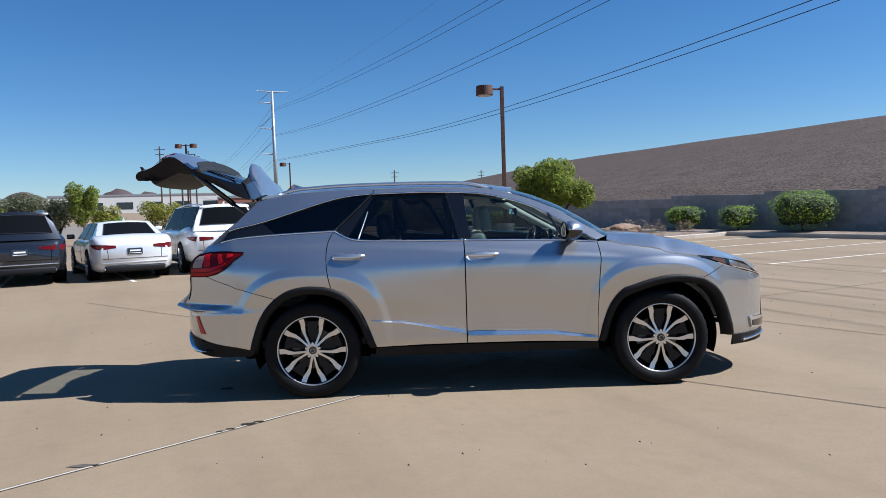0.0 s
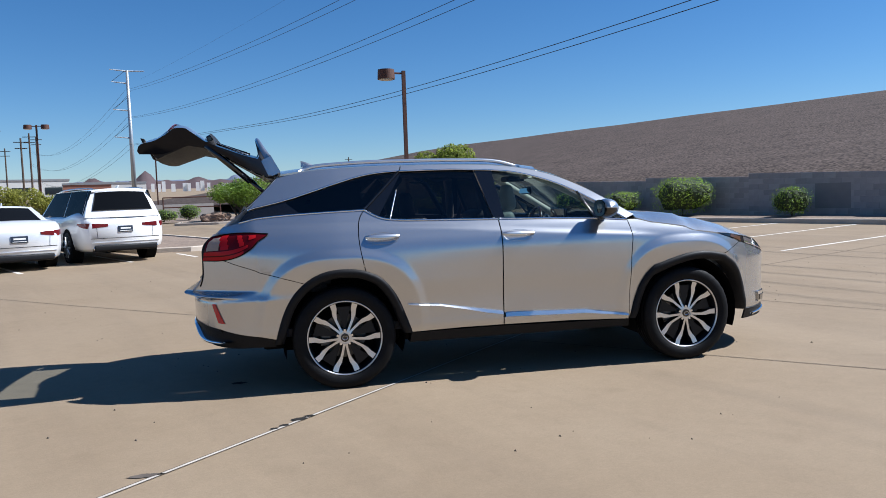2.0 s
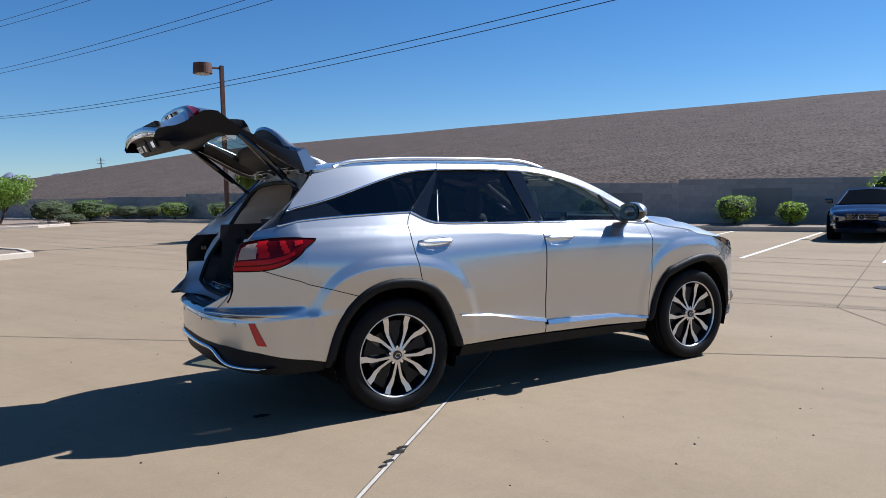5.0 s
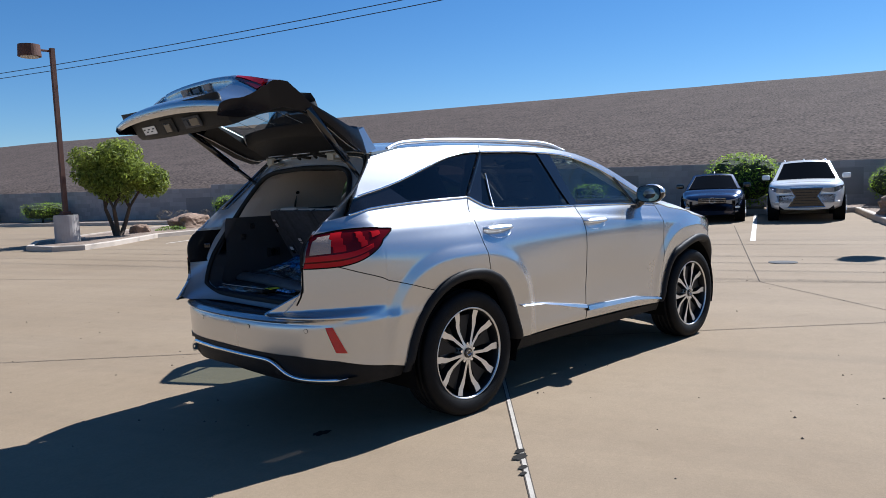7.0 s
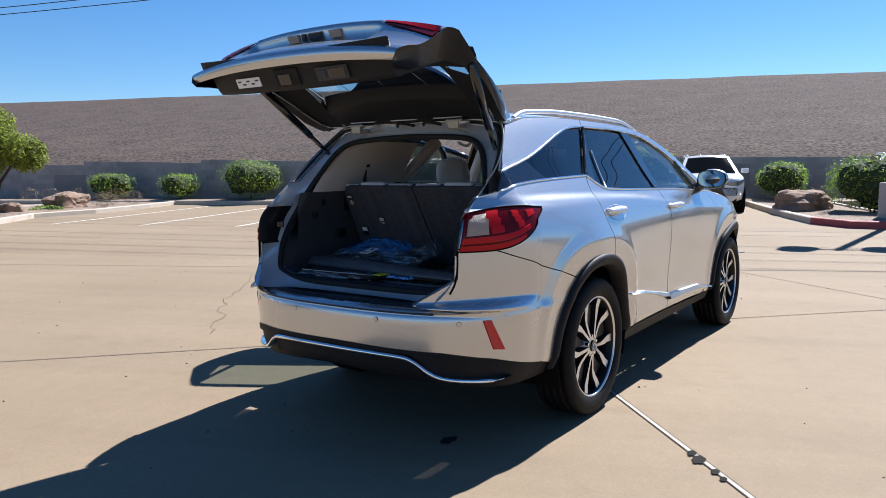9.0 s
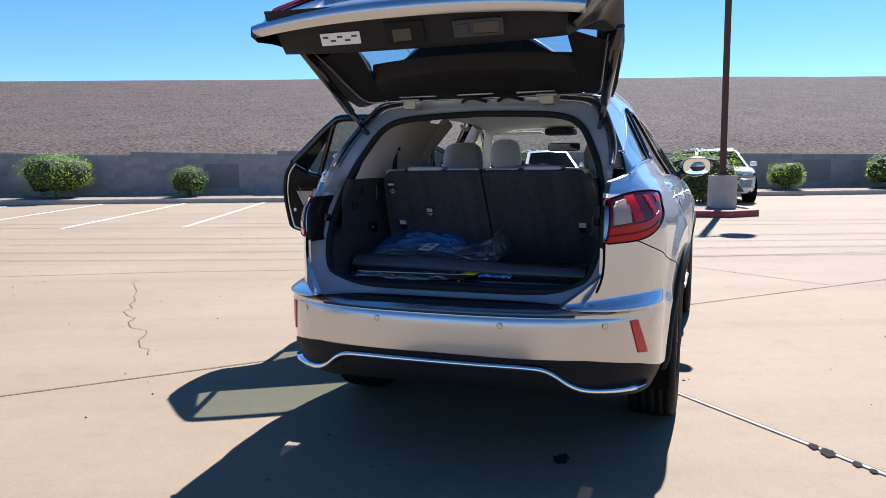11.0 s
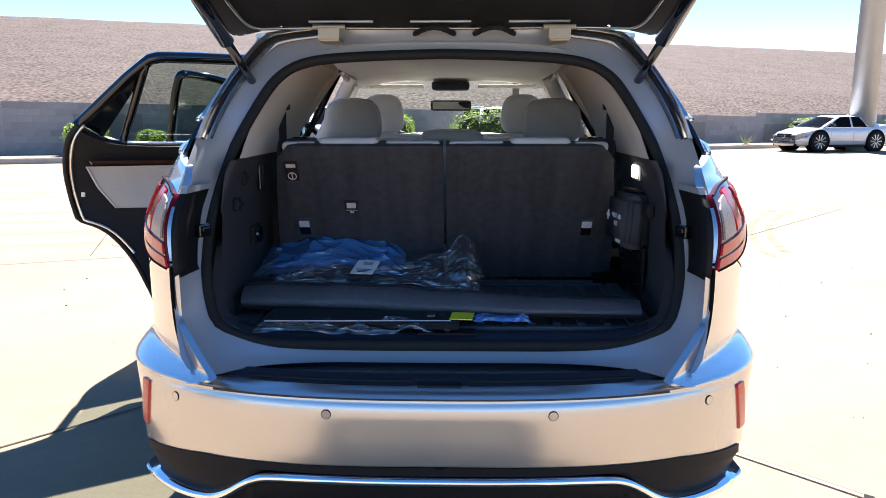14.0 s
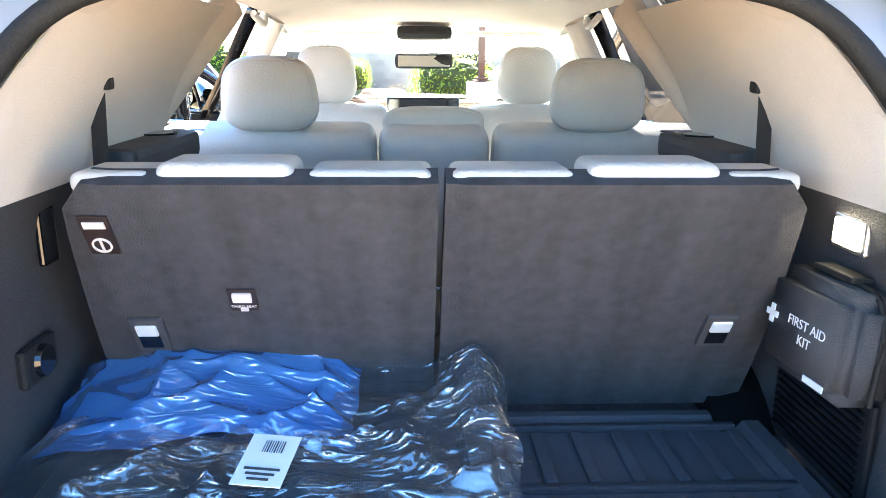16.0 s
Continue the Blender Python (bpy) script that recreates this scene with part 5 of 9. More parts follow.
# step pad on the bumper top
rows = []
for k in range(41):
    y = -0.76 + 1.52 * k / 40
    xo = rear_x(y, 0.712) + 0.002
    rows.append([Vector((xo, y, 0.706)), Vector((xo + 0.012, y, 0.722)), Vector((max(xo + 0.016, -1.035), y, 0.725)), Vector((max(xo + 0.02, -0.995) + 0.03 * (abs(y) > 0.6), y, 0.724 + 0.02 * (abs(y) > 0.6)))])
part("bumper_top", grid_mesh(rows), PAINT, suv, smooth=True)
rows = []
for k in range(41):
    y = -0.56 + 1.12 * k / 40
    xo = rear_x(y, 0.70) + 0.014
    rows.append([Vector((rear_x(y, 0.690) + 0.004, y, 0.688)), Vector((rear_x(y, 0.690) - 0.004, y, 0.692)), Vector((rear_x(y, 0.70) - 0.003, y, 0.708)), Vector((xo - 0.006, y, 0.722)), Vector((xo + 0.024, y, 0.731)), Vector((xo + 0.052, y, 0.734)), Vector((xo + 0.058, y, 0.722))])
pad = part("step_pad", grid_mesh(rows), TRIM_BLUE, suv, "dark ribbed step pad")
for q in range(3):
    for a, b in ((-0.47, -0.07), (0.07, 0.47)):
        vs, fs = sweep([(rear_x(y, 0.70) - 0.002 + 0.013 * q, y, 0.7125 + 0.0085 * q) for y in [a + (b - a) * k / 12 for k in range(13)]], 0.0035, 5)
        part("rib", (vs, fs), TRIM_DARK, pad)
bm = bmesh.new()
box(bm, rear_x(0, 0.70) + 0.012, 0, 0.722, 0.030, 0.105, 0.012, bevel=0.001)
part("raised_plate", bm, TRIM_DARK, pad)

# ---- tailgate, raised ----
GATE_HINGE = Vector((-0.44, 0, 1.60))
GATE = Matrix.Translation(GATE_HINGE) @ Matrix.Rotation(radians(67), 4, "Y") @ Matrix.Translation(-GATE_HINGE)
GATE_ROWS = [(1.640, -0.47, 0.60, 0.02, 0), (1.628, -0.62, 0.575, 0.03, 0), (1.606, -0.79, 0.50, 0.27, 0), (1.588, -0.805, 0.49, 0.28, 0), (1.572, -0.79, 0.49, 0.27, 0), (1.545, -0.67, 0.632, 0.05, 0), (1.53, -0.655, 0.642, 0.05, 0), (1.46, -0.715, 0.668, 0.055, 0), (1.40, -0.77, 0.688, 0.055, 0), (1.32, -0.845, 0.708, 0.055, 0), (1.25, -0.915, 0.718, 0.055, 0), (1.21, -0.985, 0.722, 0.055, 0), (1.165, -1.065, 0.722, 0.06, 0), (1.13, -1.095, 0.718, 0.07, 0)]
GATE_ROWS += [(1.095, -1.112, 0.714, 0.075, -0.012), (1.068, -1.110, 0.710, 0.075, -0.014), (1.060, -1.106, 0.708, 0.075, 0.002), (1.054, -1.102, 0.707, 0.075, 0.048), (0.955, -1.088, 0.692, 0.072, 0.040), (0.925, -1.086, 0.688, 0.07, 0.010), (0.905, -1.088, 0.684, 0.07, 0), (0.84, -1.090, 0.668, 0.06, 0), (0.805, -1.088, 0.656, 0.055, 0), (0.785, -1.078, 0.648, 0.05, 0), (0.778, -1.055, 0.644, 0.045, 0), (0.782, -1.03, 0.64, 0.04, 0)]


def gate_point(z, xc, hw, cv, inset, q, lift=0.0):
    """inset: how far the plate recess lies in, between its two ends."""
    f = min(1.0, max(0.0, (0.60 - abs(q)) / 0.05))
    return GATE @ Vector((xc + cv * abs(q) ** 2.4 + inset * f - lift, hw * q, z + 0.022 * abs(q) ** 3 * (z < 0.85)))


def gate_face(y, z, lift):
    """A place on the outer skin beside the plate recess."""
    rz = [r[0] for r in GATE_ROWS[::-1]]
    xc, hw, cv = (float(np.interp(z, rz, [r[k] for r in GATE_ROWS[::-1]])) for k in (1, 2, 3))
    return GATE @ Vector((xc + cv * (abs(y) / hw) ** 2.4 - lift, y, z))


QS = [-1 + j / 20 for j in range(41)]
gate = part("tailgate", grid_mesh([[gate_point(*GATE_ROWS[i], q) for q in QS] for i in range(0, 5)]), PAINT, suv, "raised silver tailgate", smooth=True)
part("spoiler_underside", grid_mesh([[gate_point(*GATE_ROWS[i], q) for q in QS] for i in range(4, 7)]), BLACK_PLASTIC, gate, "black spoiler underside", smooth=True)
part("lower_skin", grid_mesh([[gate_point(*GATE_ROWS[i], q) for q in QS] for i in range(10, len(GATE_ROWS))]), PAINT, gate, smooth=True)
part("rear_window", grid_mesh([[gate_point(*GATE_ROWS[i], q) for q in [x * 0.86 for x in QS]] for i in range(6, 11)]), REAR_GLASS, gate, "dark rear window", smooth=True)
for sg in (-1, 1):
    part("window_surround", grid_mesh([[gate_point(*GATE_ROWS[i], sg * q) for q in (0.85, 0.9, 0.95, 1.0)] for i in range(5, 12)], flip=sg > 0), GLOSS_BLACK, gate, smooth=True)
    fz = [0.78, 0.84, 0.93, 1.04, 1.12, 1.19, 1.26, 1.34, 1.40, 1.448, 1.52, 1.56]
    fx = [-0.98, -0.955, -0.915, -0.905, -0.897, -0.850, -0.800, -0.700, -0.615, -0.545, -0.470, -0.445]
    fw = [0.620, 0.590, 0.588, 0.624, 0.654, 0.682, 0.704, 0.692, 0.676, 0.662, 0.635, 0.620]
    part("side_fold", grid_mesh([[gate_point(*GATE_ROWS[i], sg), GATE @ Vector((0.5 * (GATE_ROWS[i][1] + GATE_ROWS[i][3]) + 0.5 * float(np.interp(GATE_ROWS[i][0], fz, fx)), sg * (0.5 * GATE_ROWS[i][2] + 0.5 * float(np.interp(GATE_ROWS[i][0], fz, fw)) + 0.008), GATE_ROWS[i][0])), GATE @ Vector((float(np.interp(GATE_ROWS[i][0], fz, fx)), sg * float(np.interp(GATE_ROWS[i][0], fz, fw)), GATE_ROWS[i][0]))] for i in range(5, 24)], flip=sg < 0), GATE_SIDE, gate, smooth=True)
    part("spoiler_side", grid_mesh([[gate_point(*GATE_ROWS[i], sg), gate_point(GATE_ROWS[5][0], GATE_ROWS[i][1], GATE_ROWS[i][2], GATE_ROWS[i][3], 0, sg)] for i in range(0, 4)], flip=sg > 0), PAINT, gate)
    # lamp on the gate
    gl = part("gate_lamp", grid_mesh([[gate_face(sg * y, float(np.interp(y, (0.40, 0.70), (1.102, 1.080))) - v * float(np.interp(y, (0.40, 0.70), (0.024, 0.082))), 0.007) for y in (0.40, 0.47, 0.54, 0.61, 0.66, 0.70)] for v in (0.0, 0.33, 0.66, 1.0)], 0.012, flip=sg < 0), DEEP_RED, gate, "red lamp strip", smooth=True)
    part("red_bar", grid_mesh([[gate_face(sg * y, float(np.interp(y, (0.40, 0.70), (1.096, 1.066))) - v * float(np.interp(y, (0.40, 0.70), (0.012, 0.030))), 0.011) for y in (0.415, 0.47, 0.54, 0.61, 0.66, 0.69)] for v in (0.0, 1.0)], 0.006, flip=sg < 0), RED_LENS, gl, smooth=True)
# lamps and release under the plate garnish
for y, w, material in ((-0.135, 0.07, CLEAR_LENS), (0.135, 0.07, CLEAR_LENS), (-0.01, 0.085, GLOSS_BLACK), (0.065, 0.025, GLOSS_BLACK)):
    bm = bmesh.new()
    box(bm, -1.088, y, 1.053, 0.036, w, 0.012, bevel=0.004, m=GATE)
    part("plate_lamp" if material is CLEAR_LENS else "release_switch", bm, material, gate)
# inner trim: lower panel, sides, top band, around the window
def inner_band(name, rows_zxw, q0, q1, nq, material, bulge=0.0, label="", thick=0.03):
    rows = []
    for z, x, hw in rows_zxw:
        rows.append([GATE @ Vector((x + float(np.interp(z, (0.835, 0.95, 1.12, 1.235), (0.0, -0.028, -0.022, 0.05))) * abs(q) ** 2.4, hw * q, z + 0.034 * abs(q) ** 3 * (z < 0.9))) for q in [q0 + (q1 - q0) * j / nq for j in range(nq + 1)]])
    d = (GATE.to_3x3() @ Vector((-1, 0, 0)))
    return part(name, grid_mesh(rows, thick, inward=lambda p: d, flip=True), material, gate, label, smooth=True)


trim = inner_band("inner_trim", [(0.806, -1.032, 0.592), (0.826, -1.020, 0.585), (0.829, -1.012, 0.582), (0.832, -0.925, 0.562), (0.846, -0.900, 0.566), (1.0, -0.874, 0.606), (1.12, -0.872, 0.652), (1.20, -0.868, 0.684), (1.262, -0.860, 0.702), (1.299, -0.853, 0.694), (1.304, -0.865, 0.690), (1.295, -0.90, 0.690)], -1, 1, 24, TRIM_DARK, label="black inner tailgate trim", thick=0.05)
OPENING = [(1.299, -0.833, 0.479), (1.34, -0.792, 0.480), (1.40, -0.715, 0.482), (1.445, -0.650, 0.484), (1.475, -0.604, 0.485)]
for sg in (-1, 1):
    rows = [[GATE @ Vector((x, sg * y, z)).lerp(Vector((float(np.interp(z, fz, fx)), sg * float(np.interp(z, fz, fw)), z)), k / 4) for k in range(5)] for z, x, y in OPENING + [(1.53, -0.530, 0.485), (1.575, -0.475, 0.49)]]
    part("side_trim", grid_mesh(rows, flip=sg < 0), TRIM_DARK, gate, smooth=True)
    edge = [Vector((float(np.interp(z, [1.25, 1.32, 1.40, 1.46, 1.50], [-0.905, -0.835, -0.76, -0.705, -0.67])), sg * (y + 0.010), z + 0.006)) for z, x, y in OPENING]
    part("window_reveal", grid_mesh([[GATE @ Vector((x, sg * y, z)), GATE @ e] for (z, x, y), e in zip(OPENING, edge)], flip=sg > 0), TRIM_DARK, gate)
    # silver line drawn in for the sunlit gleam on the glass edge
    part("glass_edge", sweep([GATE @ e.lerp(Vector((x, sg * y, z)), 0.25) for (z, x, y), e in zip(OPENING, edge)], 0.0028, 5), SATIN, gate)
    # rolled edge of the pressing beside and above the trim
    rim = soft3([GATE @ Vector(v) for v in ((-0.800, sg * 0.655, 1.268), (-0.715, sg * 0.630, 1.34), (-0.573, sg * 0.598, 1.445), (-0.480, sg * 0.575, 1.530), (-0.472, sg * 0.50, 1.560), (-0.474, sg * 0.40, 1.562), (-0.472, sg * 0.20, 1.560), (-0.472, 0, 1.560))], 3)
    part("pressed_rim", sweep(rim, 0.0055, 6), GUTTER, gate, smooth=True)
lip = lambda y, a, b: a + (b - a) * (abs(y) / 0.49) ** 2
rows = []
for k in range(25):
    y = -0.49 + 0.98 * k / 24
    rows.append([GATE @ Vector(v) for v in ((lip(y, -0.715, -0.68), y, lip(y, 1.455, 1.495)), (lip(y, -0.655, -0.605), y, lip(y, 1.43, 1.475)), (lip(y, -0.640, -0.592), y, lip(y, 1.43 + 0.004, 1.480)), (-0.555, y, 1.512), (-0.505, y, 1.548), (-0.462, y, 1.592))])
part("top_trim", grid_mesh(rows), TRIM_DARK, gate, smooth=True)
# pale strips painted for light showing in the gap by the hinges
for y0, y1 in ((0.21, 0.40), (-0.08, 0.10), (-0.37, -0.19)):
    part("bright_slot", sweep([GATE @ Vector((-0.498, y0 + (y1 - y0) * k / 6, 1.542)) for k in range(7)], 0.0045, 5), JAMB, gate, smooth=True)
def on_trim(y, x):
    """A place on the underside of the inner trim, thin axis outward."""
    return GATE @ pose(x + 0.03 * (abs(y) / 0.575) ** 2.4, y, 0.8285 + (x + 1.012) * 0.035, 0, 88, 0)


bm = bmesh.new()
box(bm, 0, 0, 0, 0.004, 0.165, 0.046, bevel=0.001, m=on_trim(0.285, -0.965))
lab = part("warning_label", bm, WHITE_STICKER, gate, "white sticker with fine print")
bm = bmesh.new()
for k in range(5):
    box(bm, 0.003, 0.060 - 0.030 * k, -0.008 + 0.014 * (k % 2), 0.002, 0.022, 0.007, m=on_trim(0.285, -0.965))
part("print", bm, INK, lab)
bm = bmesh.new()
box(bm, 0.002, 0, 0, 0.010, 0.155, 0.084, bevel=0.005, m=on_trim(0.02, -0.965))
o = part("pull_recess", bm, BLACK_PLASTIC, gate, "recessed pull handle")
bm = bmesh.new()
box(bm, 0.006, 0.010, 0.008, 0.010, 0.075, 0.050, bevel=0.005, m=on_trim(0.02, -0.965))
part("pull_handle", bm, GLOSS_BLACK, o)
bm = bmesh.new()
box(bm, 0.003, 0, 0, 0.010, 0.185, 0.062, bevel=0.004, m=on_trim(-0.26, -0.968))
o = part("switch_panel", bm, CARGO_TRIM, gate, "dark switch panel")
bm = bmesh.new()
box(bm, 0.008, -0.032, 0, 0.006, 0.095, 0.042, bevel=0.003, m=on_trim(-0.26, -0.968))
part("switch_recess", bm, GLOSS_BLACK, o)
bm = bmesh.new()
box(bm, 0.009, 0.055, 0, 0.008, 0.045, 0.036, bevel=0.004, m=on_trim(-0.26, -0.968))
part("switch", bm, CARGO_TRIM, o)
# demister lines and wiper
for k in range(3):
    part("demister_line", sweep([GATE @ Vector((GATE_ROWS[i][1] + 0.006, (k - 1) * 0.26, GATE_ROWS[i][0])) for i in range(7, 11)], 0.0016, 4), TRIM_DARK, gate)
bm = bmesh.new()
box(bm, -0.945, 0.0, 1.255, 0.06, 0.10, 0.05, bevel=0.015, m=GATE)
tube(bm, GATE @ Vector((-0.955, 0.02, 1.26)), GATE @ Vector((-0.91, 0.40, 1.285)), 0.010, 0.006, 8)
part("rear_wiper", bm, GLOSS_BLACK, gate)
for sg in (-1, 1):
    # hinge arms
    bm = bmesh.new()
    box(bm, -0.500, sg * 0.337, 1.578, 0.085, 0.058, 0.012, bevel=0.003)
    box(bm, -0.540, sg * 0.337, 1.594, 0.014, 0.064, 0.034, bevel=0.003)
    tube(bm, (-0.538, sg * 0.337 - 0.047, 1.612), (-0.538, sg * 0.337 + 0.047, 1.612), 0.0075, 0.0075, 10)
    part("gate_hinge", bm, HINGE_METAL, gate, "bare metal hinge")
    # struts
    foot = Vector((-0.505, sg * 0.571, 1.446))
    head = GATE @ Vector((-0.842, sg * 0.700, 1.235))
    mid = foot.lerp(head, 0.30)
    bm = bmesh.new()
    tube(bm, mid, head, 0.022, 0.022, 12)
    tube(bm, foot, mid, 0.013, 0.013, 12)
    o = part("gas_strut", bm, GLOSS_BLACK, gate, "black power strut", smooth=True)
    bm = bmesh.new()
    box(bm, foot.x + 0.01, foot.y, foot.z - 0.01, 0.035, 0.04, 0.06, bevel=0.006)
    part("strut_bracket", bm, BLACK_PLASTIC, o)
# corrugated harness tubes at the header
for y in (-0.09, 0.09):
    vs, fs = sweep([(-0.47 - 0.05 * math.sin(math.pi * k / 12), y - 0.12 * k / 12, 1.60 + 0.014 * math.sin(math.pi * k / 12)) for k in range(13)], [0.008 + 0.0015 * (k % 2) for k in range(13)], 8)
    part("wiring_tube", (vs, fs), RUBBER, gate)

# ---- cabin ----
bm = bmesh.new()
box(bm, 0.95, 0, 0.42, 2.75, 1.50, 0.06)
part("cabin_floor", bm, CARPET, suv)
FLOOR_Z = 0.765
bm = bmesh.new()
box(bm, -0.50, 0, FLOOR_Z - 0.03, 0.80, 1.28, 0.06)
part("cargo_floor", bm, CARPET, suv, "black cargo floor")
# ribbed cargo tray
tray = part("cargo_tray", grid_mesh([[Vector((-0.80 + 0.60 * i / 30, -0.60 + 1.2 * j / 40, FLOOR_Z + 0.006 + (0.012 if (i in (0, 1, 29, 30) or j in (0, 1, 39, 40)) else 0))) for j in range(41)] for i in range(31)], 0.012, inward=lambda p: Vector((0, 0, -1))), TRAY, suv, "black ribbed rubber cargo tray", smooth=False)
for k in range(16):
    for x0, x1 in ((-0.43, -0.27), (-0.74, -0.47)):
        bm = bmesh.new()
        box(bm, (x0 + x1) / 2, -0.54 + 1.08 * k / 15, FLOOR_Z + 0.009, x1 - x0, 0.022, 0.010, bevel=0.004)
        part("tray_rib", bm, TRAY, tray)
bm = bmesh.new()
box(bm, -0.450, 0, FLOOR_Z + 0.012, 0.014, 1.14, 0.016, bevel=0.005)
box(bm, -0.255, 0, FLOOR_Z + 0.012, 0.014, 1.10, 0.016, bevel=0.005)
part("tray_edge", bm, CARGO_TRIM, tray)
# scuff plate and striker
rows = []
for k in range(31):
    y = -0.57 + 1.14 * k / 30
    e_ = 0.03 * abs(y / 0.57) ** 8
    rows.append([Vector((-0.882, y, 0.762 + e_)), Vector((-0.868, y, 0.778 + e_)), Vector((-0.825, y, 0.780 + e_)), Vector((-0.805, y, FLOOR_Z + 0.004)), Vector((-0.77, y, FLOOR_Z + 0.001))])
scuff = part("scuff_plate", grid_mesh(rows), TRIM_BLUE, suv, "dark scuff plate with striker", smooth=True)
bm = bmesh.new()
box(bm, -0.848, -0.015, 0.782, 0.050, 0.155, 0.006, bevel=0.002)
part("striker_cover", bm, TRIM_DARK, scuff)
bm = bmesh.new()
box(bm, -0.848, -0.015, 0.788, 0.035, 0.016, 0.012, bevel=0.003)
part("striker", bm, GLOSS_BLACK, scuff)
for sg in (-1, 1):
    # lower side trim
    lower = [[Vector((x, sg * y, z)) for z, y in ((0.76, 0.60 + 0.03 * t), (0.90, 0.615 + 0.03 * t), (1.10, 0.612 + 0.03 * t), (1.20, 0.595 + 0.02 * t), (1.235, 0.578 + 0.02 * t))] for x, t in [(strip_x(1.0) + 0.0 + 0.75 * k / 12, k / 12) for k in range(13)]]
    for i, row in enumerate(lower):
        if i == 0:
            for p in row:
                p.x = strip_x(p.z)
    part("cargo_side_trim", grid_mesh(lower, flip=sg < 0), CARGO_TRIM, suv, "black cargo side trim", smooth=True)
    # rounded trim inside the seal
    for zone, material in ((A_HALF[2:7] + [(0.584, 1.232)], CARGO_TRIM), ([(0.583, 1.236)] + A_HALF[8:11], HEADLINER)):
        rows = [[Vector((strip_x(z), sg * y, z)), Vector((strip_x(z) + 0.03, sg * (y - 0.006), z)), Vector((strip_x(z) + 0.10, sg * (y - 0.004), z))] for y, z in resample(zone, 24)]
        part("opening_trim", grid_mesh(rows, flip=sg < 0), material, suv, smooth=True)
    # armrest ledge beside the third row
    bm = bmesh.new()
    box(bm, 0.02, sg * 0.585, 1.245, 0.40, 0.13, 0.06, bevel=0.018)
    ledge = part("side_armrest", bm, CARGO_TRIM, suv, "dark plastic armrest ledge", smooth=False)
    bm = bmesh.new()
    tube(bm, (0.10, sg * 0.575, 1.270), (0.10, sg * 0.575, 1.279), 0.040, 0.040, 20)
    part("cup_holder", bm, GLOSS_BLACK, ledge)
    # pale upper pillar trim and side of the headliner
    up = []
    for k in range(17):
        x = strip_x(1.24) + 0.004 + 0.85 * k / 16
        row = []
        for j in range(9):
            t = j / 8
            z = 1.235 + 0.30 * t
            y = 0.585 + 0.015 * k / 16 - 0.155 * t ** 1.6
            xx = x if k else strip_x(z) + 0.012
            row.append(Vector((max(xx, strip_x(z) + 0.012), sg * y, z)))
        up.append(row)
    part("pillar_trim", grid_mesh(up, flip=sg < 0), HEADLINER, suv, "pale grey pillar trim", smooth=True)
    # B and C pillar inner trim
    for x0, x1, w in ((0.20, 0.50, 0.085), (1.20, 1.14, 0.075)):
        vs, fs = sweep([(x0 + (x1 - x0) * k / 8, sg * (0.71 - 0.20 * (k / 8)), 1.20 + 0.36 * k / 8) for k in range(9)], w / 2, 8)
        part("inner_pillar", (vs, fs), HEADLINER, suv, smooth=True)
    vs, fs = sweep([(1.62 + 0.66 * k / 8, sg * (0.56 + 0.22 * k / 8), 1.56 - 0.36 * k / 8) for k in range(9)], 0.035, 8)
    part("inner_pillar", (vs, fs), HEADLINER, suv, smooth=True)
    # grab handles, belts
    for x in (0.75, 1.55):
        vs, fs = sweep([(x + 0.16 * k / 8, sg * (0.50 - 0.012 * math.sin(math.pi * k / 8)), 1.555 - 0.025 * math.sin(math.pi * k / 8)) for k in range(9)], 0.011, 6)
        part("grab_handle", (vs, fs), HEADLINER, suv, smooth=True)
    rows = [[Vector((-0.21 - 0.03 * t, sg * (0.560 - 0.002 * t) + d, 1.385 - 0.20 * t)) for d in (-0.013, 0.013)] for t in [k / 6 for k in range(7)]]
    part("seat_belt", grid_mesh(rows), TRIM_DARK, suv, "dark hanging seat belt")
    bm = bmesh.new()
    box(bm, -0.21, sg * 0.562, 1.392, 0.03, 0.055, 0.03, bevel=0.008)
    part("belt_guide", bm, TRIM_DARK, suv)
rows = []
for i in range(25):
    x = -0.475 + 2.12 * i / 24
    z0 = smooth_interp(x, ROOF_X, ROOF_Z) - 0.075
    rows.append([Vector((x, q * (0.435 + 0.10 * min(1, max(0, (x + 0.475) / 0.5))), z0 + 0.045 * (1 - q ** 4))) for q in [-1 + j / 8 for j in range(17)]])
part("headliner", grid_mesh(rows), HEADLINER, suv, "pale fabric headliner", smooth=True)


def cushion(name, cx, cy, cz, sx, sy, sz, material, parent, rx=0.0, bevel=0.05, label="", ry=0.0):
    bm = bmesh.new()
    box(bm, 0, 0, 0, sx, sy, sz)
    bmesh.ops.bevel(bm, geom=list(bm.edges), offset=min(bevel, 0.48 * min(sx, sy, sz)), segments=4, affect="EDGES", profile=0.55)
    o = part(name, bm, material, parent, label, smooth=True)
    o.matrix_local = pose(cx, cy, cz, rx, ry, 0)
    return o


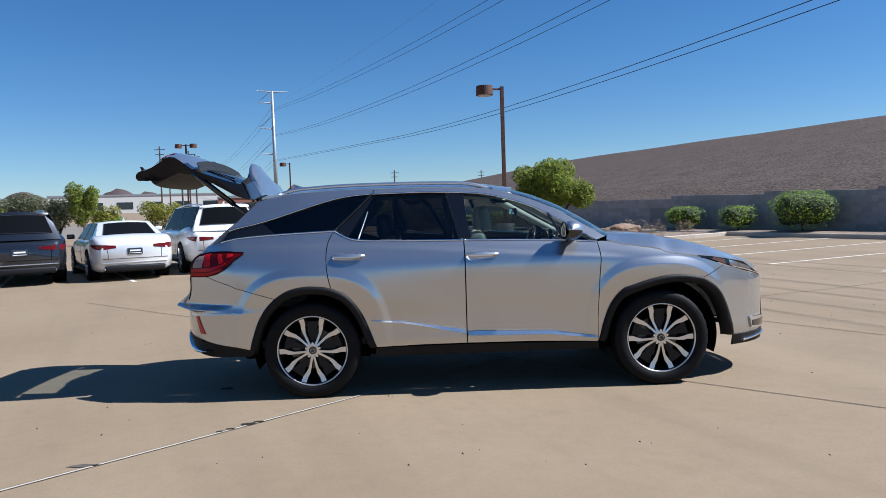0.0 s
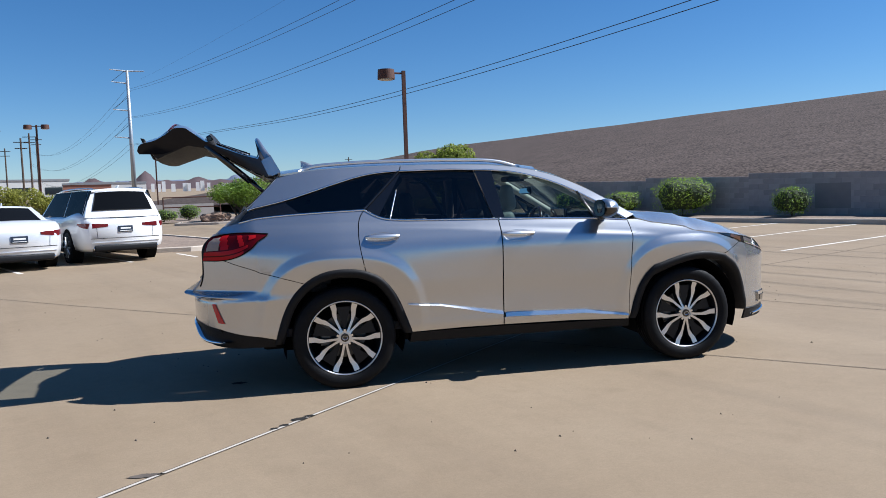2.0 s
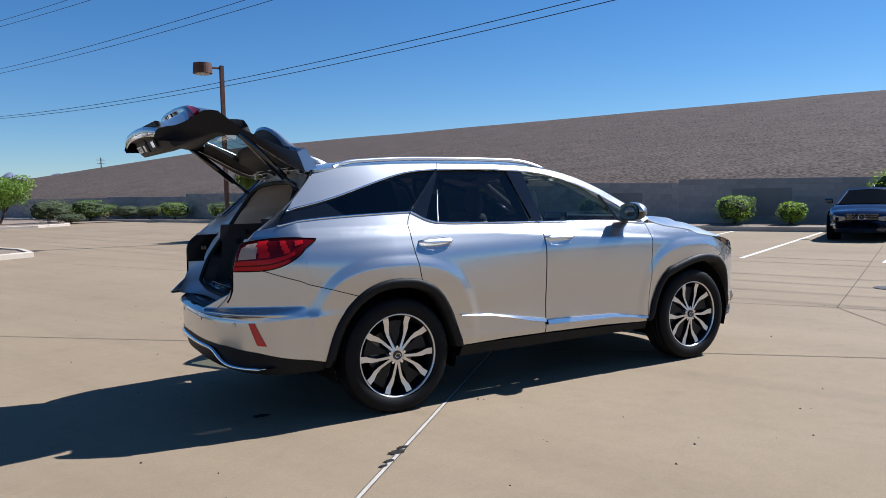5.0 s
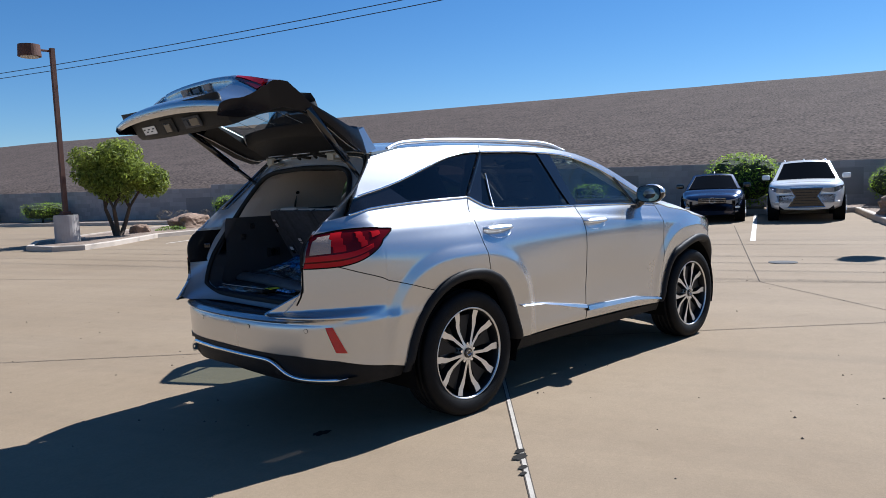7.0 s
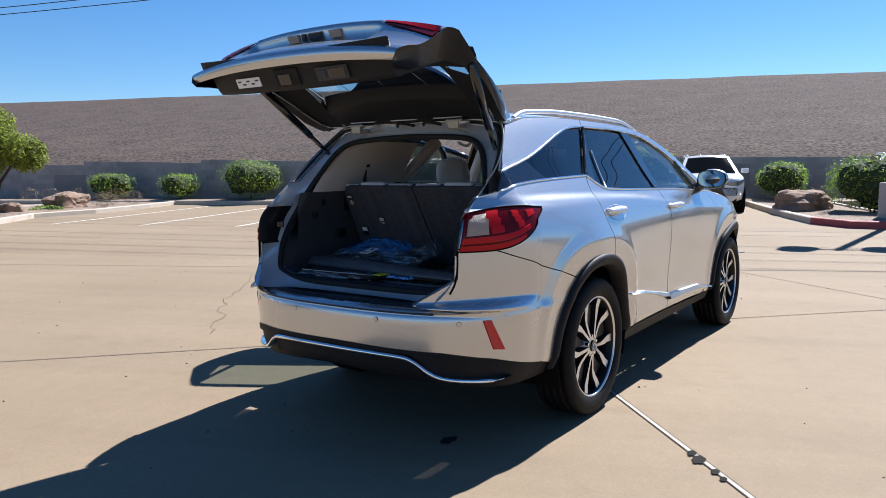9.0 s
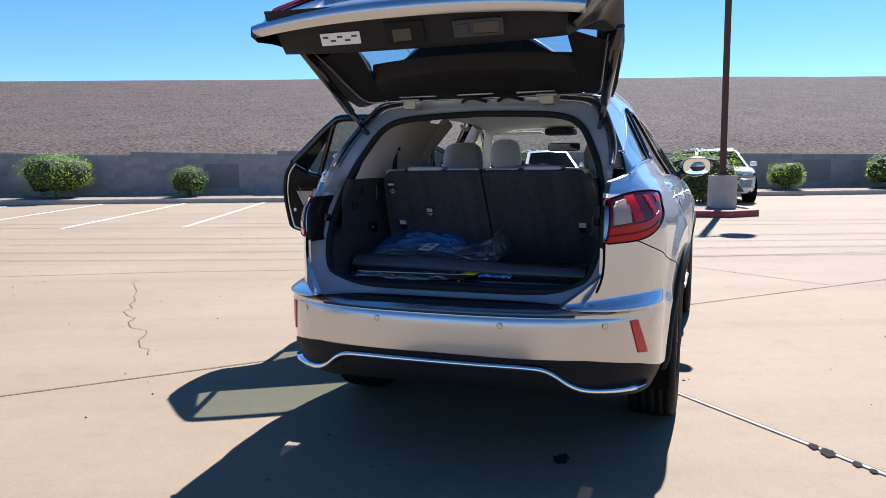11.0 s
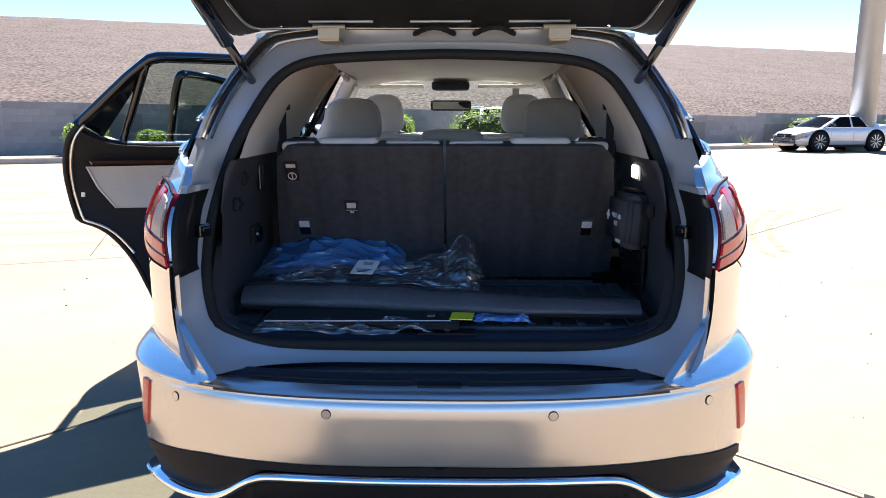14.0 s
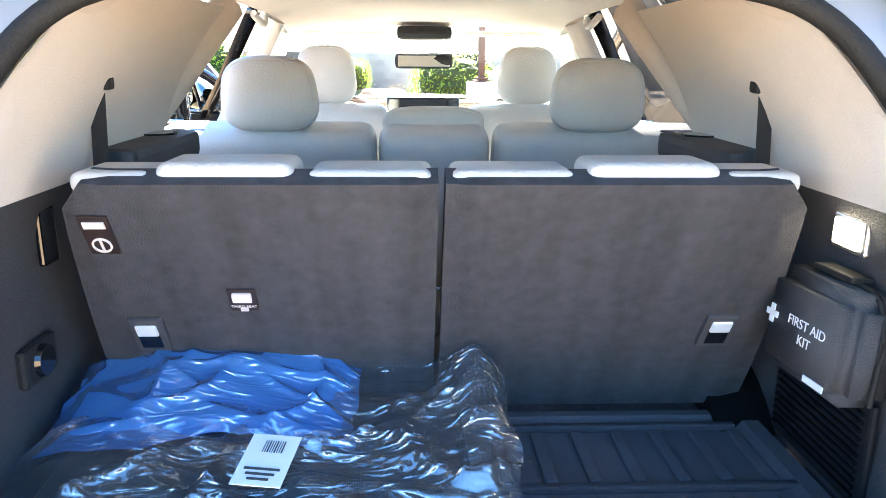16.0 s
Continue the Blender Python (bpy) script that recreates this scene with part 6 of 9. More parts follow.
def headrest(cx, cy, cz, sx, sy, sz, ry=0.0, taper=0.16, label="light grey leather headrest"):
    """A padded headrest: domed top, wider foot, with a seam round it."""
    rows, seam = [], []
    for i in range(21):
        a = -math.pi / 2 + math.pi * i / 20
        row = []
        for j in range(33):
            b = 2 * math.pi * j / 32
            ca, sa = math.cos(a), math.sin(a)
            pw = lambda v, e: math.copysign(abs(v) ** e, v)
            z = pw(sa, 0.62)
            y = pw(ca, 0.62) * pw(math.cos(b), 0.55) * (1 - taper * (z + 1) / 2)
            x = pw(ca, 0.62) * pw(math.sin(b), 0.7) * (1 - 0.25 * (z + 1) / 2)
            row.append(Vector((x * sx / 2, y * sy / 2, z * sz / 2)))
        rows.append(row)
    o = part("headrest", grid_mesh(rows), LEATHER, suv, label, smooth=True)
    o.matrix_local = pose(cx, cy, cz, 0, ry, 0)
    loop = []
    for k in range(48):
        b = 2 * math.pi * k / 48
        z = math.copysign(abs(math.sin(b)) ** 0.62, math.sin(b))
        y = math.copysign(abs(math.cos(b)) ** 0.62, math.cos(b)) * (1 - taper * (z + 1) / 2)
        loop.append((-0.22 * sx, y * sy * 0.475, z * sz * 0.475))
    part("seam", sweep(loop, 0.0018, 4, True), HEADLINER, o)
    return o


# third row folded upright, seen from behind
TH = math.degrees(math.atan(0.63))
for cy, w, nm in ((0.272, 0.535, "third_seat_back"), (-0.272, 0.535, "third_seat_back")):
    rows, sgn = [], math.copysign(1, cy)
    for i in range(13):
        t = i / 12
        z = 0.79 + 0.475 * t
        wide = 0.585 - 0.065 * t ** 1.5
        inner_y = 0.005
        edge = 0.03 * max(0, (t - 0.9) / 0.1) ** 2
        rows.append([Vector((-0.31 - 0.63 * (z - 0.99) + 0.012 * max(0.0, (abs(q - 0.5) - 0.44) / 0.06) ** 2, sgn * (inner_y + (wide - edge - inner_y) * q), z)) for q in [j / 14 for j in range(15)]])
    back = part(nm, grid_mesh(rows, 0.05, inward=lambda p: Vector((1, 0, 0.3)), flip=cy < 0), SEAT_CARPET, suv, "charcoal carpeted third-row seatback", smooth=False)
    top = [(0.30, 0.19, 0.014), (0.10, 0.175, 0.004), (0.455, 0.11, 0.001)]
    for y, sy, h in top:
        cushion("seat_top", -0.40, sgn * y, 1.262 + h / 2, 0.12, sy, h + 0.03, LEATHER, back, bevel=0.02)
    # latch with chrome lever
    y, z = sgn * 0.473, 0.990
    x = -0.31 - 0.63 * (z - 0.99)
    m = pose(x - 0.004, y, z, 0, -TH, 0)
    bm = bmesh.new()
    box(bm, 0, 0, 0, 0.012, 0.056, 0.080, bevel=0.005, m=m)
    l = part("seat_latch", bm, CARGO_TRIM, back)
    bm = bmesh.new()
    box(bm, -0.006, 0, 0.016, 0.008, 0.034, 0.026, bevel=0.003, m=m)
    part("latch_lever", bm, LEVER, l, "bright silver lever")
    bm = bmesh.new()
    box(bm, -0.006, 0, -0.014, 0.004, 0.034, 0.030, bevel=0.001, m=m)
    part("latch_recess", bm, GLOSS_BLACK, l)
    if cy > 0:
        for ly, lz, w2, h2 in ((0.485, 1.185, 0.042, 0.075), (0.308, 1.062, 0.044, 0.052)):
            m = pose(-0.31 - 0.63 * (lz - 0.99) - 0.003, ly, lz, 0, -TH, 0)
            bm = bmesh.new()
            box(bm, 0, 0, 0, 0.003, w2, h2, bevel=0.001, m=m)
            lb = part("seat_label", bm, LABEL_BROWN, back, "small brown printed label")
            bm = bmesh.new()
            if lz > 1.1:
                vs, fs = sweep([m @ Vector((-0.003, 0.013 * math.cos(2 * math.pi * k / 16), -0.018 + 0.013 * math.sin(2 * math.pi * k / 16))) for k in range(16)], 0.0018, 4, True)
                part("print", (vs, fs), LABEL_INK, lb)
                box(bm, -0.003, 0, -0.018, 0.002, 0.003, 0.026, m=m @ pose(0, 0, 0, 0, 0, 0))
                box(bm, -0.003, 0.0, 0.022, 0.002, 0.030, 0.012, m=m)
            else:
                box(bm, -0.003, 0.0, 0.008, 0.002, 0.030, 0.020, bevel=0.003, m=m)
                box(bm, -0.003, 0.0, -0.020, 0.002, 0.012, 0.008, m=m)
            part("print", bm, LABEL_INK, lb)


def text_part(words, size, m, material, parent, name="lettering"):
    cu = bpy.data.curves.new(name, "FONT")
    cu.body = words
    cu.size = size
    cu.align_x = "CENTER"
    cu.extrude = 0.0004
    tmp = new(name, cu)
    dg = bpy.context.evaluated_depsgraph_get()
    me = bpy.data.meshes.new_from_object(tmp.evaluated_get(dg))
    bpy.data.objects.remove(tmp)
    me.materials.clear()
    me.materials.append(material)
    o = new(name, me)
    o.parent = parent
    o.matrix_local = m
    return o


text_part("THIRD SEAT", 0.0075, Matrix.Translation((-0.31 - 0.63 * 0.057 - 0.006, 0.308, 1.047)) @ Matrix(((0, -0.53, -0.85, 0), (-1, 0, 0, 0), (0, 0.85, -0.53, 0), (0, 0, 0, 1))), LABEL_INK, suv, "label_text")

# second and first row
for cy, w in ((0.445, 0.60), (-0.480, 0.60), (-0.015, 0.31)):
    s = cushion("seatback", 0.66, cy, 1.008, 0.15, w, 0.50, LEATHER, suv, ry=-14, bevel=0.05, label="light grey leather seatback")
    if w > 0.4:
        h = headrest(0.570, cy * 0.965, 1.338, 0.12, 0.275, 0.200, -8, 0.13)
        bm = bmesh.new()
        box(bm, 0.60, 0.655 if cy > 0 else -0.69, 1.215, 0.08, 0.105, 0.058, bevel=0.012)
        part("seat_handle", bm, GLOSS_BLACK, suv)
    else:
        headrest(0.655, cy, 1.258, 0.10, 0.30, 0.085, -8, 0.06, "light grey leather centre headrest")
    cushion("seat_cushion", 0.95, cy, 0.66, 0.52, w, 0.16, LEATHER, suv, bevel=0.05)
for cy in (0.38, -0.40):
    cushion("front_seat_back", 1.42, cy, 0.98, 0.15, 0.50, 0.58, LEATHER, suv, ry=-14, bevel=0.06, label="light grey leather front seat")
    h = headrest(1.44, cy, 1.372, 0.11, 0.25, 0.22, -6)
    cushion("front_seat_cushion", 1.70, cy, 0.66, 0.52, 0.52, 0.16, LEATHER, suv, bevel=0.05)
# dashboard, wheel, screen, mirror, visors
bm = bmesh.new()
box(bm, 2.22, 0, 1.02, 0.36, 1.50, 0.26, bevel=0.09)
part("dashboard", bm, TRIM_DARK, suv, smooth=True)
bm = bmesh.new()
box(bm, 2.05, 0.0, 1.215, 0.03, 0.34, 0.09, bevel=0.01)
part("display_screen", bm, GLOSS_BLACK, suv, "black wide display")
vs, fs = sweep([(1.93 + 0.055 * math.sin(2 * math.pi * k / 32), 0.38 + 0.185 * math.cos(2 * math.pi * k / 32), 1.09 + 0.175 * math.sin(2 * math.pi * k / 32)) for k in range(32)], 0.015, 8, True)
sw = part("steering_wheel", (vs, fs), WOOD, suv, "dark wood and leather steering wheel", smooth=True)
bm = bmesh.new()
box(bm, 1.96, 0.38, 1.08, 0.05, 0.16, 0.10, bevel=0.02)
box(bm, 1.955, 0.38, 1.10, 0.02, 0.34, 0.03, bevel=0.01)
part("wheel_hub", bm, TRIM_DARK, sw)
bm = bmesh.new()
box(bm, 1.75, 0, 1.425, 0.03, 0.245, 0.062, bevel=0.02)
rm = part("rear_view_mirror", bm, BLACK_PLASTIC, suv, smooth=True)
bm = bmesh.new()
box(bm, 0, 0, 0, 0.004, 0.22, 0.046, bevel=0.001, m=pose(1.731, 0, 1.425, 0, 9, 6))
part("mirror_glass", bm, MIRROR_GLASS, rm)
bm = bmesh.new()
box(bm, 1.62, 0, 1.535, 0.16, 0.22, 0.05, bevel=0.02)
part("overhead_console", bm, TRIM_DARK, suv)
for y in (0.36, -0.36):
    bm = bmesh.new()
    box(bm, 1.70, y, 1.535, 0.13, 0.40, 0.018, bevel=0.008)
    part("sun_visor", bm, HEADLINER, suv)

# ---- cargo area fittings and load ----
LAMP_GLOW, ln, ll, lbs = node_material("lit_cargo_lamp")
lbs.inputs["Base Color"].default_value = (0.9, 0.85, 0.7, 1)
lbs.inputs["Emission Color"].default_value = (1.0, 0.92, 0.70, 1)
lbs.inputs["Emission Strength"].default_value = 1.1
bm = bmesh.new()
box(bm, -0.435, -0.606, 1.185, 0.085, 0.012, 0.055, bevel=0.005)
cl_ = part("cargo_lamp", bm, SATIN, suv, "small lit cargo lamp")
bm = bmesh.new()
box(bm, -0.435, -0.600, 1.185, 0.066, 0.010, 0.040, bevel=0.004)
part("lamp_lens", bm, LAMP_GLOW, cl_)
for sg, pts in ((1, [(-0.62, 1.10), (-0.55, 1.17), (-0.66, 0.80)]), (-1, [(-0.60, 1.08), (-0.60, 0.82)])):
    for x, z in pts:
        bm = bmesh.new()
        box(bm, x, sg * 0.608, z, 0.030, 0.020, 0.040, bevel=0.006)
        tube(bm, (x - 0.01, sg * 0.600, z), (x + 0.01, sg * 0.600, z), 0.009, 0.009, 8)
        part("cargo_hook", bm, TRIM_DARK, suv)
bm = bmesh.new()
box(bm, -0.385, 0.622, 0.975, 0.10, 0.016, 0.062, bevel=0.007)
o = part("side_handle", bm, TRIM_DARK, suv, "oval recessed side handle")
bm = bmesh.new()
tube(bm, (-0.385, 0.618, 0.975), (-0.385, 0.606, 0.975), 0.028, 0.024, 20)
part("handle_knob", bm, GLOSS_BLACK, o)
bm = bmesh.new()
box(bm, -0.33, 0.612, 1.165, 0.050, 0.010, 0.10, bevel=0.004)
part("side_slot", bm, GLOSS_BLACK, suv)
bm = bmesh.new()
box(bm, -0.41, -0.612, 0.875, 0.27, 0.012, 0.17, bevel=0.006)
vent = part("vent_panel", bm, BLACK_PLASTIC, suv, "black vent panel")
for k in range(11):
    bm = bmesh.new()
    box(bm, -0.41, -0.604, 0.81 + 0.013 * k, 0.24, 0.008, 0.005)
    part("vent_slat", bm, GLOSS_BLACK, vent)

# first aid bag strapped to the side
KIT = mat("black_nylon", (0.052, 0.052, 0.056), 0.55, vary=0.1, scale=15, bump=0.5, bscale=500)
WHITE_PRINT = mat("white_print", (0.75, 0.75, 0.75), 0.6, vary=0.0)
kit = thing("first_aid_bag", "black nylon first aid bag strapped to the cargo side", "bag")
kit.matrix_world = Matrix.Translation((-0.445, -0.588, 1.034)) @ Matrix.Rotation(radians(5), 4, "Z") @ Matrix.Rotation(radians(4), 4, "X")
bm = bmesh.new()
box(bm, 0, 0, 0, 0.205, 0.095, 0.168)
bmesh.ops.bevel(bm, geom=list(bm.edges), offset=0.022, segments=4, affect="EDGES")
part("bag_body", bm, KIT, kit, smooth=True)
vs, fs = sweep([(x, 0.0, z) for x, z in rounded([(-0.108, -0.07), (-0.108, 0.085), (0.0, 0.089), (0.108, 0.085), (0.108, -0.07)], 2)], 0.0045, 6)
part("zip_seam", (vs, fs), RUBBER, kit)
bm = bmesh.new()
box(bm, 0.0, 0.0, 0.094, 0.09, 0.035, 0.010, bevel=0.004)
part("bag_handle", bm, RUBBER, kit)
FRONT = Matrix.Translation((0, 0.049, 0)) @ Matrix(((-1, 0, 0, 0), (0, 0, 1, 0), (0, 1, 0, 0), (0, 0, 0, 1)))
text_part("FIRST AID", 0.021, FRONT @ Matrix.Translation((0.012, 0.004, 0.0)), WHITE_PRINT, kit)
text_part("KIT", 0.021, FRONT @ Matrix.Translation((0.012, -0.020, 0.0)), WHITE_PRINT, kit)
bm = bmesh.new()
box(bm, -0.075, 0.005, 0, 0.010, 0.030, 0.002, m=FRONT)
box(bm, -0.075, 0.005, 0, 0.030, 0.010, 0.002, m=FRONT)
part("cross", bm, WHITE_PRINT, kit, "white cross")
bm = bmesh.new()
box(bm, 0.05, -0.062, 0, 0.046, 0.010, 0.002, m=FRONT)
part("maker_mark", bm, WHITE_PRINT, kit)


def crumpled(name, x0, x1, y0, y1, z, amp, nu, nv, material, label, category, seed, edge_drop=0.02, outline=0.02):
    """A thin crumpled sheet over the load."""
    rows = []
    for i in range(nu + 1):
        u = i / nu
        row = []
        for j in range(nv + 1):
            v = j / nv
            x, y = x0 + (x1 - x0) * u, y0 + (y1 - y0) * v
            e = min(u, 1 - u, v, 1 - v)
            jag = outline * noise.noise((u * 5 + seed, v * 5, 3.1))
            f = noise.fractal((x * 5 + seed, y * 2.6, seed * 1.7), 0.9, 2.2, 3)
            ridge = 1 - abs(noise.noise((x * 7 + seed * 2, y * 7 + x * 5, 7.7))) * 2
            ridge2 = 1 - abs(noise.noise((x * 16 - y * 5 + seed, y * 5, 2.2))) * 2
            zz = z(u, v) + amp * (0.45 * f + 0.45 * max(0, ridge) ** 3 + 0.25 * max(0, ridge2) ** 2) - edge_drop * max(0, 1 - e / 0.08)
            row.append(Vector((x + jag * (1 if v in (0, 1) or u in (0, 1) else 0.3), y + jag * 0.7, zz)))
        rows.append(row)
    e = thing(name, label, category)
    part("film_sheet", grid_mesh(rows), material, e, smooth=True)
    hem = [rows[0][j] for j in range(0, nv + 1, 2)]
    part("torn_edge", sweep(hem, 0.0012, 4), material, e)
    return e


def film_plastic(name, tint, gloss_rough, mixf, shine=0.16):
    m, n, l, b = node_material(name)
    n.remove(b)
    tr = n.new("ShaderNodeBsdfTransparent")
    tr.inputs[0].default_value = (*tint, 1)
    gl = n.new("ShaderNodeBsdfGlossy")
    gl.inputs["Roughness"].default_value = gloss_rough
    co = n.new("ShaderNodeTexCoord")
    mp = n.new("ShaderNodeMapping")
    mp.inputs["Scale"].default_value = (75, 15, 30)
    mp.inputs["Rotation"].default_value = (0, 0, 0.35)
    l.new(co.outputs["Object"], mp.inputs["Vector"])
    nz = n.new("ShaderNodeTexNoise")
    nz.noise_type = "RIDGED_MULTIFRACTAL"
    nz.inputs["Scale"].default_value = 1.0
    nz.inputs["Detail"].default_value = 4
    nz.inputs["Distortion"].default_value = 0.8
    l.new(mp.outputs[0], nz.inputs["Vector"])
    bp = n.new("ShaderNodeBump")
    bp.inputs["Strength"].default_value = 1.0
    bp.inputs["Distance"].default_value = 0.012
    l.new(nz.outputs["Fac"], bp.inputs["Height"])
    l.new(bp.outputs[0], gl.inputs["Normal"])
    df = n.new("ShaderNodeBsdfDiffuse")
    df.inputs[0].default_value = (*[min(1, t * 1.0) for t in tint], 1)
    a = n.new("ShaderNodeMixShader")
    a.inputs[0].default_value = mixf
    l.new(tr.outputs[0], a.inputs[1])
    l.new(df.outputs[0], a.inputs[2])
    mx = n.new("ShaderNodeMixShader")
    l.new(schlick(n, l, shine), mx.inputs[0])
    l.new(a.outputs[0], mx.inputs[1])
    l.new(gl.outputs[0], mx.inputs[2])
    l.new(mx.outputs[0], n["Material Output"].inputs[0])
    return m


BLUE_FILM = film_plastic("blue_film", (0.10, 0.42, 1.0), 0.12, 0.42, 0.22)
CLEAR_FILM = film_plastic("clear_film", (0.86, 0.89, 0.93), 0.14, 0.05, 0.22)
MAT_BLACK = mat("black_floor_mat", (0.013, 0.013, 0.015), 0.95, vary=0.12, scale=10, bump=0.8, bscale=450)
VINYL = mat("grey_vinyl", (0.068, 0.070, 0.080), 0.42, vary=0.1, scale=8, bump=0.3, bscale=120)
YELLOW = mat("yellow_tag", (0.85, 0.76, 0.03), 0.5, vary=0.05, scale=20)

# stack of new floor mats in plastic
mats = thing("floor_mat_stack", "stack of new black carpet floor mats in plastic wrap", "floor mats")
for k, (dx, dy, rz) in enumerate(((0, 0, 2), (0.01, -0.01, -3), (-0.012, 0.012, 5))):
    bm = bmesh.new()
    box(bm, -0.39 + dx, 0.28 + dy, FLOOR_Z + 0.024 + 0.02 * k, 0.36 - 0.02 * k, 0.66 - 0.05 * k, 0.018, radians(rz), 0.007)
    part("floor_mat", bm, MAT_BLACK, mats)
bag = crumpled("clear_plastic_bag", -0.60, -0.22, -0.115, 0.62, lambda u, v: FLOOR_Z + 0.072 + 0.045 * u + 0.02 * math.sin(math.pi * v) + (0.025 + 0.058 * u) * math.exp(-((v - 0.07) / 0.075) ** 2), 0.050, 90, 120, CLEAR_FILM, "crumpled clear plastic bag over the floor mats", "plastic bag", 3.0)
crumpled("blue_plastic_film", -0.45, -0.215, 0.135, 0.615, lambda u, v: FLOOR_Z + 0.098 + 0.050 * u + 0.03 * math.sin(math.pi * v), 0.032, 60, 90, BLUE_FILM, "crumpled blue plastic film on the floor mats", "plastic film", 11.0)
crumpled("clear_plastic_scrap", -0.900, -0.815, 0.03, 0.50, lambda u, v: 0.796 + 0.010 * u, 0.03, 40, 90, CLEAR_FILM, "torn clear plastic scrap at the cargo sill", "plastic film", 21.0, 0.01, 0.04)
tag = thing("barcode_label", "white barcode label stuck to the plastic bag", "label")
tag.matrix_world = pose(-0.562, 0.240, FLOOR_Z + 0.136, 0, -14, -10)
bm = bmesh.new()
box(bm, 0, 0, 0, 0.095, 0.070, 0.0016, bevel=0.0005)
part("paper", bm, WHITE_STICKER, tag)
bm = bmesh.new()
for k in range(9):
    box(bm, 0.024, -0.016 + 0.0034 * k, 0.0014, 0.022, 0.0008 + 0.0008 * (k % 3 == 0), 0.0008)
for k in range(3):
    box(bm, -0.018 - 0.009 * k, 0.0, 0.0014, 0.004, 0.05 - 0.01 * k, 0.0008)
part("print", bm, INK, tag)
# long rolled cargo cover and loose mat in front
pts = []
rows = []
for k in range(61):
    t = k / 60
    y = 0.585 - 1.14 * t
    x = -0.640 - 0.090 * t + 0.012 * math.sin(7 * t)
    hgt = 0.030 + 0.008 * math.sin(5 * t) + 0.006 * noise.noise((t * 9, 0, 0))
    wid = 0.070 - 0.016 * t
    ring = []
    for j in range(15):
        a = 2 * math.pi * j / 14
        ring.append(Vector((x + wid * math.cos(a) + 0.006 * noise.noise((t * 8, math.cos(a), 1)), y, FLOOR_Z + 0.050 + (hgt * math.sin(a) + 0.010 * max(0.0, math.sin(a)) ** 6) + 0.01 * (1 - t))))
    rows.append(ring)
cover = thing("cargo_cover", "rolled dark grey vinyl cargo cover lying across the floor", "cargo cover")
part("roll", grid_mesh(rows), VINYL, cover, smooth=True)
part("hem", sweep([r[8] + Vector((-0.004, 0, 0.004)) for r in rows], 0.0035, 5), TRIM_DARK, cover, "dark stitched hem", smooth=True)
part("fold_seam", sweep([r[4] + Vector((0, 0, 0.001)) for r in rows], 0.0022, 4), TRIM_DARK, cover, smooth=True)
for end in (rows[0], rows[-1]):
    c = sum(end[:-1], Vector()) / (len(end) - 1)
    part("end_cap", ([c] + list(end[:-1]), [(0, 1 + k, 1 + (k + 1) % (len(end) - 1)) for k in range(len(end) - 1)]), BLACK_PLASTIC, cover, "black end cap")
bm = bmesh.new()
box(bm, -0.800, 0.22, FLOOR_Z + 0.040, 0.13, 0.54, 0.018, radians(-4), 0.007)
loose = thing("loose_floor_mat", "black carpet floor mat with stitched edge and yellow tag", "floor mat")
part("mat_body", bm, MAT_BLACK, loose)
vs, fs = sweep([(-0.856 - 0.010 * (1 - k / 20), 0.475 - 0.50 * k / 20, FLOOR_Z + 0.050) for k in range(21)], 0.0018, 4)
part("stitching", (vs, fs), LABEL_INK, loose)
bm = bmesh.new()
tube(bm, (-0.80, 0.030, FLOOR_Z + 0.045), (-0.80, 0.030, FLOOR_Z + 0.053), 0.016, 0.014, 16)
part("mat_eyelet", bm, GLOSS_BLACK, loose)
bm = bmesh.new()
box(bm, -0.815, -0.055, FLOOR_Z + 0.052, 0.070, 0.062, 0.003, radians(-6), 0.001)
part("yellow_tag", bm, YELLOW, loose, "bright yellow tag")
crumpled("blue_film_scrap", -0.82, -0.77, -0.24, -0.09, lambda u, v: FLOOR_Z + 0.040, 0.015, 16, 40, BLUE_FILM, "scrap of blue plastic film on the cargo floor", "plastic film", 31.0, 0.01)
# ---- foliage ----
LEAF_GREEN = mat("hedge_leaf", (0.28, 0.40, 0.04), 0.55, vary=0.1, scale=3, island=0.5, spec=0.4)
LEAF_DEEP = mat("deep_hedge_leaf", (0.165, 0.25, 0.033), 0.55, vary=0.1, scale=3, island=0.5, spec=0.4)
LEAF_OLIVE = mat("tree_leaf", (0.20, 0.24, 0.038), 0.6, vary=0.1, scale=3, island=0.55, spec=0.3)
LEAF_GREY = mat("grey_leaf", (0.14, 0.15, 0.085), 0.7, vary=0.1, scale=3, island=0.5, spec=0.3)
LEAF_YELLOW = mat("yellowing_leaf", (0.24, 0.24, 0.04), 0.6, vary=0.1, scale=3, island=0.5, spec=0.3)
DRY_TWIG = mat("dry_twig", (0.24, 0.18, 0.11), 0.9, vary=0.2, scale=6, island=0.4)
BARK = mat("bark", (0.075, 0.052, 0.036), 0.95, vary=0.25, scale=10, bump=0.8, bscale=40)
# colour of the solid shrub filler: inner shade put into the paint
CORE = mat("painted_shade_core", (0.030, 0.042, 0.012), 0.95, vary=0.3, scale=8)
BOULDER = mat("boulder_rock", (0.22, 0.145, 0.10), 0.95, vary=0.3, scale=3, bump=1.0, bscale=14)


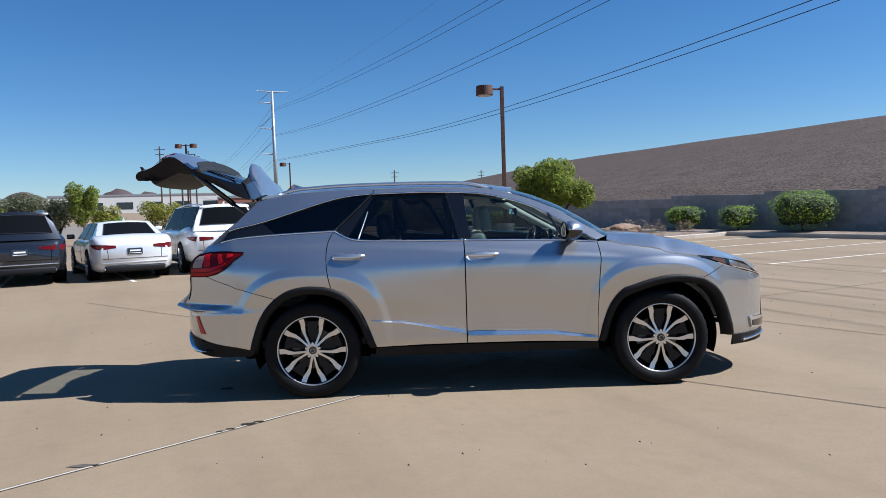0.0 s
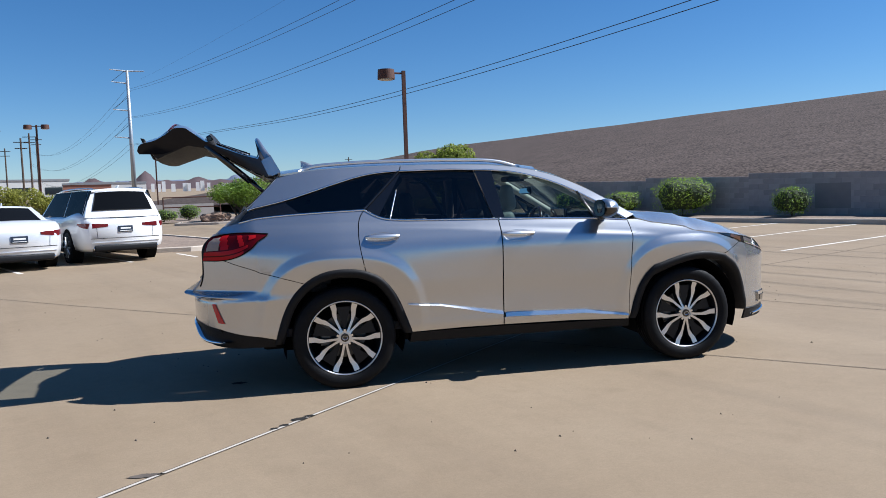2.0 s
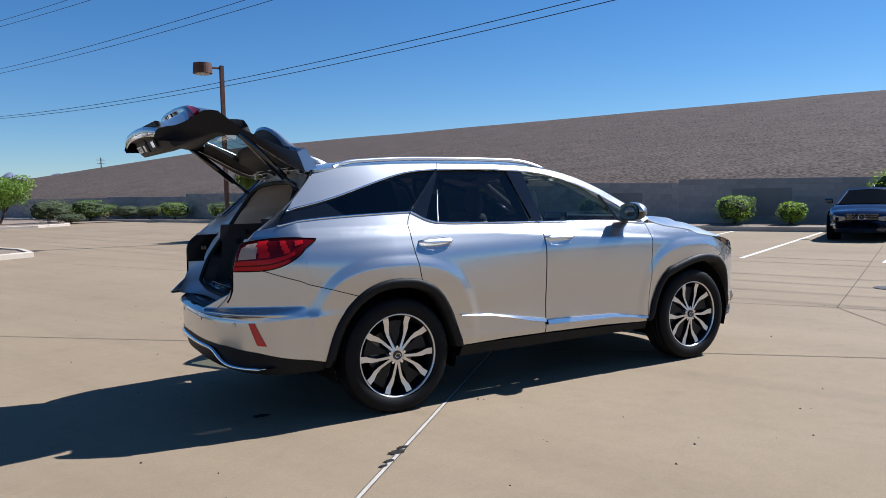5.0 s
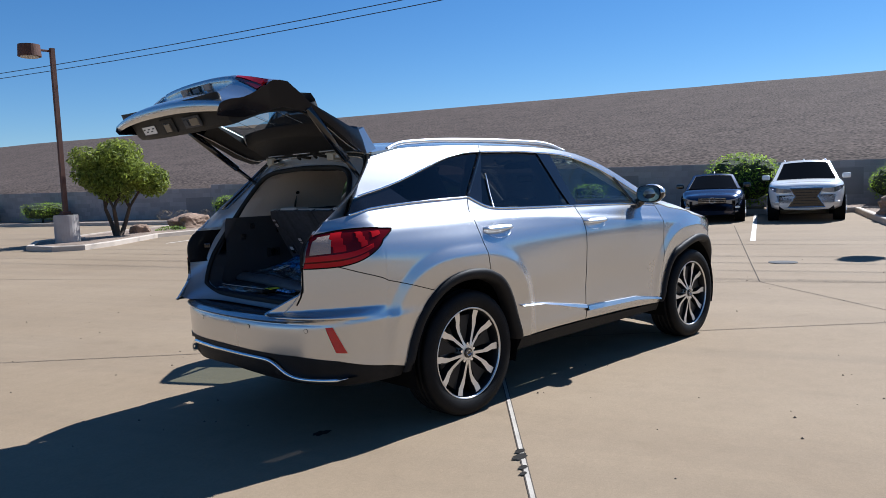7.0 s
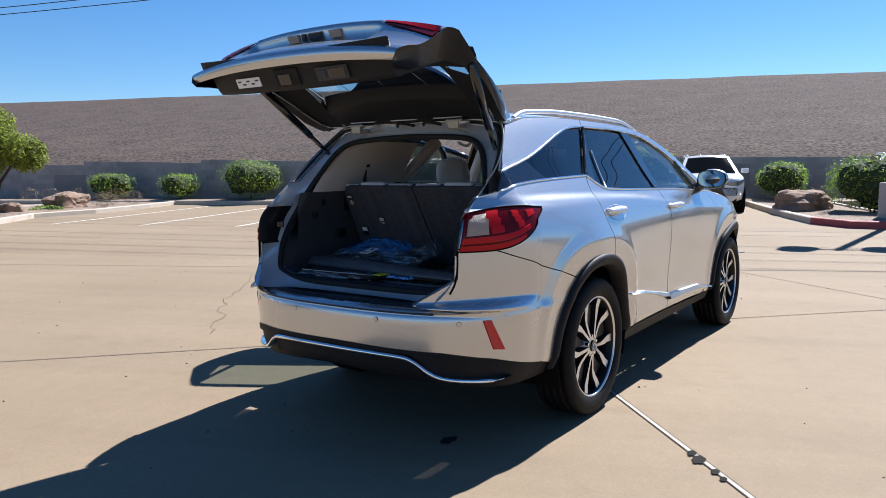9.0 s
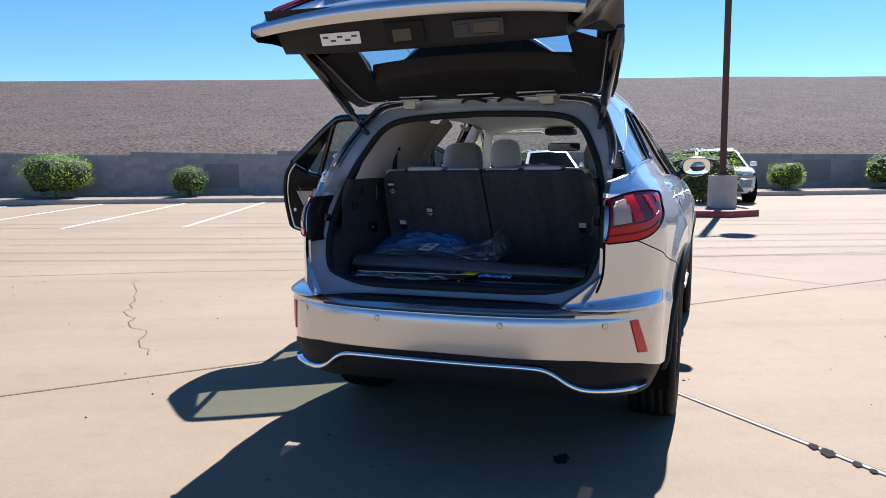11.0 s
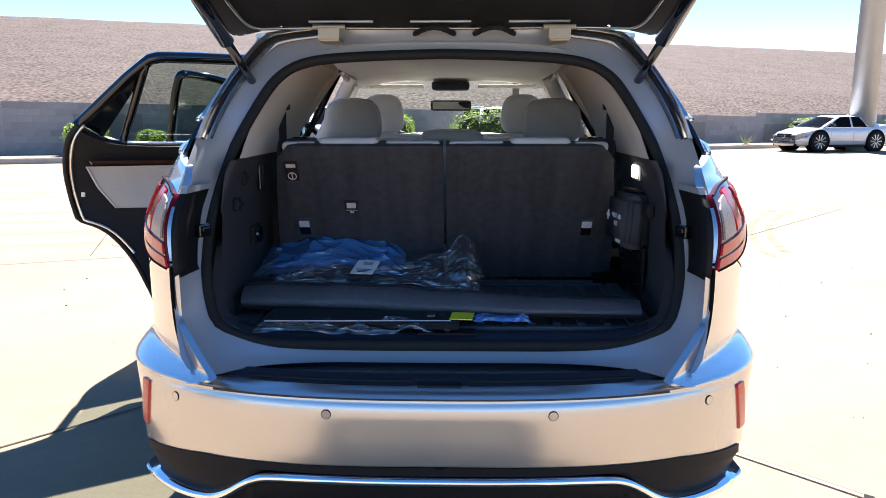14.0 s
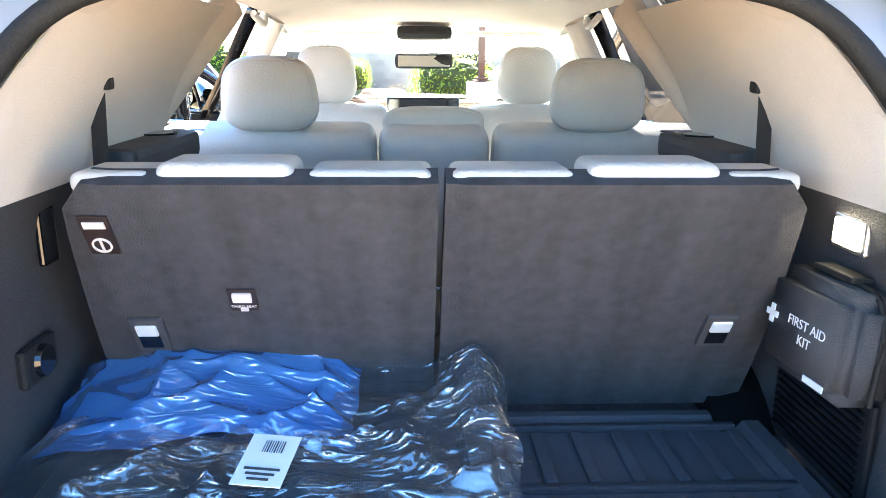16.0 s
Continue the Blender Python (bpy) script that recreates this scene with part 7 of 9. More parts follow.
def let_light_through(m, amount=0.55):
    """Thin leaves pass some light."""
    n, l = m.node_tree.nodes, m.node_tree.links
    b = n["Principled BSDF"]
    t = n.new("ShaderNodeBsdfTranslucent")
    l.new(b.inputs["Base Color"].links[0].from_socket, t.inputs["Color"])
    mx = n.new("ShaderNodeMixShader")
    mx.inputs[0].default_value = amount
    l.new(b.outputs[0], mx.inputs[1])
    l.new(t.outputs[0], mx.inputs[2])
    l.new(mx.outputs[0], n["Material Output"].inputs[0])


for leaf in (LEAF_GREEN, LEAF_DEEP, LEAF_OLIVE, LEAF_GREY, LEAF_YELLOW):
    let_light_through(leaf)


def leaf_cloud(blobs, count, size, seed, squash=0.6, fill=0.0):
    """Leaf blades scattered through uneven blobs (centre, radii, boxiness)."""
    rng = random.Random(seed)
    vs, fs = [], []
    weights = [b[1][0] * b[1][1] * b[1][2] for b in blobs]
    for _ in range(count):
        c, r, boxy = rng.choices(blobs, weights)[0]
        d = Vector((rng.gauss(0, 1), rng.gauss(0, 1), rng.gauss(0, 1))).normalized()
        p = 2 + boxy * 4
        k = (abs(d.x) ** p + abs(d.y) ** p + abs(d.z) ** p) ** (-1 / p)
        k *= 0.80 + 0.20 * rng.random() ** 0.6 + 0.16 * noise.noise(d * 2.3 + Vector((seed, 0, 0))) + (0.14 * rng.random() if rng.random() < 0.06 else 0)
        if fill and rng.random() < fill:
            k *= rng.random() ** 0.4
        q = Vector(c) + Vector((d.x * k * r[0], d.y * k * r[1], d.z * k * r[2]))
        n = (d + Vector((rng.gauss(0, 0.6), rng.gauss(0, 0.6), rng.gauss(0.3, 0.6)))).normalized()
        t = n.cross(Vector((rng.gauss(0, 1), rng.gauss(0, 1), rng.gauss(0, 1)))).normalized()
        b = n.cross(t)
        s = size * (0.6 + 0.8 * rng.random())
        i = len(vs)
        vs += [q - t * s, q + b * s * squash * 0.5, q + t * s, q - b * s * squash * 0.5]
        fs.append((i, i + 1, i + 2, i + 3))
    return vs, fs


def core_mesh(blobs, scale, seed):
    bm = bmesh.new()
    for c, r, boxy in blobs:
        res = bmesh.ops.create_icosphere(bm, subdivisions=3, radius=1.0)
        for v in res["verts"]:
            d = v.co.normalized()
            p = 2 + boxy * 4
            k = (abs(d.x) ** p + abs(d.y) ** p + abs(d.z) ** p) ** (-1 / p) * (1 + 0.22 * noise.noise(d * 2.6 + Vector((seed, 1, 0))))
            v.co = Vector(c) + Vector((d.x * r[0] * k, d.y * r[1] * k, d.z * r[2] * k)) * scale
    return bm


def hedge(at, w, h, leaf, label, seed, boxy=0.6, count=2600, size=0.032, clear=0.10, name="shrub", depth=None):
    """A clipped or loose shrub on short stems."""
    e = thing(name, label, "shrub", "shrubs along the wall", at=at)
    d = depth or w
    bl = [((0, 0, clear + (h - clear) / 2), (d / 2, w / 2, (h - clear) / 2), boxy)]
    rng = random.Random(seed)
    for _ in range(4):
        bl.append(((rng.uniform(-0.25, 0.25) * d, rng.uniform(-0.3, 0.3) * w, clear + (h - clear) * rng.uniform(0.45, 0.68)), (d * 0.3, w * 0.3, (h - clear) * 0.34), 0.2))
    part("leaves", leaf_cloud(bl, count, size, seed), leaf, e)
    # added dark filler; stops see-through and reads as the shaded inside
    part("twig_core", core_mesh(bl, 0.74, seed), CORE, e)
    for k in range(3):
        vs, fs = sweep([(0.05 * (k - 1), 0.08 * (k - 1), -0.05), (0.1 * (k - 1), 0.14 * (k - 1), clear + 0.3 * h)], [0.025, 0.015], 6)
        part("stem", (vs, fs), BARK, e)
    return e


BED_U = 20.9
K = 1.0


def bed_z(u, v):
    return ground_z(*lot(u, v)) + 0.12


def on_bed(v, u=BED_U):
    return (*lot(u, v), bed_z(u, v))


HEDGES = [(18.4, 2.0, 1.25, LEAF_GREEN, 0.7), (15.4, 1.75, 1.22, LEAF_GREEN, 0.5), (12.4, 2.45, 1.85, LEAF_GREEN, 0.45), (8.0, 1.35, 1.25, LEAF_DEEP, 0.5), (3.0, 1.35, 1.18, LEAF_GREEN, 0.6), (1.3, 0.95, 0.92, LEAF_GREEN, 0.2), (-6.2, 1.8, 1.50, LEAF_GREEN, 0.3), (-12.4, 1.5, 1.15, LEAF_GREEN, 0.3), (-16.2, 2.0, 1.45, LEAF_GREEN, 0.9), (-24.4, 2.1, 1.25, LEAF_GREEN, 0.7), (-26.7, 2.1, 1.30, LEAF_GREEN, 0.7), (-30.0, 2.0, 1.30, LEAF_DEEP, 0.6), (30.2, 2.3, 1.20, LEAF_GREEN, 0.6), (35.1, 2.3, 1.20, LEAF_GREEN, 0.6), (37.9, 1.9, 1.05, LEAF_GREY, 0.2), (40.5, 2.2, 1.05, LEAF_GREY, 0.2), (43.0, 2.3, 1.15, LEAF_DEEP, 0.4), (48.0, 2.3, 1.15, LEAF_DEEP, 0.4)]
for k, (v, w, h, leaf, boxy) in enumerate(HEDGES):
    lab = "large leafy green shrub before the block wall" if h > 1.6 else ("dry greyish shrub before the block wall" if leaf is LEAF_GREY else "clipped rounded green shrub before the block wall")
    hedge(on_bed(v * K), w * 0.8, h * 0.82, leaf, lab, 40 + k, boxy, 3600 if h > 1.6 else 2400, 0.036, name="shrub")
hedge(on_bed(-1.9 * K), 2.1, 1.75, LEAF_GREEN, "large flowering green shrub behind the parked cars", 71, 0.35, 4200, 0.045)

# low dry plants and an agave
for k, (v, u) in enumerate(((20.9, 20.5), (19.4, 20.3), (17.6, 20.1), (22.0, 20.6), (42.0, 20.2), (44.4, 20.2))):
    e = thing("dry_plant", "low dry twiggy plant on the gravel", "plant", "dry plants", at=on_bed(v * K, u))
    part("twig_tuft", leaf_cloud([((0, 0, 0.24), (0.36, 0.36, 0.26), 0.0)], 500, 0.055, 200 + k, 0.12), DRY_TWIG, e)
e = thing("agave", "small spiky green agave on the gravel strip", "plant", at=on_bed(-20.6 * K, 20.4))
for k in range(14):
    a, l = 2 * math.pi * k / 14, 0.34
    vs = [(0.02 * math.cos(a + 1.57), 0.02 * math.sin(a + 1.57), 0), (-0.02 * math.cos(a + 1.57), -0.02 * math.sin(a + 1.57), 0), (l * math.cos(a), l * math.sin(a), 0.28 + 0.1 * (k % 3)), (0.5 * l * math.cos(a) , 0.5 * l * math.sin(a), 0.12)]
    part("blade", (vs, [(0, 3, 2), (3, 1, 2), (0, 1, 3)]), LEAF_GREY, e)


def boulder(at, sx, sy, sz, seed, label="rough brown landscape boulder", rz=0.0):
    bm = bmesh.new()
    bmesh.ops.create_icosphere(bm, subdivisions=4, radius=1.0)
    for v in bm.verts:
        d = v.co.normalized()
        k = 1 + 0.28 * noise.noise(d * 1.6 + Vector((seed, 0, 0))) + 0.12 * noise.noise(d * 4.3 + Vector((0, seed, 0))) + 0.05 * noise.noise(d * 11)
        p = 4
        k *= (abs(d.x) ** p + abs(d.y) ** p + abs(d.z) ** p) ** (-1 / p)
        v.co = Vector((d.x * sx, d.y * sy, max(d.z, -0.5) * sz)) * k * 0.5
    o = part("boulder", bm, BOULDER, None)
    o.matrix_world = pose(at[0], at[1], at[2] + sz * 0.18, 0, 0, rz)
    return tagged(o, label, "boulder", "landscape boulders")


def tree(at, h, crown, leaf, label, seed, count=5000, size=0.06, trunks=1, name="tree", bare=0.3):
    """A tapered trunk with limbs and a ragged crown of leaves."""
    e = thing(name, label, "tree", at=at)
    rng = random.Random(seed)
    bl = []
    for t in range(trunks):
        a0 = 2 * math.pi * t / max(1, trunks)
        lean = 0.12 * h if trunks > 1 else 0.04 * h
        base = Vector((0.05 * math.cos(a0) * (trunks > 1), 0.05 * math.sin(a0) * (trunks > 1), -0.05))
        mid = base + Vector((lean * math.cos(a0), lean * math.sin(a0), bare * h + 0.05))
        part("trunk", sweep([base, base.lerp(mid, 0.5) + Vector((0.02, 0.01, 0)), mid], [0.045 * h ** 0.6, 0.035 * h ** 0.6, 0.028 * h ** 0.6], 8), BARK, e, smooth=True)
        for _ in range(4):
            a = rng.uniform(0, 6.28)
            tip = mid + Vector((math.cos(a) * crown * 0.55, math.sin(a) * crown * 0.55, rng.uniform(0.25, 0.62) * h))
            tip.z = min(tip.z, h * 0.86)
            part("limb", sweep([mid, mid.lerp(tip, 0.5) + Vector((0, 0, 0.05 * h)), tip], [0.022 * h ** 0.6, 0.012 * h ** 0.6, 0.005], 6), BARK, e, smooth=True)
            bl.append((tuple(tip), (crown * rng.uniform(0.34, 0.5), crown * rng.uniform(0.34, 0.5), h * rng.uniform(0.12, 0.19)), 0.0))
    bl.append(((0, 0, h * 0.62), (crown * 0.62, crown * 0.62, h * 0.27), 0.0))
    bl.append(((0, 0, h * 0.80), (crown * 0.36, crown * 0.36, h * 0.2), 0.0))
    part("crown", leaf_cloud(bl, int(count * 1.6), size * 1.25, seed, 0.6, 0.5), leaf, e)
    return e


# planting bed with the lamp post, tree and rocks
L1 = (3.9, 18.9)
raised_bed("planting_bed", [(2.6, 18.2), (2.9, 17.0), (3.6, 16.6), (4.6, 17.2), (6.6, 19.0), (8.6, 19.3), (11.2, 20.4), (13.4, 21.6), (12.6, 24.2), (9.6, 24.2), (6.0, 22.4), (3.4, 20.3)], 0.14, GRAVEL, KERB, "kerbed gravel planting bed with lamp post and tree")
tree((5.6, 19.6, ground_z(5.6, 19.6) + 0.1), 3.0, 1.30, LEAF_OLIVE, "small multi-trunk tree with olive green leaves in the planting bed", 5, 11000, 0.058, 3)
boulder((8.6, 20.9, 0.22), 1.35, 0.8, 0.75, 3.3, rz=20)
boulder((6.5, 20.1, 0.2), 0.55, 0.4, 0.45, 7.1)
e = thing("ground_cover", "low green ground cover beside the rock", "plant", at=(7.6, 20.3, 0.2))
part("leaves", leaf_cloud([((0, 0, 0.08), (0.5, 0.4, 0.12), 0)], 500, 0.04, 90), LEAF_DEEP, e)
for k, (x, y) in enumerate(((10.0, 21.0), (11.3, 21.6), (9.4, 20.4))):
    e = thing("dry_plant", "low dry twiggy plant on the gravel", "plant", "dry plants", at=(x, y, ground_z(x, y) + 0.1))
    part("twig_tuft", leaf_cloud([((0, 0, 0.24), (0.32, 0.32, 0.26), 0.0)], 450, 0.055, 300 + k, 0.12), DRY_TWIG, e)

# island with the red painted kerb
ISLE = [lot(u, v) for u, v in ((19.9, -4.95), (17, -5.0), (15, -5.05), (13.2, -5.2), (12.2, -5.7), (11.9, -6.5), (12.2, -7.3), (13.0, -7.5), (15, -7.35), (17, -7.3), (19.9, -7.3))]
isle = raised_bed("parking_island", ISLE, 0.15, GRAVEL, KERB, "gravel parking island with red painted kerb tip")
red = []
for a, b in zip(ISLE[3:8], ISLE[4:9]):
    for k in range(4):
        f = k / 4
        red.append((a[0] + (b[0] - a[0]) * f, a[1] + (b[1] - a[1]) * f))
red.append(ISLE[8])
vs, fs = [], []
cx, cy = lot(15.5, -6.5)
for x, y in red:
    d = Vector((cx - x, cy - y, 0)).normalized()
    z = ground_z(x, y)
    vs += [(x - d.x * 0.004, y - d.y * 0.004, z - 0.05), (x - d.x * 0.002, y - d.y * 0.002, z + 0.14), (x + d.x * 0.02, y + d.y * 0.02, z + 0.154), (x + d.x * 0.17, y + d.y * 0.17, z + 0.154)]
for k in range(len(red) - 1):
    for q in range(3):
        fs.append((4 * k + q, 4 * k + 4 + q, 4 * k + 5 + q, 4 * k + 1 + q))
part("red_kerb_paint", (vs, fs), RED_KERB, isle, "faded red paint")
hedge((*lot(15.2, -7.1), ground_z(*lot(15.2, -7.1)) + 0.1), 2.1, 1.42, LEAF_DEEP, "dense dark green shrub in the parking island", 99, 0.25, 3800, 0.04, depth=1.7)
boulder((*lot(16.2, -5.7), 0.28), 1.5, 1.1, 0.62, 12.5, "layered reddish brown boulder in the parking island", 35)
e = thing("dry_plant", "low dry twiggy plant on the gravel", "plant", "dry plants", at=(*lot(17.0, -6.3), 0.3))
part("twig_tuft", leaf_cloud([((0, 0, 0.25), (0.4, 0.4, 0.28), 0.0)], 500, 0.06, 333, 0.12), DRY_TWIG, e)

# bed by the white parked car
raised_bed("west_bed", [(-4.3, 15.6), (-3.0, 15.6), (-1.7, 16.6), (-1.9, 18.2), (-3.2, 21.0), (-5.0, 24.6), (-8.0, 25.0), (-8.6, 21.0)], 0.14, GRAVEL, KERB, "kerbed brown gravel bed beside the parked cars")

# ---- lamp posts ----
RUST = mat("rust_brown_steel", (0.085, 0.035, 0.022), 0.7, vary=0.2, scale=6, bump=0.2, metal=0.2)
PRECAST = mat("precast_concrete", (0.38, 0.34, 0.31), 0.9, vary=0.12, scale=4, bump=0.3, bscale=60)
LAMP_LENS = mat("lamp_lens", (0.45, 0.42, 0.38), 0.3, vary=0.05, scale=10)


def lamp_post(at, h, heads, label, base=True, rz=0.0, box_r=0.34, box_h=0.78, lift=0.12):
    e = thing("lamp_post", label, "street lamp", "lamp posts", at=at, rz=rz)
    if base:
        bm = bmesh.new()
        tube(bm, (0, 0, -0.1), (0, 0, lift + box_h), box_r, box_r * 0.97, 28)
        bmesh.ops.bevel(bm, geom=[g for g in bm.edges if g.verts[0].co.z > 0.4 and g.verts[1].co.z > 0.4], offset=0.015, segments=2, affect="EDGES")
        part("pole_base", bm, PRECAST, e, "round concrete base")
        bm = bmesh.new()
        box(bm, 0, 0, lift + box_h + 0.02, 0.30, 0.30, 0.04, bevel=0.008)
        box(bm, 0, 0, lift + box_h + 0.07, 0.22, 0.22, 0.07, bevel=0.02)
        part("base_plate", bm, RUST, e)
    bm = bmesh.new()
    box(bm, 0, 0, h / 2 + 0.2, 0.115, 0.115, h - 0.4)
    part("pole", bm, RUST, e, "square rust-brown pole")
    for dx in heads:
        bm = bmesh.new()
        box(bm, dx * 0.22, 0, h - 0.09, abs(dx) * 0.45, 0.06, 0.06, bevel=0.01)
        part("arm", bm, RUST, e)
        bm = bmesh.new()
        tube(bm, (dx * 0.62, 0, h - 0.30), (dx * 0.62, 0, h + 0.02), 0.30, 0.28, 28)
        hd = part("lamp_head", bm, RUST, e, "round drum lamp head")
        bm = bmesh.new()
        tube(bm, (dx * 0.62, 0, h - 0.325), (dx * 0.62, 0, h - 0.295), 0.24, 0.24, 24)
        part("lens", bm, LAMP_LENS, hd)
    return e


lamp_post((*L1, ground_z(*L1)), 5.65, (-1,), "tall rust-brown lamp post with one drum head", rz=8)
L2 = lot(13.4, -6.95)
lamp_post((*L2, ground_z(*L2)), 6.1, (-1, 1), "tall rust-brown lamp post with two drum heads", rz=-68)
lamp_post((-11.0, 62.0, ground_z(-11, 62)), 6.2, (-1,), "distant rust-brown lamp post with one head", base=False, rz=5)
lamp_post((-18.6, 56.0, ground_z(-18.6, 56)), 7.6, (-1, 1), "distant rust-brown lamp post with two heads", base=False)

# ---- power line ----
GALV = mat("galvanised_steel", (0.42, 0.44, 0.46), 0.45, metal=0.6, vary=0.06, scale=2)
WIRE = mat("dark_wire", (0.02, 0.02, 0.022), 0.6, vary=0.0)
P1, P2 = Vector((-23.3, 119.0, 0)), Vector((24.6, -14.8, 0))


def monopole(p, h, r0, r1, arms, label):
    e = thing("transmission_pole", label, "power pole", "transmission poles", at=(p.x, p.y, ground_z(p.x, p.y)))
    bm = bmesh.new()
    tube(bm, (0, 0, -0.3), (0, 0, h), r0, r1, 20)
    part("shaft", bm, GALV, e, smooth=True)
    d = Vector((P2.y - P1.y, P1.x - P2.x, 0)).normalized()
    for z, l, both_sides in arms:
        for s in ((-1, 1) if both_sides else (1,)):
            part("cross_arm", sweep([(0, 0, z - 0.05), tuple(d * l * s + Vector((0, 0, z + 0.1)))], [0.13, 0.06], 8), GALV, e)
            if not both_sides:
                part("insulator", sweep([tuple(d * l + Vector((0, 0, z + 0.1))), tuple(d * 0.3 + Vector((0, 0, z + 1.9)))], 0.035, 6), WIRE, e)
    return e


monopole(P1, 21.6, 0.40, 0.20, [(21.5, 2.6, True), (19.6, 2.4, False), (15.3, 2.4, False), (11.0, 2.4, False)], "tall galvanised steel transmission pole with cross arms")
monopole(P2, 22.0, 0.46, 0.30, [], "thick grey steel transmission pole behind the parked sedan")
side_dir = Vector((P2.y - P1.y, P1.x - P2.x, 0)).normalized()
for z0, a, b, c in ((19.7, 20.74, -17.89, 11.16), (15.4, 16.21, -15.75, 11.78), (11.1, 14.55, -22.16, 17.01)):
    off = 0.0
    for o in (-0.45, 0.45):
        pts = [P1.lerp(P2, t) + side_dir * (o + off) + Vector((0, 0, a + b * t + c * t * t + (z0 - a) * max(0.0, 1 - t / 0.45) ** 2)) for t in [k / 40 for k in range(41)]]
        tagged(part("power_line", sweep(pts, 0.016, 5), WIRE, None), "thin dark overhead power line", "power line", "power lines")
        far = [P1 + Vector((-60, 150, 0)) * t + side_dir * (o + off) + Vector((0, 0, z0 - 20 * t * (1 - t) + 1.5 * t)) for t in [k / 16 for k in range(17)]]
        tagged(part("power_line", sweep(far, 0.022, 4), WIRE, None), "thin dark overhead power line", "power line", "power lines")
pts = [P1.lerp(P2, t) - side_dir * 2.0 + Vector((0, 0, 21.6 - 9.0 * t + 4 * t * t)) for t in [k / 40 for k in range(41)]]
tagged(part("ground_wire", sweep(pts, 0.007, 4), WIRE, None), "fine overhead ground wire", "power line")
for k, (x, y, h) in enumerate(((-52, 165, 15), (-58, 190, 16), (-49, 150, 13), (-70, 205, 14), (-6, 210, 11), (-62, 175, 17), (24, 260, 12))):
    e = thing("utility_pole", "distant wooden utility pole with cross arm", "power pole", "utility poles", at=(x, y, ground_z(x, y)))
    bm = bmesh.new()
    tube(bm, (0, 0, 0), (0, 0, h), 0.22, 0.16, 8)
    part("shaft", bm, BARK, e)
    bm = bmesh.new()
    box(bm, 0, 0, h - 0.8, 2.6, 0.15, 0.15)
    box(bm, 0, 0, h - 2.0, 2.2, 0.15, 0.15)
    part("cross_arm", bm, BARK, e)

# ---- far surroundings ----
WAREHOUSE = mat("pale_warehouse", (0.55, 0.53, 0.50), 0.8, vary=0.05, scale=0.1)
WAREHOUSE_ROOF = mat("grey_roof", (0.22, 0.22, 0.23), 0.8, vary=0.08, scale=0.2)
PALE_BLOCK = mat("pale_block", (0.80, 0.78, 0.74), 0.8, vary=0.05, scale=0.3)
TAN_WALL = mat("tan_wall", (0.33, 0.27, 0.21), 0.9, vary=0.08, scale=0.5, bump=0.2)
DARK_ROOF = mat("dark_shingle_roof", (0.10, 0.085, 0.078), 0.9, vary=0.15, scale=2, bump=0.3)
DARK_WINDOW = mat("dark_window", (0.02, 0.025, 0.03), 0.1, vary=0.0, coat=0.4)
MOUNTAIN = mat("far_mountain", (0.088, 0.066, 0.068), 1.0, vary=0.2, scale=0.004, spec=0.0)
# distance haze is put into this bluish base colour
MOUNTAIN_FAR = mat("hazy_mountain", (0.135, 0.155, 0.215), 1.0, vary=0.08, scale=0.003, spec=0.0)


def far_building(az, dist, width, h, label, roof_h=0.0, wall=WAREHOUSE, roof=WAREHOUSE_ROOF, depth=20.0, windows=6, z0=None):
    a = radians(az)
    x, y = dist * math.sin(a), -6.0 + dist * math.cos(a)
    e = thing("far_building", label, "building", at=(x, y, ground_z(x, y) if z0 is None else z0), rz=-az)
    bm = bmesh.new()
    box(bm, 0, depth / 2, h / 2 - 0.5, width, depth, h + 1.0)
    part("wall", bm, wall, e)
    bm = bmesh.new()
    if roof_h:
        for v in bmesh.ops.create_cube(bm, size=1.0, matrix=Matrix.Translation((0, depth / 2, h + roof_h / 2)) @ Matrix.Diagonal((width + 1, depth + 1, roof_h, 1)))["verts"]:
            if v.co.z > h + roof_h / 2:
                v.co.x *= 0.72
                v.co.y = depth / 2 + (v.co.y - depth / 2) * 0.1
    else:
        box(bm, 0, depth / 2, h + 0.2, width + 0.4, depth + 0.4, 0.6)
    part("roof", bm, roof, e)
    for k in range(windows):
        bm = bmesh.new()
        box(bm, (k + 0.5) / windows * width - width / 2, -0.02, h * 0.42, width / windows * 0.55, 0.12, h * 0.4)
        part("window", bm, DARK_WINDOW, e)
    return e


far_building(-20.5, 300, 62, 6.5, "long low pale warehouse in the distance", 0)
far_building(-15.0, 320, 60, 5.2, "low white industrial building in the distance", 0, windows=10)
far_building(-27.5, 340, 80, 6.0, "low tan industrial building in the distance", 0, TAN_WALL)
far_building(5.2, 88, 15, 1.5, "tan house with dark pitched roof beyond the lot", 1.6, TAN_WALL, DARK_ROOF, 11.0, 3)
far_building(-13.5, 260, 14, 4.5, "brick-red industrial block in the distance", 0, mat("brick_block", (0.28, 0.12, 0.08), 0.9), WAREHOUSE_ROOF, 10, 2)
rng = random.Random(9)
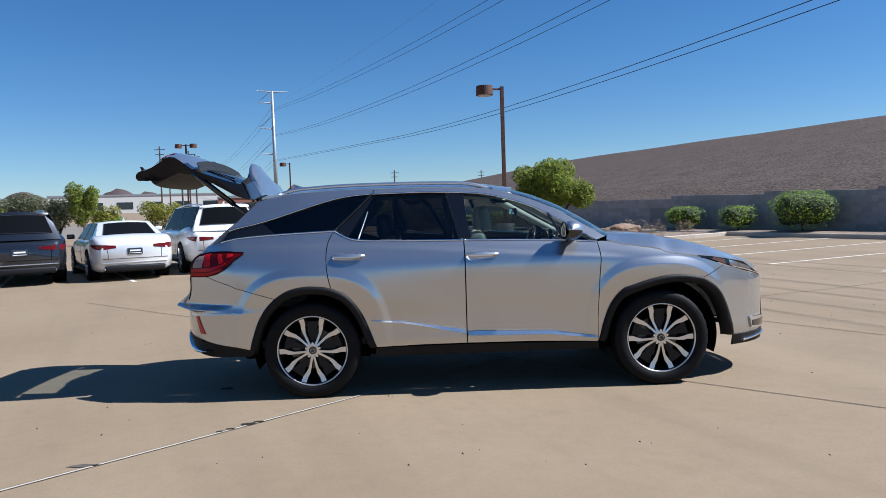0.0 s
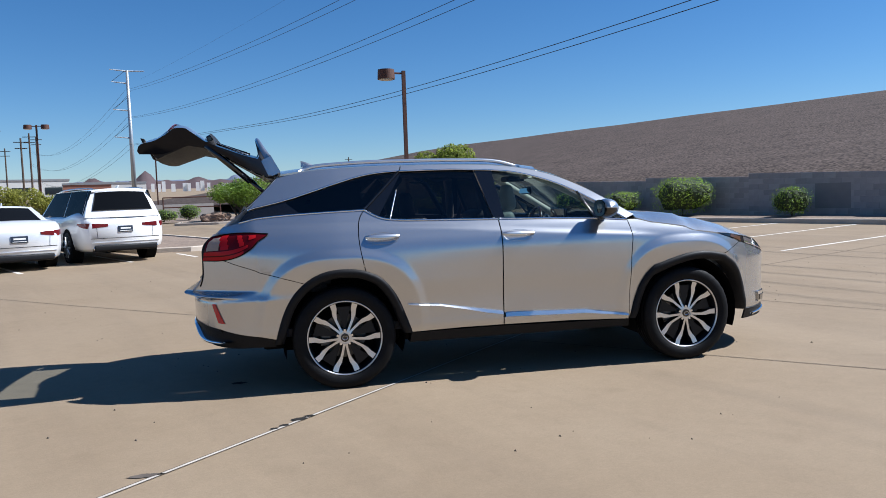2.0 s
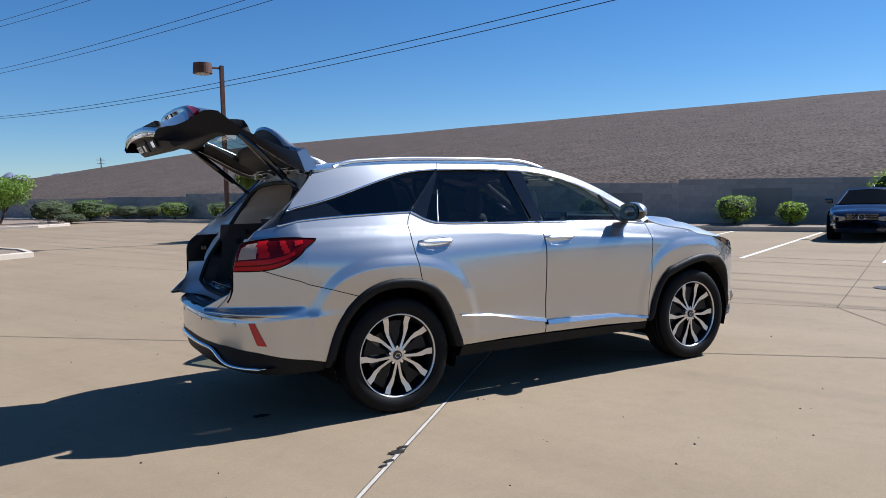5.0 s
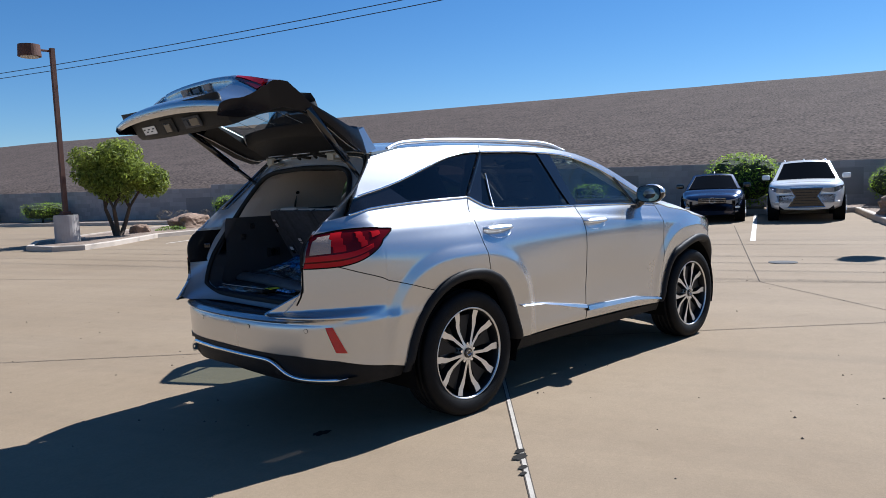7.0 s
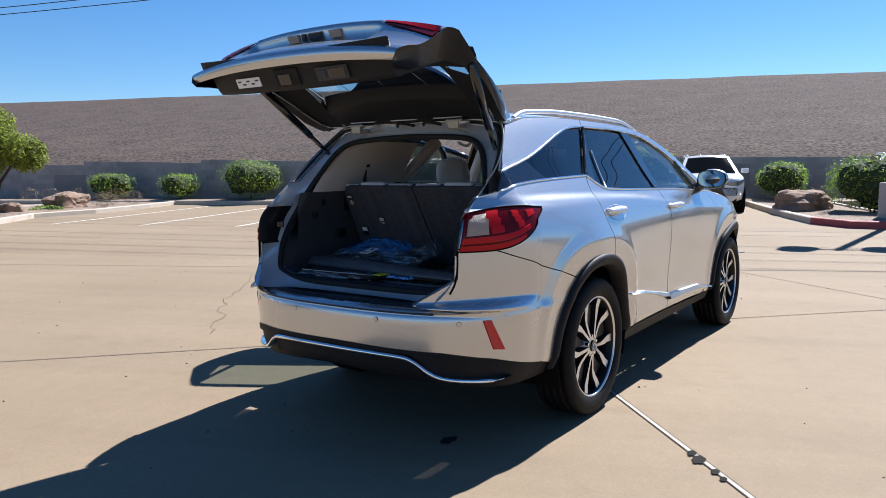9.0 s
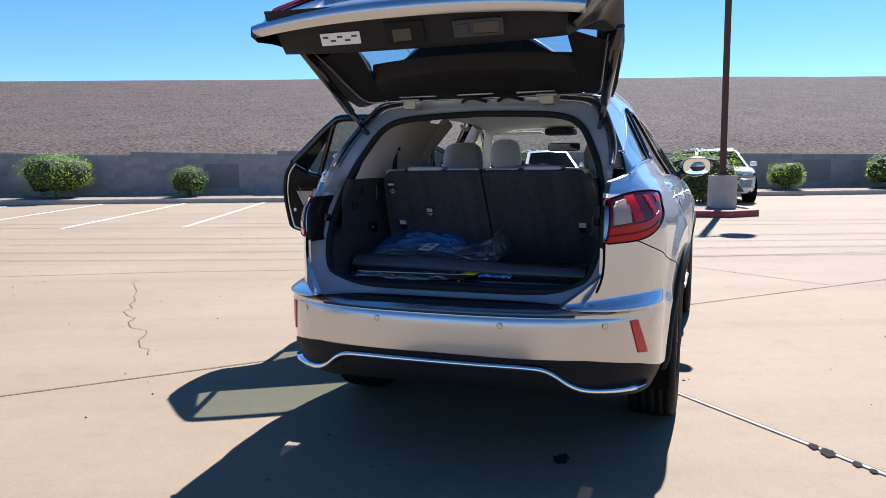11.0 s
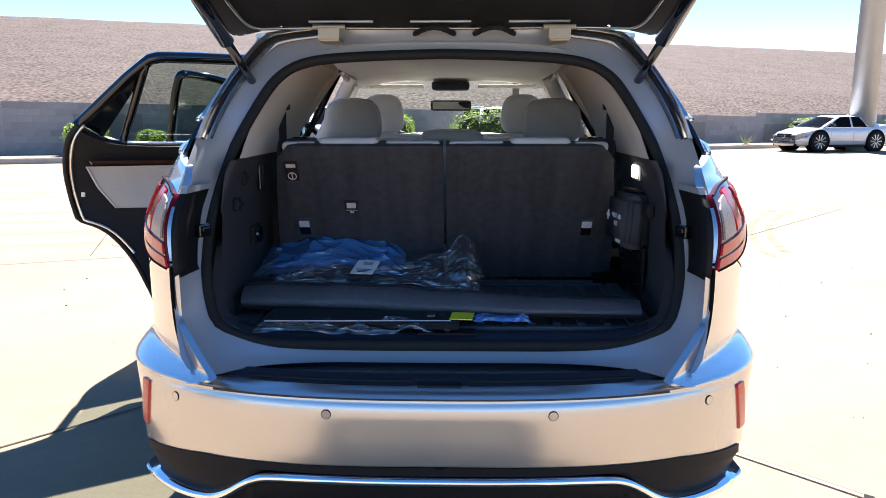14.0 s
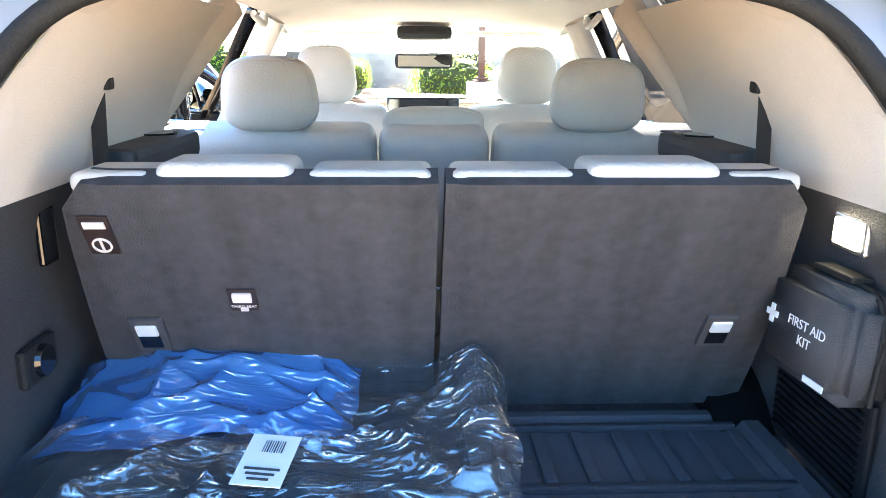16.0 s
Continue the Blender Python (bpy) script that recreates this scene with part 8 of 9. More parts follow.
for k in range(34):
    az = -11.5 + 15.0 * k / 33 + rng.uniform(-0.15, 0.15)
    d = 620 + rng.uniform(-30, 30)
    if rng.random() < 0.15:
        continue
    x, y = d * math.sin(radians(az)), d * math.cos(radians(az)) - 6
    bm = bmesh.new()
    w, h = rng.uniform(2.4, 3.6), rng.uniform(6.5, 9.0)
    box(bm, 0, 0, h / 2 - 1, w, w, h + 2)
    o = part("far_block", bm, PALE_BLOCK, None)
    o.matrix_world = pose(x, y, ground_z(x, y) * 0.62 + 3.6, 0, 0, -az)
    tagged(o, "pale upright block in a distant row", "building", "distant pale blocks")


def ridge(name, dist, az0, az1, peaks, material, label, seed, base=0.2):
    vs, fs = [], []
    n = 160
    for k in range(n + 1):
        az = az0 + (az1 - az0) * k / n
        el = base
        for pa, pe, pw in peaks:
            el = max(el, pe * math.exp(-abs((az - pa) / pw) ** 1.5))
        el += 0.16 * noise.noise((az * 1.3 + seed, 0, 0)) + 0.07 * noise.noise((az * 5 + seed, 1, 0))
        a = radians(az)
        for q in range(4):
            dd = dist * (1 + 0.06 * q)
            zz = 1.4 + dist * math.tan(radians(el)) * (-0.6 if q == 0 else (0.45, 1.0, 0.6)[q - 1] * (1 + 0.05 * noise.noise((az * 3, q, seed))))
            vs.append((dd * math.sin(a), dd * math.cos(a), zz))
    for k in range(n):
        for q in range(3):
            fs.append((4 * k + q, 4 * k + 4 + q, 4 * k + 5 + q, 4 * k + 1 + q))
    tagged(part(name, (vs, fs), material, None, smooth=True), label, "mountain", kind="structure")


ridge("mountains", 2300, -45, 14, [(-22, 2.75, 3.2), (-20, 2.5, 2.5), (-28, 2.6, 3.5), (-36, 2.4, 4), (-9.6, 2.85, 1.3), (-13, 2.3, 2.0), (-6, 2.2, 3.0), (-2, 2.0, 3)], MOUNTAIN, "reddish brown desert mountains on the horizon", 2.0, 1.95)
ridge("far_mountains", 2600, -20, 16, [(-3, 2.35, 3), (0, 2.5, 1.6), (3, 2.35, 3), (8, 2.0, 4)], MOUNTAIN_FAR, "hazy blue mountains far on the horizon", 8.0, 2.0)

# boundary wall and trees beyond the parked cars
pts = [(-46, 30), (-40, 44), (-24, 52), (-6, 58)]
rows = []
for x, y in pts:
    z = ground_z(x, y)
    rows.append([Vector((x, y, z - 0.2)), Vector((x, y, z + 1.15)), Vector((x, y + 0.2, z + 1.15)), Vector((x, y + 0.2, z - 0.2))])
tagged(part("boundary_wall", grid_mesh(rows), mat("grey_boundary_wall", (0.30, 0.27, 0.245), 0.95, vary=0.08, scale=1.0, bump=0.3), None), "low grey boundary wall behind the parked cars", "wall", kind="structure")


def polar(az, d):
    return (0.9 + d * math.sin(radians(az)), -6.65 + d * math.cos(radians(az)))


for k, (az, d, h, cr, leaf, cnt, nm) in enumerate(((-31.5, 38, 2.5, 1.6, LEAF_OLIVE, 2600, "bushy olive green tree beyond the parked cars"), (-28.3, 43, 2.9, 1.9, LEAF_GREY, 3600, "grey-green spreading tree beyond the parked cars"), (-26.3, 43, 2.7, 1.5, LEAF_GREY, 2600, "grey-green spreading tree beyond the parked cars"), (-24.5, 42, 3.35, 0.85, LEAF_OLIVE, 2600, "slim upright green tree beyond the parked cars"), (-23.0, 46, 2.3, 0.9, LEAF_YELLOW, 1500, "small yellow-green tree beyond the parked cars"), (-19.4, 44, 2.35, 1.15, LEAF_YELLOW, 1500, "thin yellowing tree beyond the parked cars"), (-18.0, 43, 2.1, 0.9, LEAF_YELLOW, 1200, "thin yellowing tree beyond the parked cars"), (-22.4, 52, 1.7, 1.3, LEAF_DEEP, 1300, "dark green tree near the boundary wall"), (-15.8, 75, 2.6, 1.6, LEAF_DEEP, 1300, "dark green tree in the distance"), (-37, 40, 3.2, 2.2, LEAF_OLIVE, 2600, "bushy olive green tree beyond the parked cars"))):
    x, y = polar(az, d)
    tree((x, y, ground_z(x, y)), h, cr, leaf, nm, 500 + k, cnt, 0.07, 1 if cr < 1.0 else 2)
x, y = -2.9, 40.5
tree((x, y, ground_z(x, y)), 2.75, 1.75, LEAF_DEEP, "round deep green tree on the far island", 620, 5200, 0.075, 4, bare=0.25)
boulder((-4.3, 39.5, ground_z(x, y)), 1.6, 1.2, 0.9, 22.0)
boulder((-9.8, 44.5, ground_z(-9.8, 44.5)), 2.2, 1.4, 0.9, 31.0)
for k, (bx, by, w, h) in enumerate(((-11.5, 46, 2.2, 0.8), (-8.2, 45.5, 1.8, 0.9), (-0.2, 46, 2.6, 1.5), (2.2, 47, 2.2, 1.4), (0.8, 43, 1.6, 0.6), (-6.8, 48, 1.5, 1.1), (-13, 47, 1.6, 0.9))):
    hedge((bx, by, ground_z(bx, by)), w, h, LEAF_DEEP if k % 2 else LEAF_GREY, "low rounded shrub beyond the drive lane", 700 + k, 0.2, 900, 0.07)
e = thing("metal_gate", "dark tubular metal gate frame beyond the lot", "gate", at=(-7.5, 56.0, ground_z(-7.5, 56)))
bm = bmesh.new()
for a, b in (((-2.2, 0, 0), (-2.2, 0, 1.7)), ((2.2, 0, 0), (2.2, 0, 1.7)), ((-2.2, 0, 1.7), (2.2, 0, 1.7)), ((-2.2, 0, 0.9), (2.2, 0, 0.9))):
    tube(bm, a, b, 0.05, 0.05, 8)
part("gate_frame", bm, RUST, e)
raised_bed("far_island", [(-6.5, 38.2), (-4.0, 37.6), (-1.0, 38.2), (0.6, 40.0), (-1.0, 42.0), (-4.0, 42.6), (-6.5, 41.0)], 0.14, GRAVEL, KERB, "far gravel island with tree and boulder")
bm = bmesh.new()
vs = [(-16, 43, ground_z(-16, 43) + 0.03), (6, 43, ground_z(6, 43) + 0.03), (7, 56, ground_z(7, 56) + 0.03), (-16, 56, ground_z(-16, 56) + 0.03)]
tagged(part("gravel_field", (vs, [(0, 1, 2, 3)]), GRAVEL, None), "brown desert gravel beyond the drive lane", "ground", kind="structure")

# ---- lot markings ----
JOINT_DARK = mat("joint_filler_dark", (0.10, 0.083, 0.070), 1.0, vary=0.3, scale=8, spec=0.05)
JOINT_PALE = mat("joint_sealant", (0.41, 0.37, 0.32), 1.0, vary=0.2, scale=9, spec=0.05)
OIL = mat("oil_stain", (0.03, 0.028, 0.026), 1.0, vary=0.3, scale=12, spec=0.05)


def marking(name, path, width, material, label, lift=0.004):
    return tagged(part(name, strip_on_ground(path, width, lift), material, None), label, "marking", kind="structure")


for u0, u1, v in ((11.4, 19.7, 10.4), (11.4, 19.7, 7.8), (11.4, 19.7, 5.3), (11.4, 19.7, 2.7), (11.4, 19.7, 0.2), (11.4, 19.7, -2.3), (11.4, 19.7, 13.0), (11.4, 19.7, 15.6)):
    marking("parking_line", [lot(u0 - (0 if v > 0 else 0.0), v), lot(u1, v)], 0.10, LINE_PAINT, "worn white painted parking line")
for a, b in (((-10.5, 14.0), (-8.3, 9.2)), ((-8.0, 14.6), (-5.9, 10.8)), ((-5.6, 15.6), (-4.0, 12.6)), ((-3.3, 15.0), (-2.6, 13.4))):
    marking("parking_line", [a, b], 0.10, LINE_PAINT, "worn white painted parking line")
marking("sealed_joint", [(-6.0, -7.2), (-1.4, -2.62), (0.5, -0.75), (5.0, 3.7)], 0.021, JOINT_PALE, "pale sealed joint in the concrete")
marking("slab_joint", [(-5.2, 6.7), (3.05, -0.90), (8.2, -5.8)], 0.012, JOINT_DARK, "thin dark slab joint")
for du in (-0.0095, 0.0095):
    marking("joint_edge", [(-6.0 + du, -7.2 - du), (-1.4 + du, -2.62 - du), (0.5 + du, -0.75 - du), (5.0 + du, 3.7 - du)], 0.006, JOINT_DARK, "dark edge of the sealed joint", 0.0045)
marking("slab_joint", [(-1.0, 13.5), (3.4, 5.3), (4.4, 2.9), (6.25, -0.1), (8.4, -4.6), (10.5, -9.0)], 0.014, JOINT_DARK, "thin dark slab joint")
marking("slab_joint", [(4.3, 3.6), (7.4, 4.7), (14.0, 7.6)], 0.012, JOINT_DARK, "thin dark slab joint")
marking("slab_joint", [(6.25, -0.1), (15.0, 4.1)], 0.012, JOINT_DARK, "thin dark slab joint")
marking("slab_joint", [(6.25, -0.1), (4.6, -2.3)], 0.010, JOINT_DARK, "thin dark slab joint")
rng = random.Random(4)
for p0, dv, n in (((0.1, 2.6), (0.35, 0.42), 26), ((4.8, 9.0), (-0.25, 0.5), 20)):
    pts, p = [], Vector((*p0, 0))
    for k in range(n):
        pts.append((p.x, p.y))
        p += Vector((dv[0] * 0.28 + rng.uniform(-0.09, 0.09), dv[1] * 0.28 + rng.uniform(-0.09, 0.09), 0))
    marking("crack", pts, 0.006, JOINT_DARK, "ragged crack in the concrete")


def stain(x, y, r, material, label, seed, lift=0.004, squash=0.6, rz=0.0):
    vs = [(x, y, ground_z(x, y) + lift)]
    for k in range(28):
        a = 2 * math.pi * k / 28
        rr = r * (1 + 0.45 * noise.noise((2.2 * math.cos(a) + seed, 2.2 * math.sin(a), 0)))
        dx, dy = rr * math.cos(a), rr * math.sin(a) * squash
        vs.append((x + dx * math.cos(rz) - dy * math.sin(rz), y + dx * math.sin(rz) + dy * math.cos(rz), ground_z(x, y) + lift))
    return tagged(part("stain", (vs, [(0, 1 + k, 1 + (k + 1) % 28) for k in range(28)]), material, None), label, "stain", kind="structure")


stain(-0.80, -0.467, 0.055, OIL, "small dark oil stain under the car", 1.0)
for x, y, r in ((-0.36, -1.58, 0.05), (-0.30, -1.53, 0.035), (-0.46, -1.68, 0.03), (-0.52, -1.73, 0.025)):
    stain(x, y, r, OIL, "black crumbled joint filler", 3 + x, 0.006)
stain(-1.17, -2.32, 0.09, JOINT_DARK, "dark scuff on the concrete", 5.0, squash=0.3)
bm = bmesh.new()
tube(bm, (8.35, 0.4, ground_z(8.35, 0.4) - 0.02), (8.35, 0.4, ground_z(8.35, 0.4) + 0.008), 0.21, 0.21, 32)
tagged(part("manhole_cover", bm, mat("cast_iron", (0.05, 0.045, 0.04), 0.6, metal=0.5, vary=0.2, scale=20, bump=0.6), None), "round dark iron manhole cover", "manhole cover", kind="structure")
# a few pebbles and crumbs
rng = random.Random(12)
vs, fs = [], []
for _ in range(260):
    x, y = rng.uniform(-4, 9), rng.uniform(-5, 8)
    s = rng.uniform(0.003, 0.011)
    i = len(vs)
    z = ground_z(x, y)
    vs += [(x - s, y, z), (x + s * 0.5, y + s, z), (x + s * 0.5, y - s, z), (x, y, z + s)]
    fs += [(i, i + 1, i + 3), (i + 1, i + 2, i + 3), (i + 2, i, i + 3)]
tagged(part("grit", (vs, fs), JOINT_DARK, None), "scattered dark grit on the concrete", "grit", kind="stuff")
# tyre arcs
TYRE_MARK = mat("tyre_mark", (0.205, 0.158, 0.112), 1.0, spec=0.1, vary=0.4, scale=5, fine=0.4)


def arc_path(cx, cy, r, a0, a1, n=30):
    return [(cx + r * math.cos(radians(a0 + (a1 - a0) * k / n)), cy + r * math.sin(radians(a0 + (a1 - a0) * k / n))) for k in range(n + 1)]


for args in ((3.4, -10.5, 7.2, 50, 80), (3.4, -10.5, 7.4, 52, 82)):
    marking("tyre_mark", arc_path(*args), 0.09, TYRE_MARK, "faint curved tyre mark", 0.002)
# ---- parked cars ----
def paint(name, color, rough=0.22, metal=0.6):
    return mat(name, color, rough, metal=metal, vary=0.02, scale=3, coat=0.9)


CAR_GLASS = mat("dark_car_glass", (0.006, 0.007, 0.009), 0.04, vary=0.0, spec=0.06)
CAR_GLASS.node_tree.nodes["Principled BSDF"].inputs["IOR"].default_value = 1.16
PLATE = mat("plate_blue_black", (0.02, 0.03, 0.05), 0.4, vary=0.05, scale=30)
TAIL_RED = mat("tail_red", (0.12, 0.006, 0.010), 0.12, vary=0.08, scale=20, coat=0.3)
HEAD_CLEAR = mat("head_clear", (0.20, 0.21, 0.23), 0.12, metal=0.6, vary=0.15, scale=30, coat=0.8)


def parked_car(label, L, W, belt, H, wb, fo, kind, body, at, rz, tyre_r=0.36, group="parked cars", clear=0.22, grille="slats", stock=True):
    """A parked car: x forward from the rear axle's middle; the body is lofted from sections."""
    e = thing("parked_car", label, "car", group)
    e.matrix_world = pose(*at, 0, 0, rz)
    x_front, x_rear = wb + fo, -(L - wb - fo)
    hw = W / 2
    suvish = kind == "suv"
    if suvish:
        top = [(x_rear, belt - 0.10), (x_rear + 0.12, belt), (0.6, belt + 0.02), (wb - 0.35, belt + 0.0), (wb + 0.1, belt - 0.02), (x_front - 0.45, belt - 0.08), (x_front - 0.12, belt - 0.18), (x_front, belt - 0.42)]
    else:
        top = [(x_rear, belt - 0.14), (x_rear + 0.08, belt - 0.02), (0.1, belt + 0.01), (0.8, belt), (wb - 0.35, belt - 0.02), (wb + 0.1, belt - 0.06), (x_front - 0.45, belt - 0.14), (x_front - 0.12, belt - 0.24), (x_front, belt - 0.42)]
    tx, tz = [t[0] for t in top], [t[1] for t in top]
    n = 48
    rows = []
    for i in range(n + 1):
        x = x_rear + (x_front - x_rear) * (0.5 - 0.5 * math.cos(math.pi * i / n))
        zt = smooth_interp(x, tx, tz)
        rr = max(0.0, (x_rear + 0.55 - x) / 0.55)
        fr = max(0.0, (x - (x_front - 0.9)) / 0.9)
        w = hw * (1 - 0.18 * rr ** 3) * (1 - 0.30 * fr ** 2.6)
        zb = clear + 0.05 * rr + 0.04 * fr
        half = [(0.0, zb - 0.02), (0.80 * w, zb), (0.95 * w, zb + 0.07), (0.985 * w, zb + 0.22), (w, zb + 0.36), (0.995 * w, zt - 0.16), (0.965 * w, zt - 0.06), (0.90 * w, zt - 0.005), (0.70 * w, zt + 0.015), (0.35 * w, zt + 0.03), (0.0, zt + 0.035)]
        ring = [Vector((x, -y, z)) for y, z in half] + [Vector((x, y, z)) for y, z in half[-2:0:-1]]
        ring.append(ring[0].copy())
        rows.append(ring)
    vs, fs = grid_mesh(rows)
    m = len(rows[0])
    fs.append(tuple(range(m - 1)))
    fs.append(tuple(n * m + k for k in range(m - 1))[::-1])
    part("body", (vs, fs), body, e, smooth=True)
    # glasshouse
    if suvish:
        base = (x_rear + 0.10, x_rear + 0.32, wb - 0.98, wb - 0.12)
    else:
        base = (x_rear + 0.40, x_rear + 1.32, wb - 1.00, wb - 0.15)
    xb0, xr0, xr1, xb1 = base
    yb, yt = hw * 0.89, hw * 0.66

    def gh(x, t, q):
        """A point of the glasshouse: t up, q across."""
        xx = x
        z = belt - 0.01 + (H - 0.045 - belt) * t
        y = (yb + (yt - yb) * t) * q
        return Vector((xx, y, z + 0.045 * (1 - q * q) * t))

    def quad(name, x00, x10, x01, x11, material, sgn, lift=0.0, parent=None):
        r = [[gh((x00 + (x10 - x00) * i / 6) * (1 - t) + (x01 + (x11 - x01) * i / 6) * t, t, sgn) + Vector((0, sgn * lift, 0)) for t in (0.03, 0.35, 0.7, 0.97)] for i in range(7)]
        return part(name, grid_mesh(r, 0.02, flip=sgn > 0), material, parent or e, smooth=True)

    r = [[gh(xr0 - 0.05 + (xr1 - xr0 + 0.1) * i / 14 + 0.06 * (1 - q * q) * (i / 7 - 1), 1.0, q) - Vector((0, 0, 0.05 * (2 * i / 14 - 1) ** 4)) for q in [-1 + j / 5 for j in range(11)]] for i in range(15)]
    part("roof", grid_mesh(r, 0.03, inward=lambda p: Vector((0, 0, -1))), body, e, smooth=True)
    for nm, xa, xt, bow in (("windscreen", xb1, xr1, 0.14), ("rear_window", xb0, xr0, -0.10)):
        out = 1 if bow > 0 else -1
        lo, hi, side = (0.03, 0.86, 0.88) if bow > 0 else ((0.24, 0.86, 0.84) if suvish else (0.06, 0.88, 0.80))
        qs = [-1 + j / 6 for j in range(13)]
        r = [[gh(xa + (xt - xa) * t + bow * (1 - q * q), t, q * 0.985) for t in (0.0, 0.33, 0.66, 0.99)] for q in qs]
        part("pillar_frame", grid_mesh(r), body, e, smooth=True)
        r = [[gh(xa + (xt - xa) * t + bow * (1 - q * q * side * side) + out * 0.010, t, q * side * (1 - 0.04 * t)) + Vector((0, 0, 0.006)) for t in [lo + (hi - lo) * k / 4 for k in range(5)]] for q in qs]
        part(nm, grid_mesh(r, 0.004), CAR_GLASS, e, smooth=True)
        rim = [row[0] for row in r] + [p for p in r[-1][1:]] + [row[-1] for row in r[::-1][1:]] + [p for p in r[0][::-1][1:-1]]
        part("window_seal", sweep(rim, 0.009, 5, True), RUBBER, e)
    for sg in (-1, 1):
        mid = (xr0 + xr1) / 2 + 0.05
        quad("side_window", mid + 0.05, xb1 - 0.16, mid + 0.02, xr1 - 0.05, CAR_GLASS, sg, 0.003)
        quad("side_window", xr0 + (0.05 if suvish else -0.15), mid - 0.05, xr0 + 0.12, mid - 0.06, CAR_GLASS, sg, 0.003)
        if suvish:
            quad("side_window", xb0 + 0.18, xr0 - 0.02, xr0 - 0.10, xr0 + 0.06, CAR_GLASS, sg, 0.003)
        quad("pillar_panel", xb0, xb1, xr0, xr1, body, sg, -0.006)
        part("window_trim", sweep([gh(xb0 + 0.1 + (xb1 - xb0 - 0.2) * k / 8, 0.02, sg) + Vector((0, sg * 0.008, 0)) for k in range(9)], 0.010, 5), CHROME, e)
        # mirror
        bm = bmesh.new()
        box(bm, xb1 - 0.28, sg * (hw + 0.07), belt + 0.08, 0.10, 0.20, 0.13, bevel=0.035)
        part("wing_mirror", bm, body if suvish else GLOSS_BLACK, e, smooth=True)
        # handles and sill
        for x in (wb - 1.15, 0.62):
            bm = bmesh.new()
            box(bm, x, sg * (hw + 0.005), belt - 0.14, 0.20, 0.03, 0.028, bevel=0.01)
            part("door_handle", bm, CHROME if suvish else body, e)
        bm = bmesh.new()
        box(bm, wb / 2, sg * (hw - 0.03), clear + 0.03, wb - 0.9, 0.06, 0.08, bevel=0.02)
        part("sill", bm, BLACK_PLASTIC, e)
        for x in (mid, xr1 + 0.55, 0.35):
            part("door_seam", sweep([(x, sg * (hw * 0.975 + 0.012), clear + 0.16), (x, sg * (hw + 0.0035), clear + 0.40), (x, sg * (hw * 0.99 + 0.004), belt - 0.16)], 0.004, 4), SHADOW_BLACK, e)
        # wheels
        for x in (0.0, wb):
            # body is uncut here: a black disc paints the shade of the opening
            bm = bmesh.new()
            tube(bm, (x, sg * (hw - 0.25), tyre_r + 0.01), (x, sg * (hw + 0.006), tyre_r + 0.01), tyre_r + 0.055, tyre_r + 0.055, 28)
            part("wheel_arch", bm, SHADOW_BLACK, e)
            bm = bmesh.new()
            tube(bm, (x, sg * (hw - 0.23), tyre_r), (x, sg * (hw + 0.004), tyre_r), tyre_r, tyre_r, 32)
            tube(bm, (x, sg * (hw + 0.003), tyre_r), (x, sg * (hw + 0.018), tyre_r), tyre_r * 0.97, tyre_r * 0.80, 32)
            w = part("wheel", bm, TYRE, e, smooth=False)
            bm = bmesh.new()
            tube(bm, (x, sg * (hw + 0.012), tyre_r), (x, sg * (hw + 0.020), tyre_r), tyre_r * 0.70, tyre_r * 0.68, 32)
            part("rim", bm, ALLOY_DARK, w)
            for k in range(10):
                a = 2 * math.pi * k / 10
                bm = bmesh.new()
                tube(bm, (x + 0.05 * math.cos(a), sg * (hw + 0.024), tyre_r + 0.05 * math.sin(a)), (x + tyre_r * 0.69 * math.cos(a), sg * (hw + 0.022), tyre_r + tyre_r * 0.69 * math.sin(a)), 0.016, 0.020, 5)
                part("spoke", bm, ALLOY, w)
        # lamps follow the corners of the body
        def width_at(x):
            rr = max(0.0, (x_rear + 0.55 - x) / 0.55)
            fr = max(0.0, (x - (x_front - 0.9)) / 0.9)
            return hw * (1 - 0.18 * rr ** 3) * (1 - 0.30 * fr ** 2.6)

        def corner_lamp(name, plan, heights, material):
            pts = [[Vector((x, sg * y, z)) for z in (lo, 0.5 * (lo + hi), hi)] for (x, y), (lo, hi) in zip(plan, heights)]
            return part(name, grid_mesh(pts, 0.02, inward=lambda p: Vector((-math.copysign(0.7, p.x - wb / 2), -sg * 0.7, 0)), flip=(sg > 0)), material, e, smooth=True)

        zh = smooth_interp(x_front - 0.2, tx, tz) - 0.05
        plan = [(x_front + 0.008, 0.36 * hw), (x_front + 0.006, 0.58 * hw)] + [(x_front - d, width_at(x_front - d) + 0.008) for d in (0.02, 0.14, 0.30, 0.46)]
        hl = corner_lamp("headlight", plan, [(zh - 0.13, zh - 0.07), (zh - 0.16, zh - 0.05), (zh - 0.15, zh - 0.03), (zh - 0.12, zh - 0.01), (zh - 0.07, zh + 0.01), (zh - 0.01, zh + 0.02)], HEAD_CLEAR)
        zl = belt - (0.20 if suvish else 0.15)
        plan = [(x_rear - 0.008, (0.40 if suvish else 0.46) * hw), (x_rear - 0.007, 0.72 * hw)] + [(x_rear + d, width_at(x_rear + d) + 0.008) for d in (0.02, 0.12, 0.22, 0.34)]
        corner_lamp("tail_lamp", plan, [(zl - 0.03, zl + 0.03), (zl - 0.06, zl + 0.05), (zl - 0.07, zl + 0.06), (zl - 0.05, zl + 0.06), (zl - 0.02, zl + 0.06), (zl + 0.03, zl + 0.055)], TAIL_RED)
        bm = bmesh.new()
        box(bm, x_rear + 0.06, sg * hw * 0.66, clear + 0.10, 0.14, 0.20, 0.075, radians(sg * 10), 0.03)
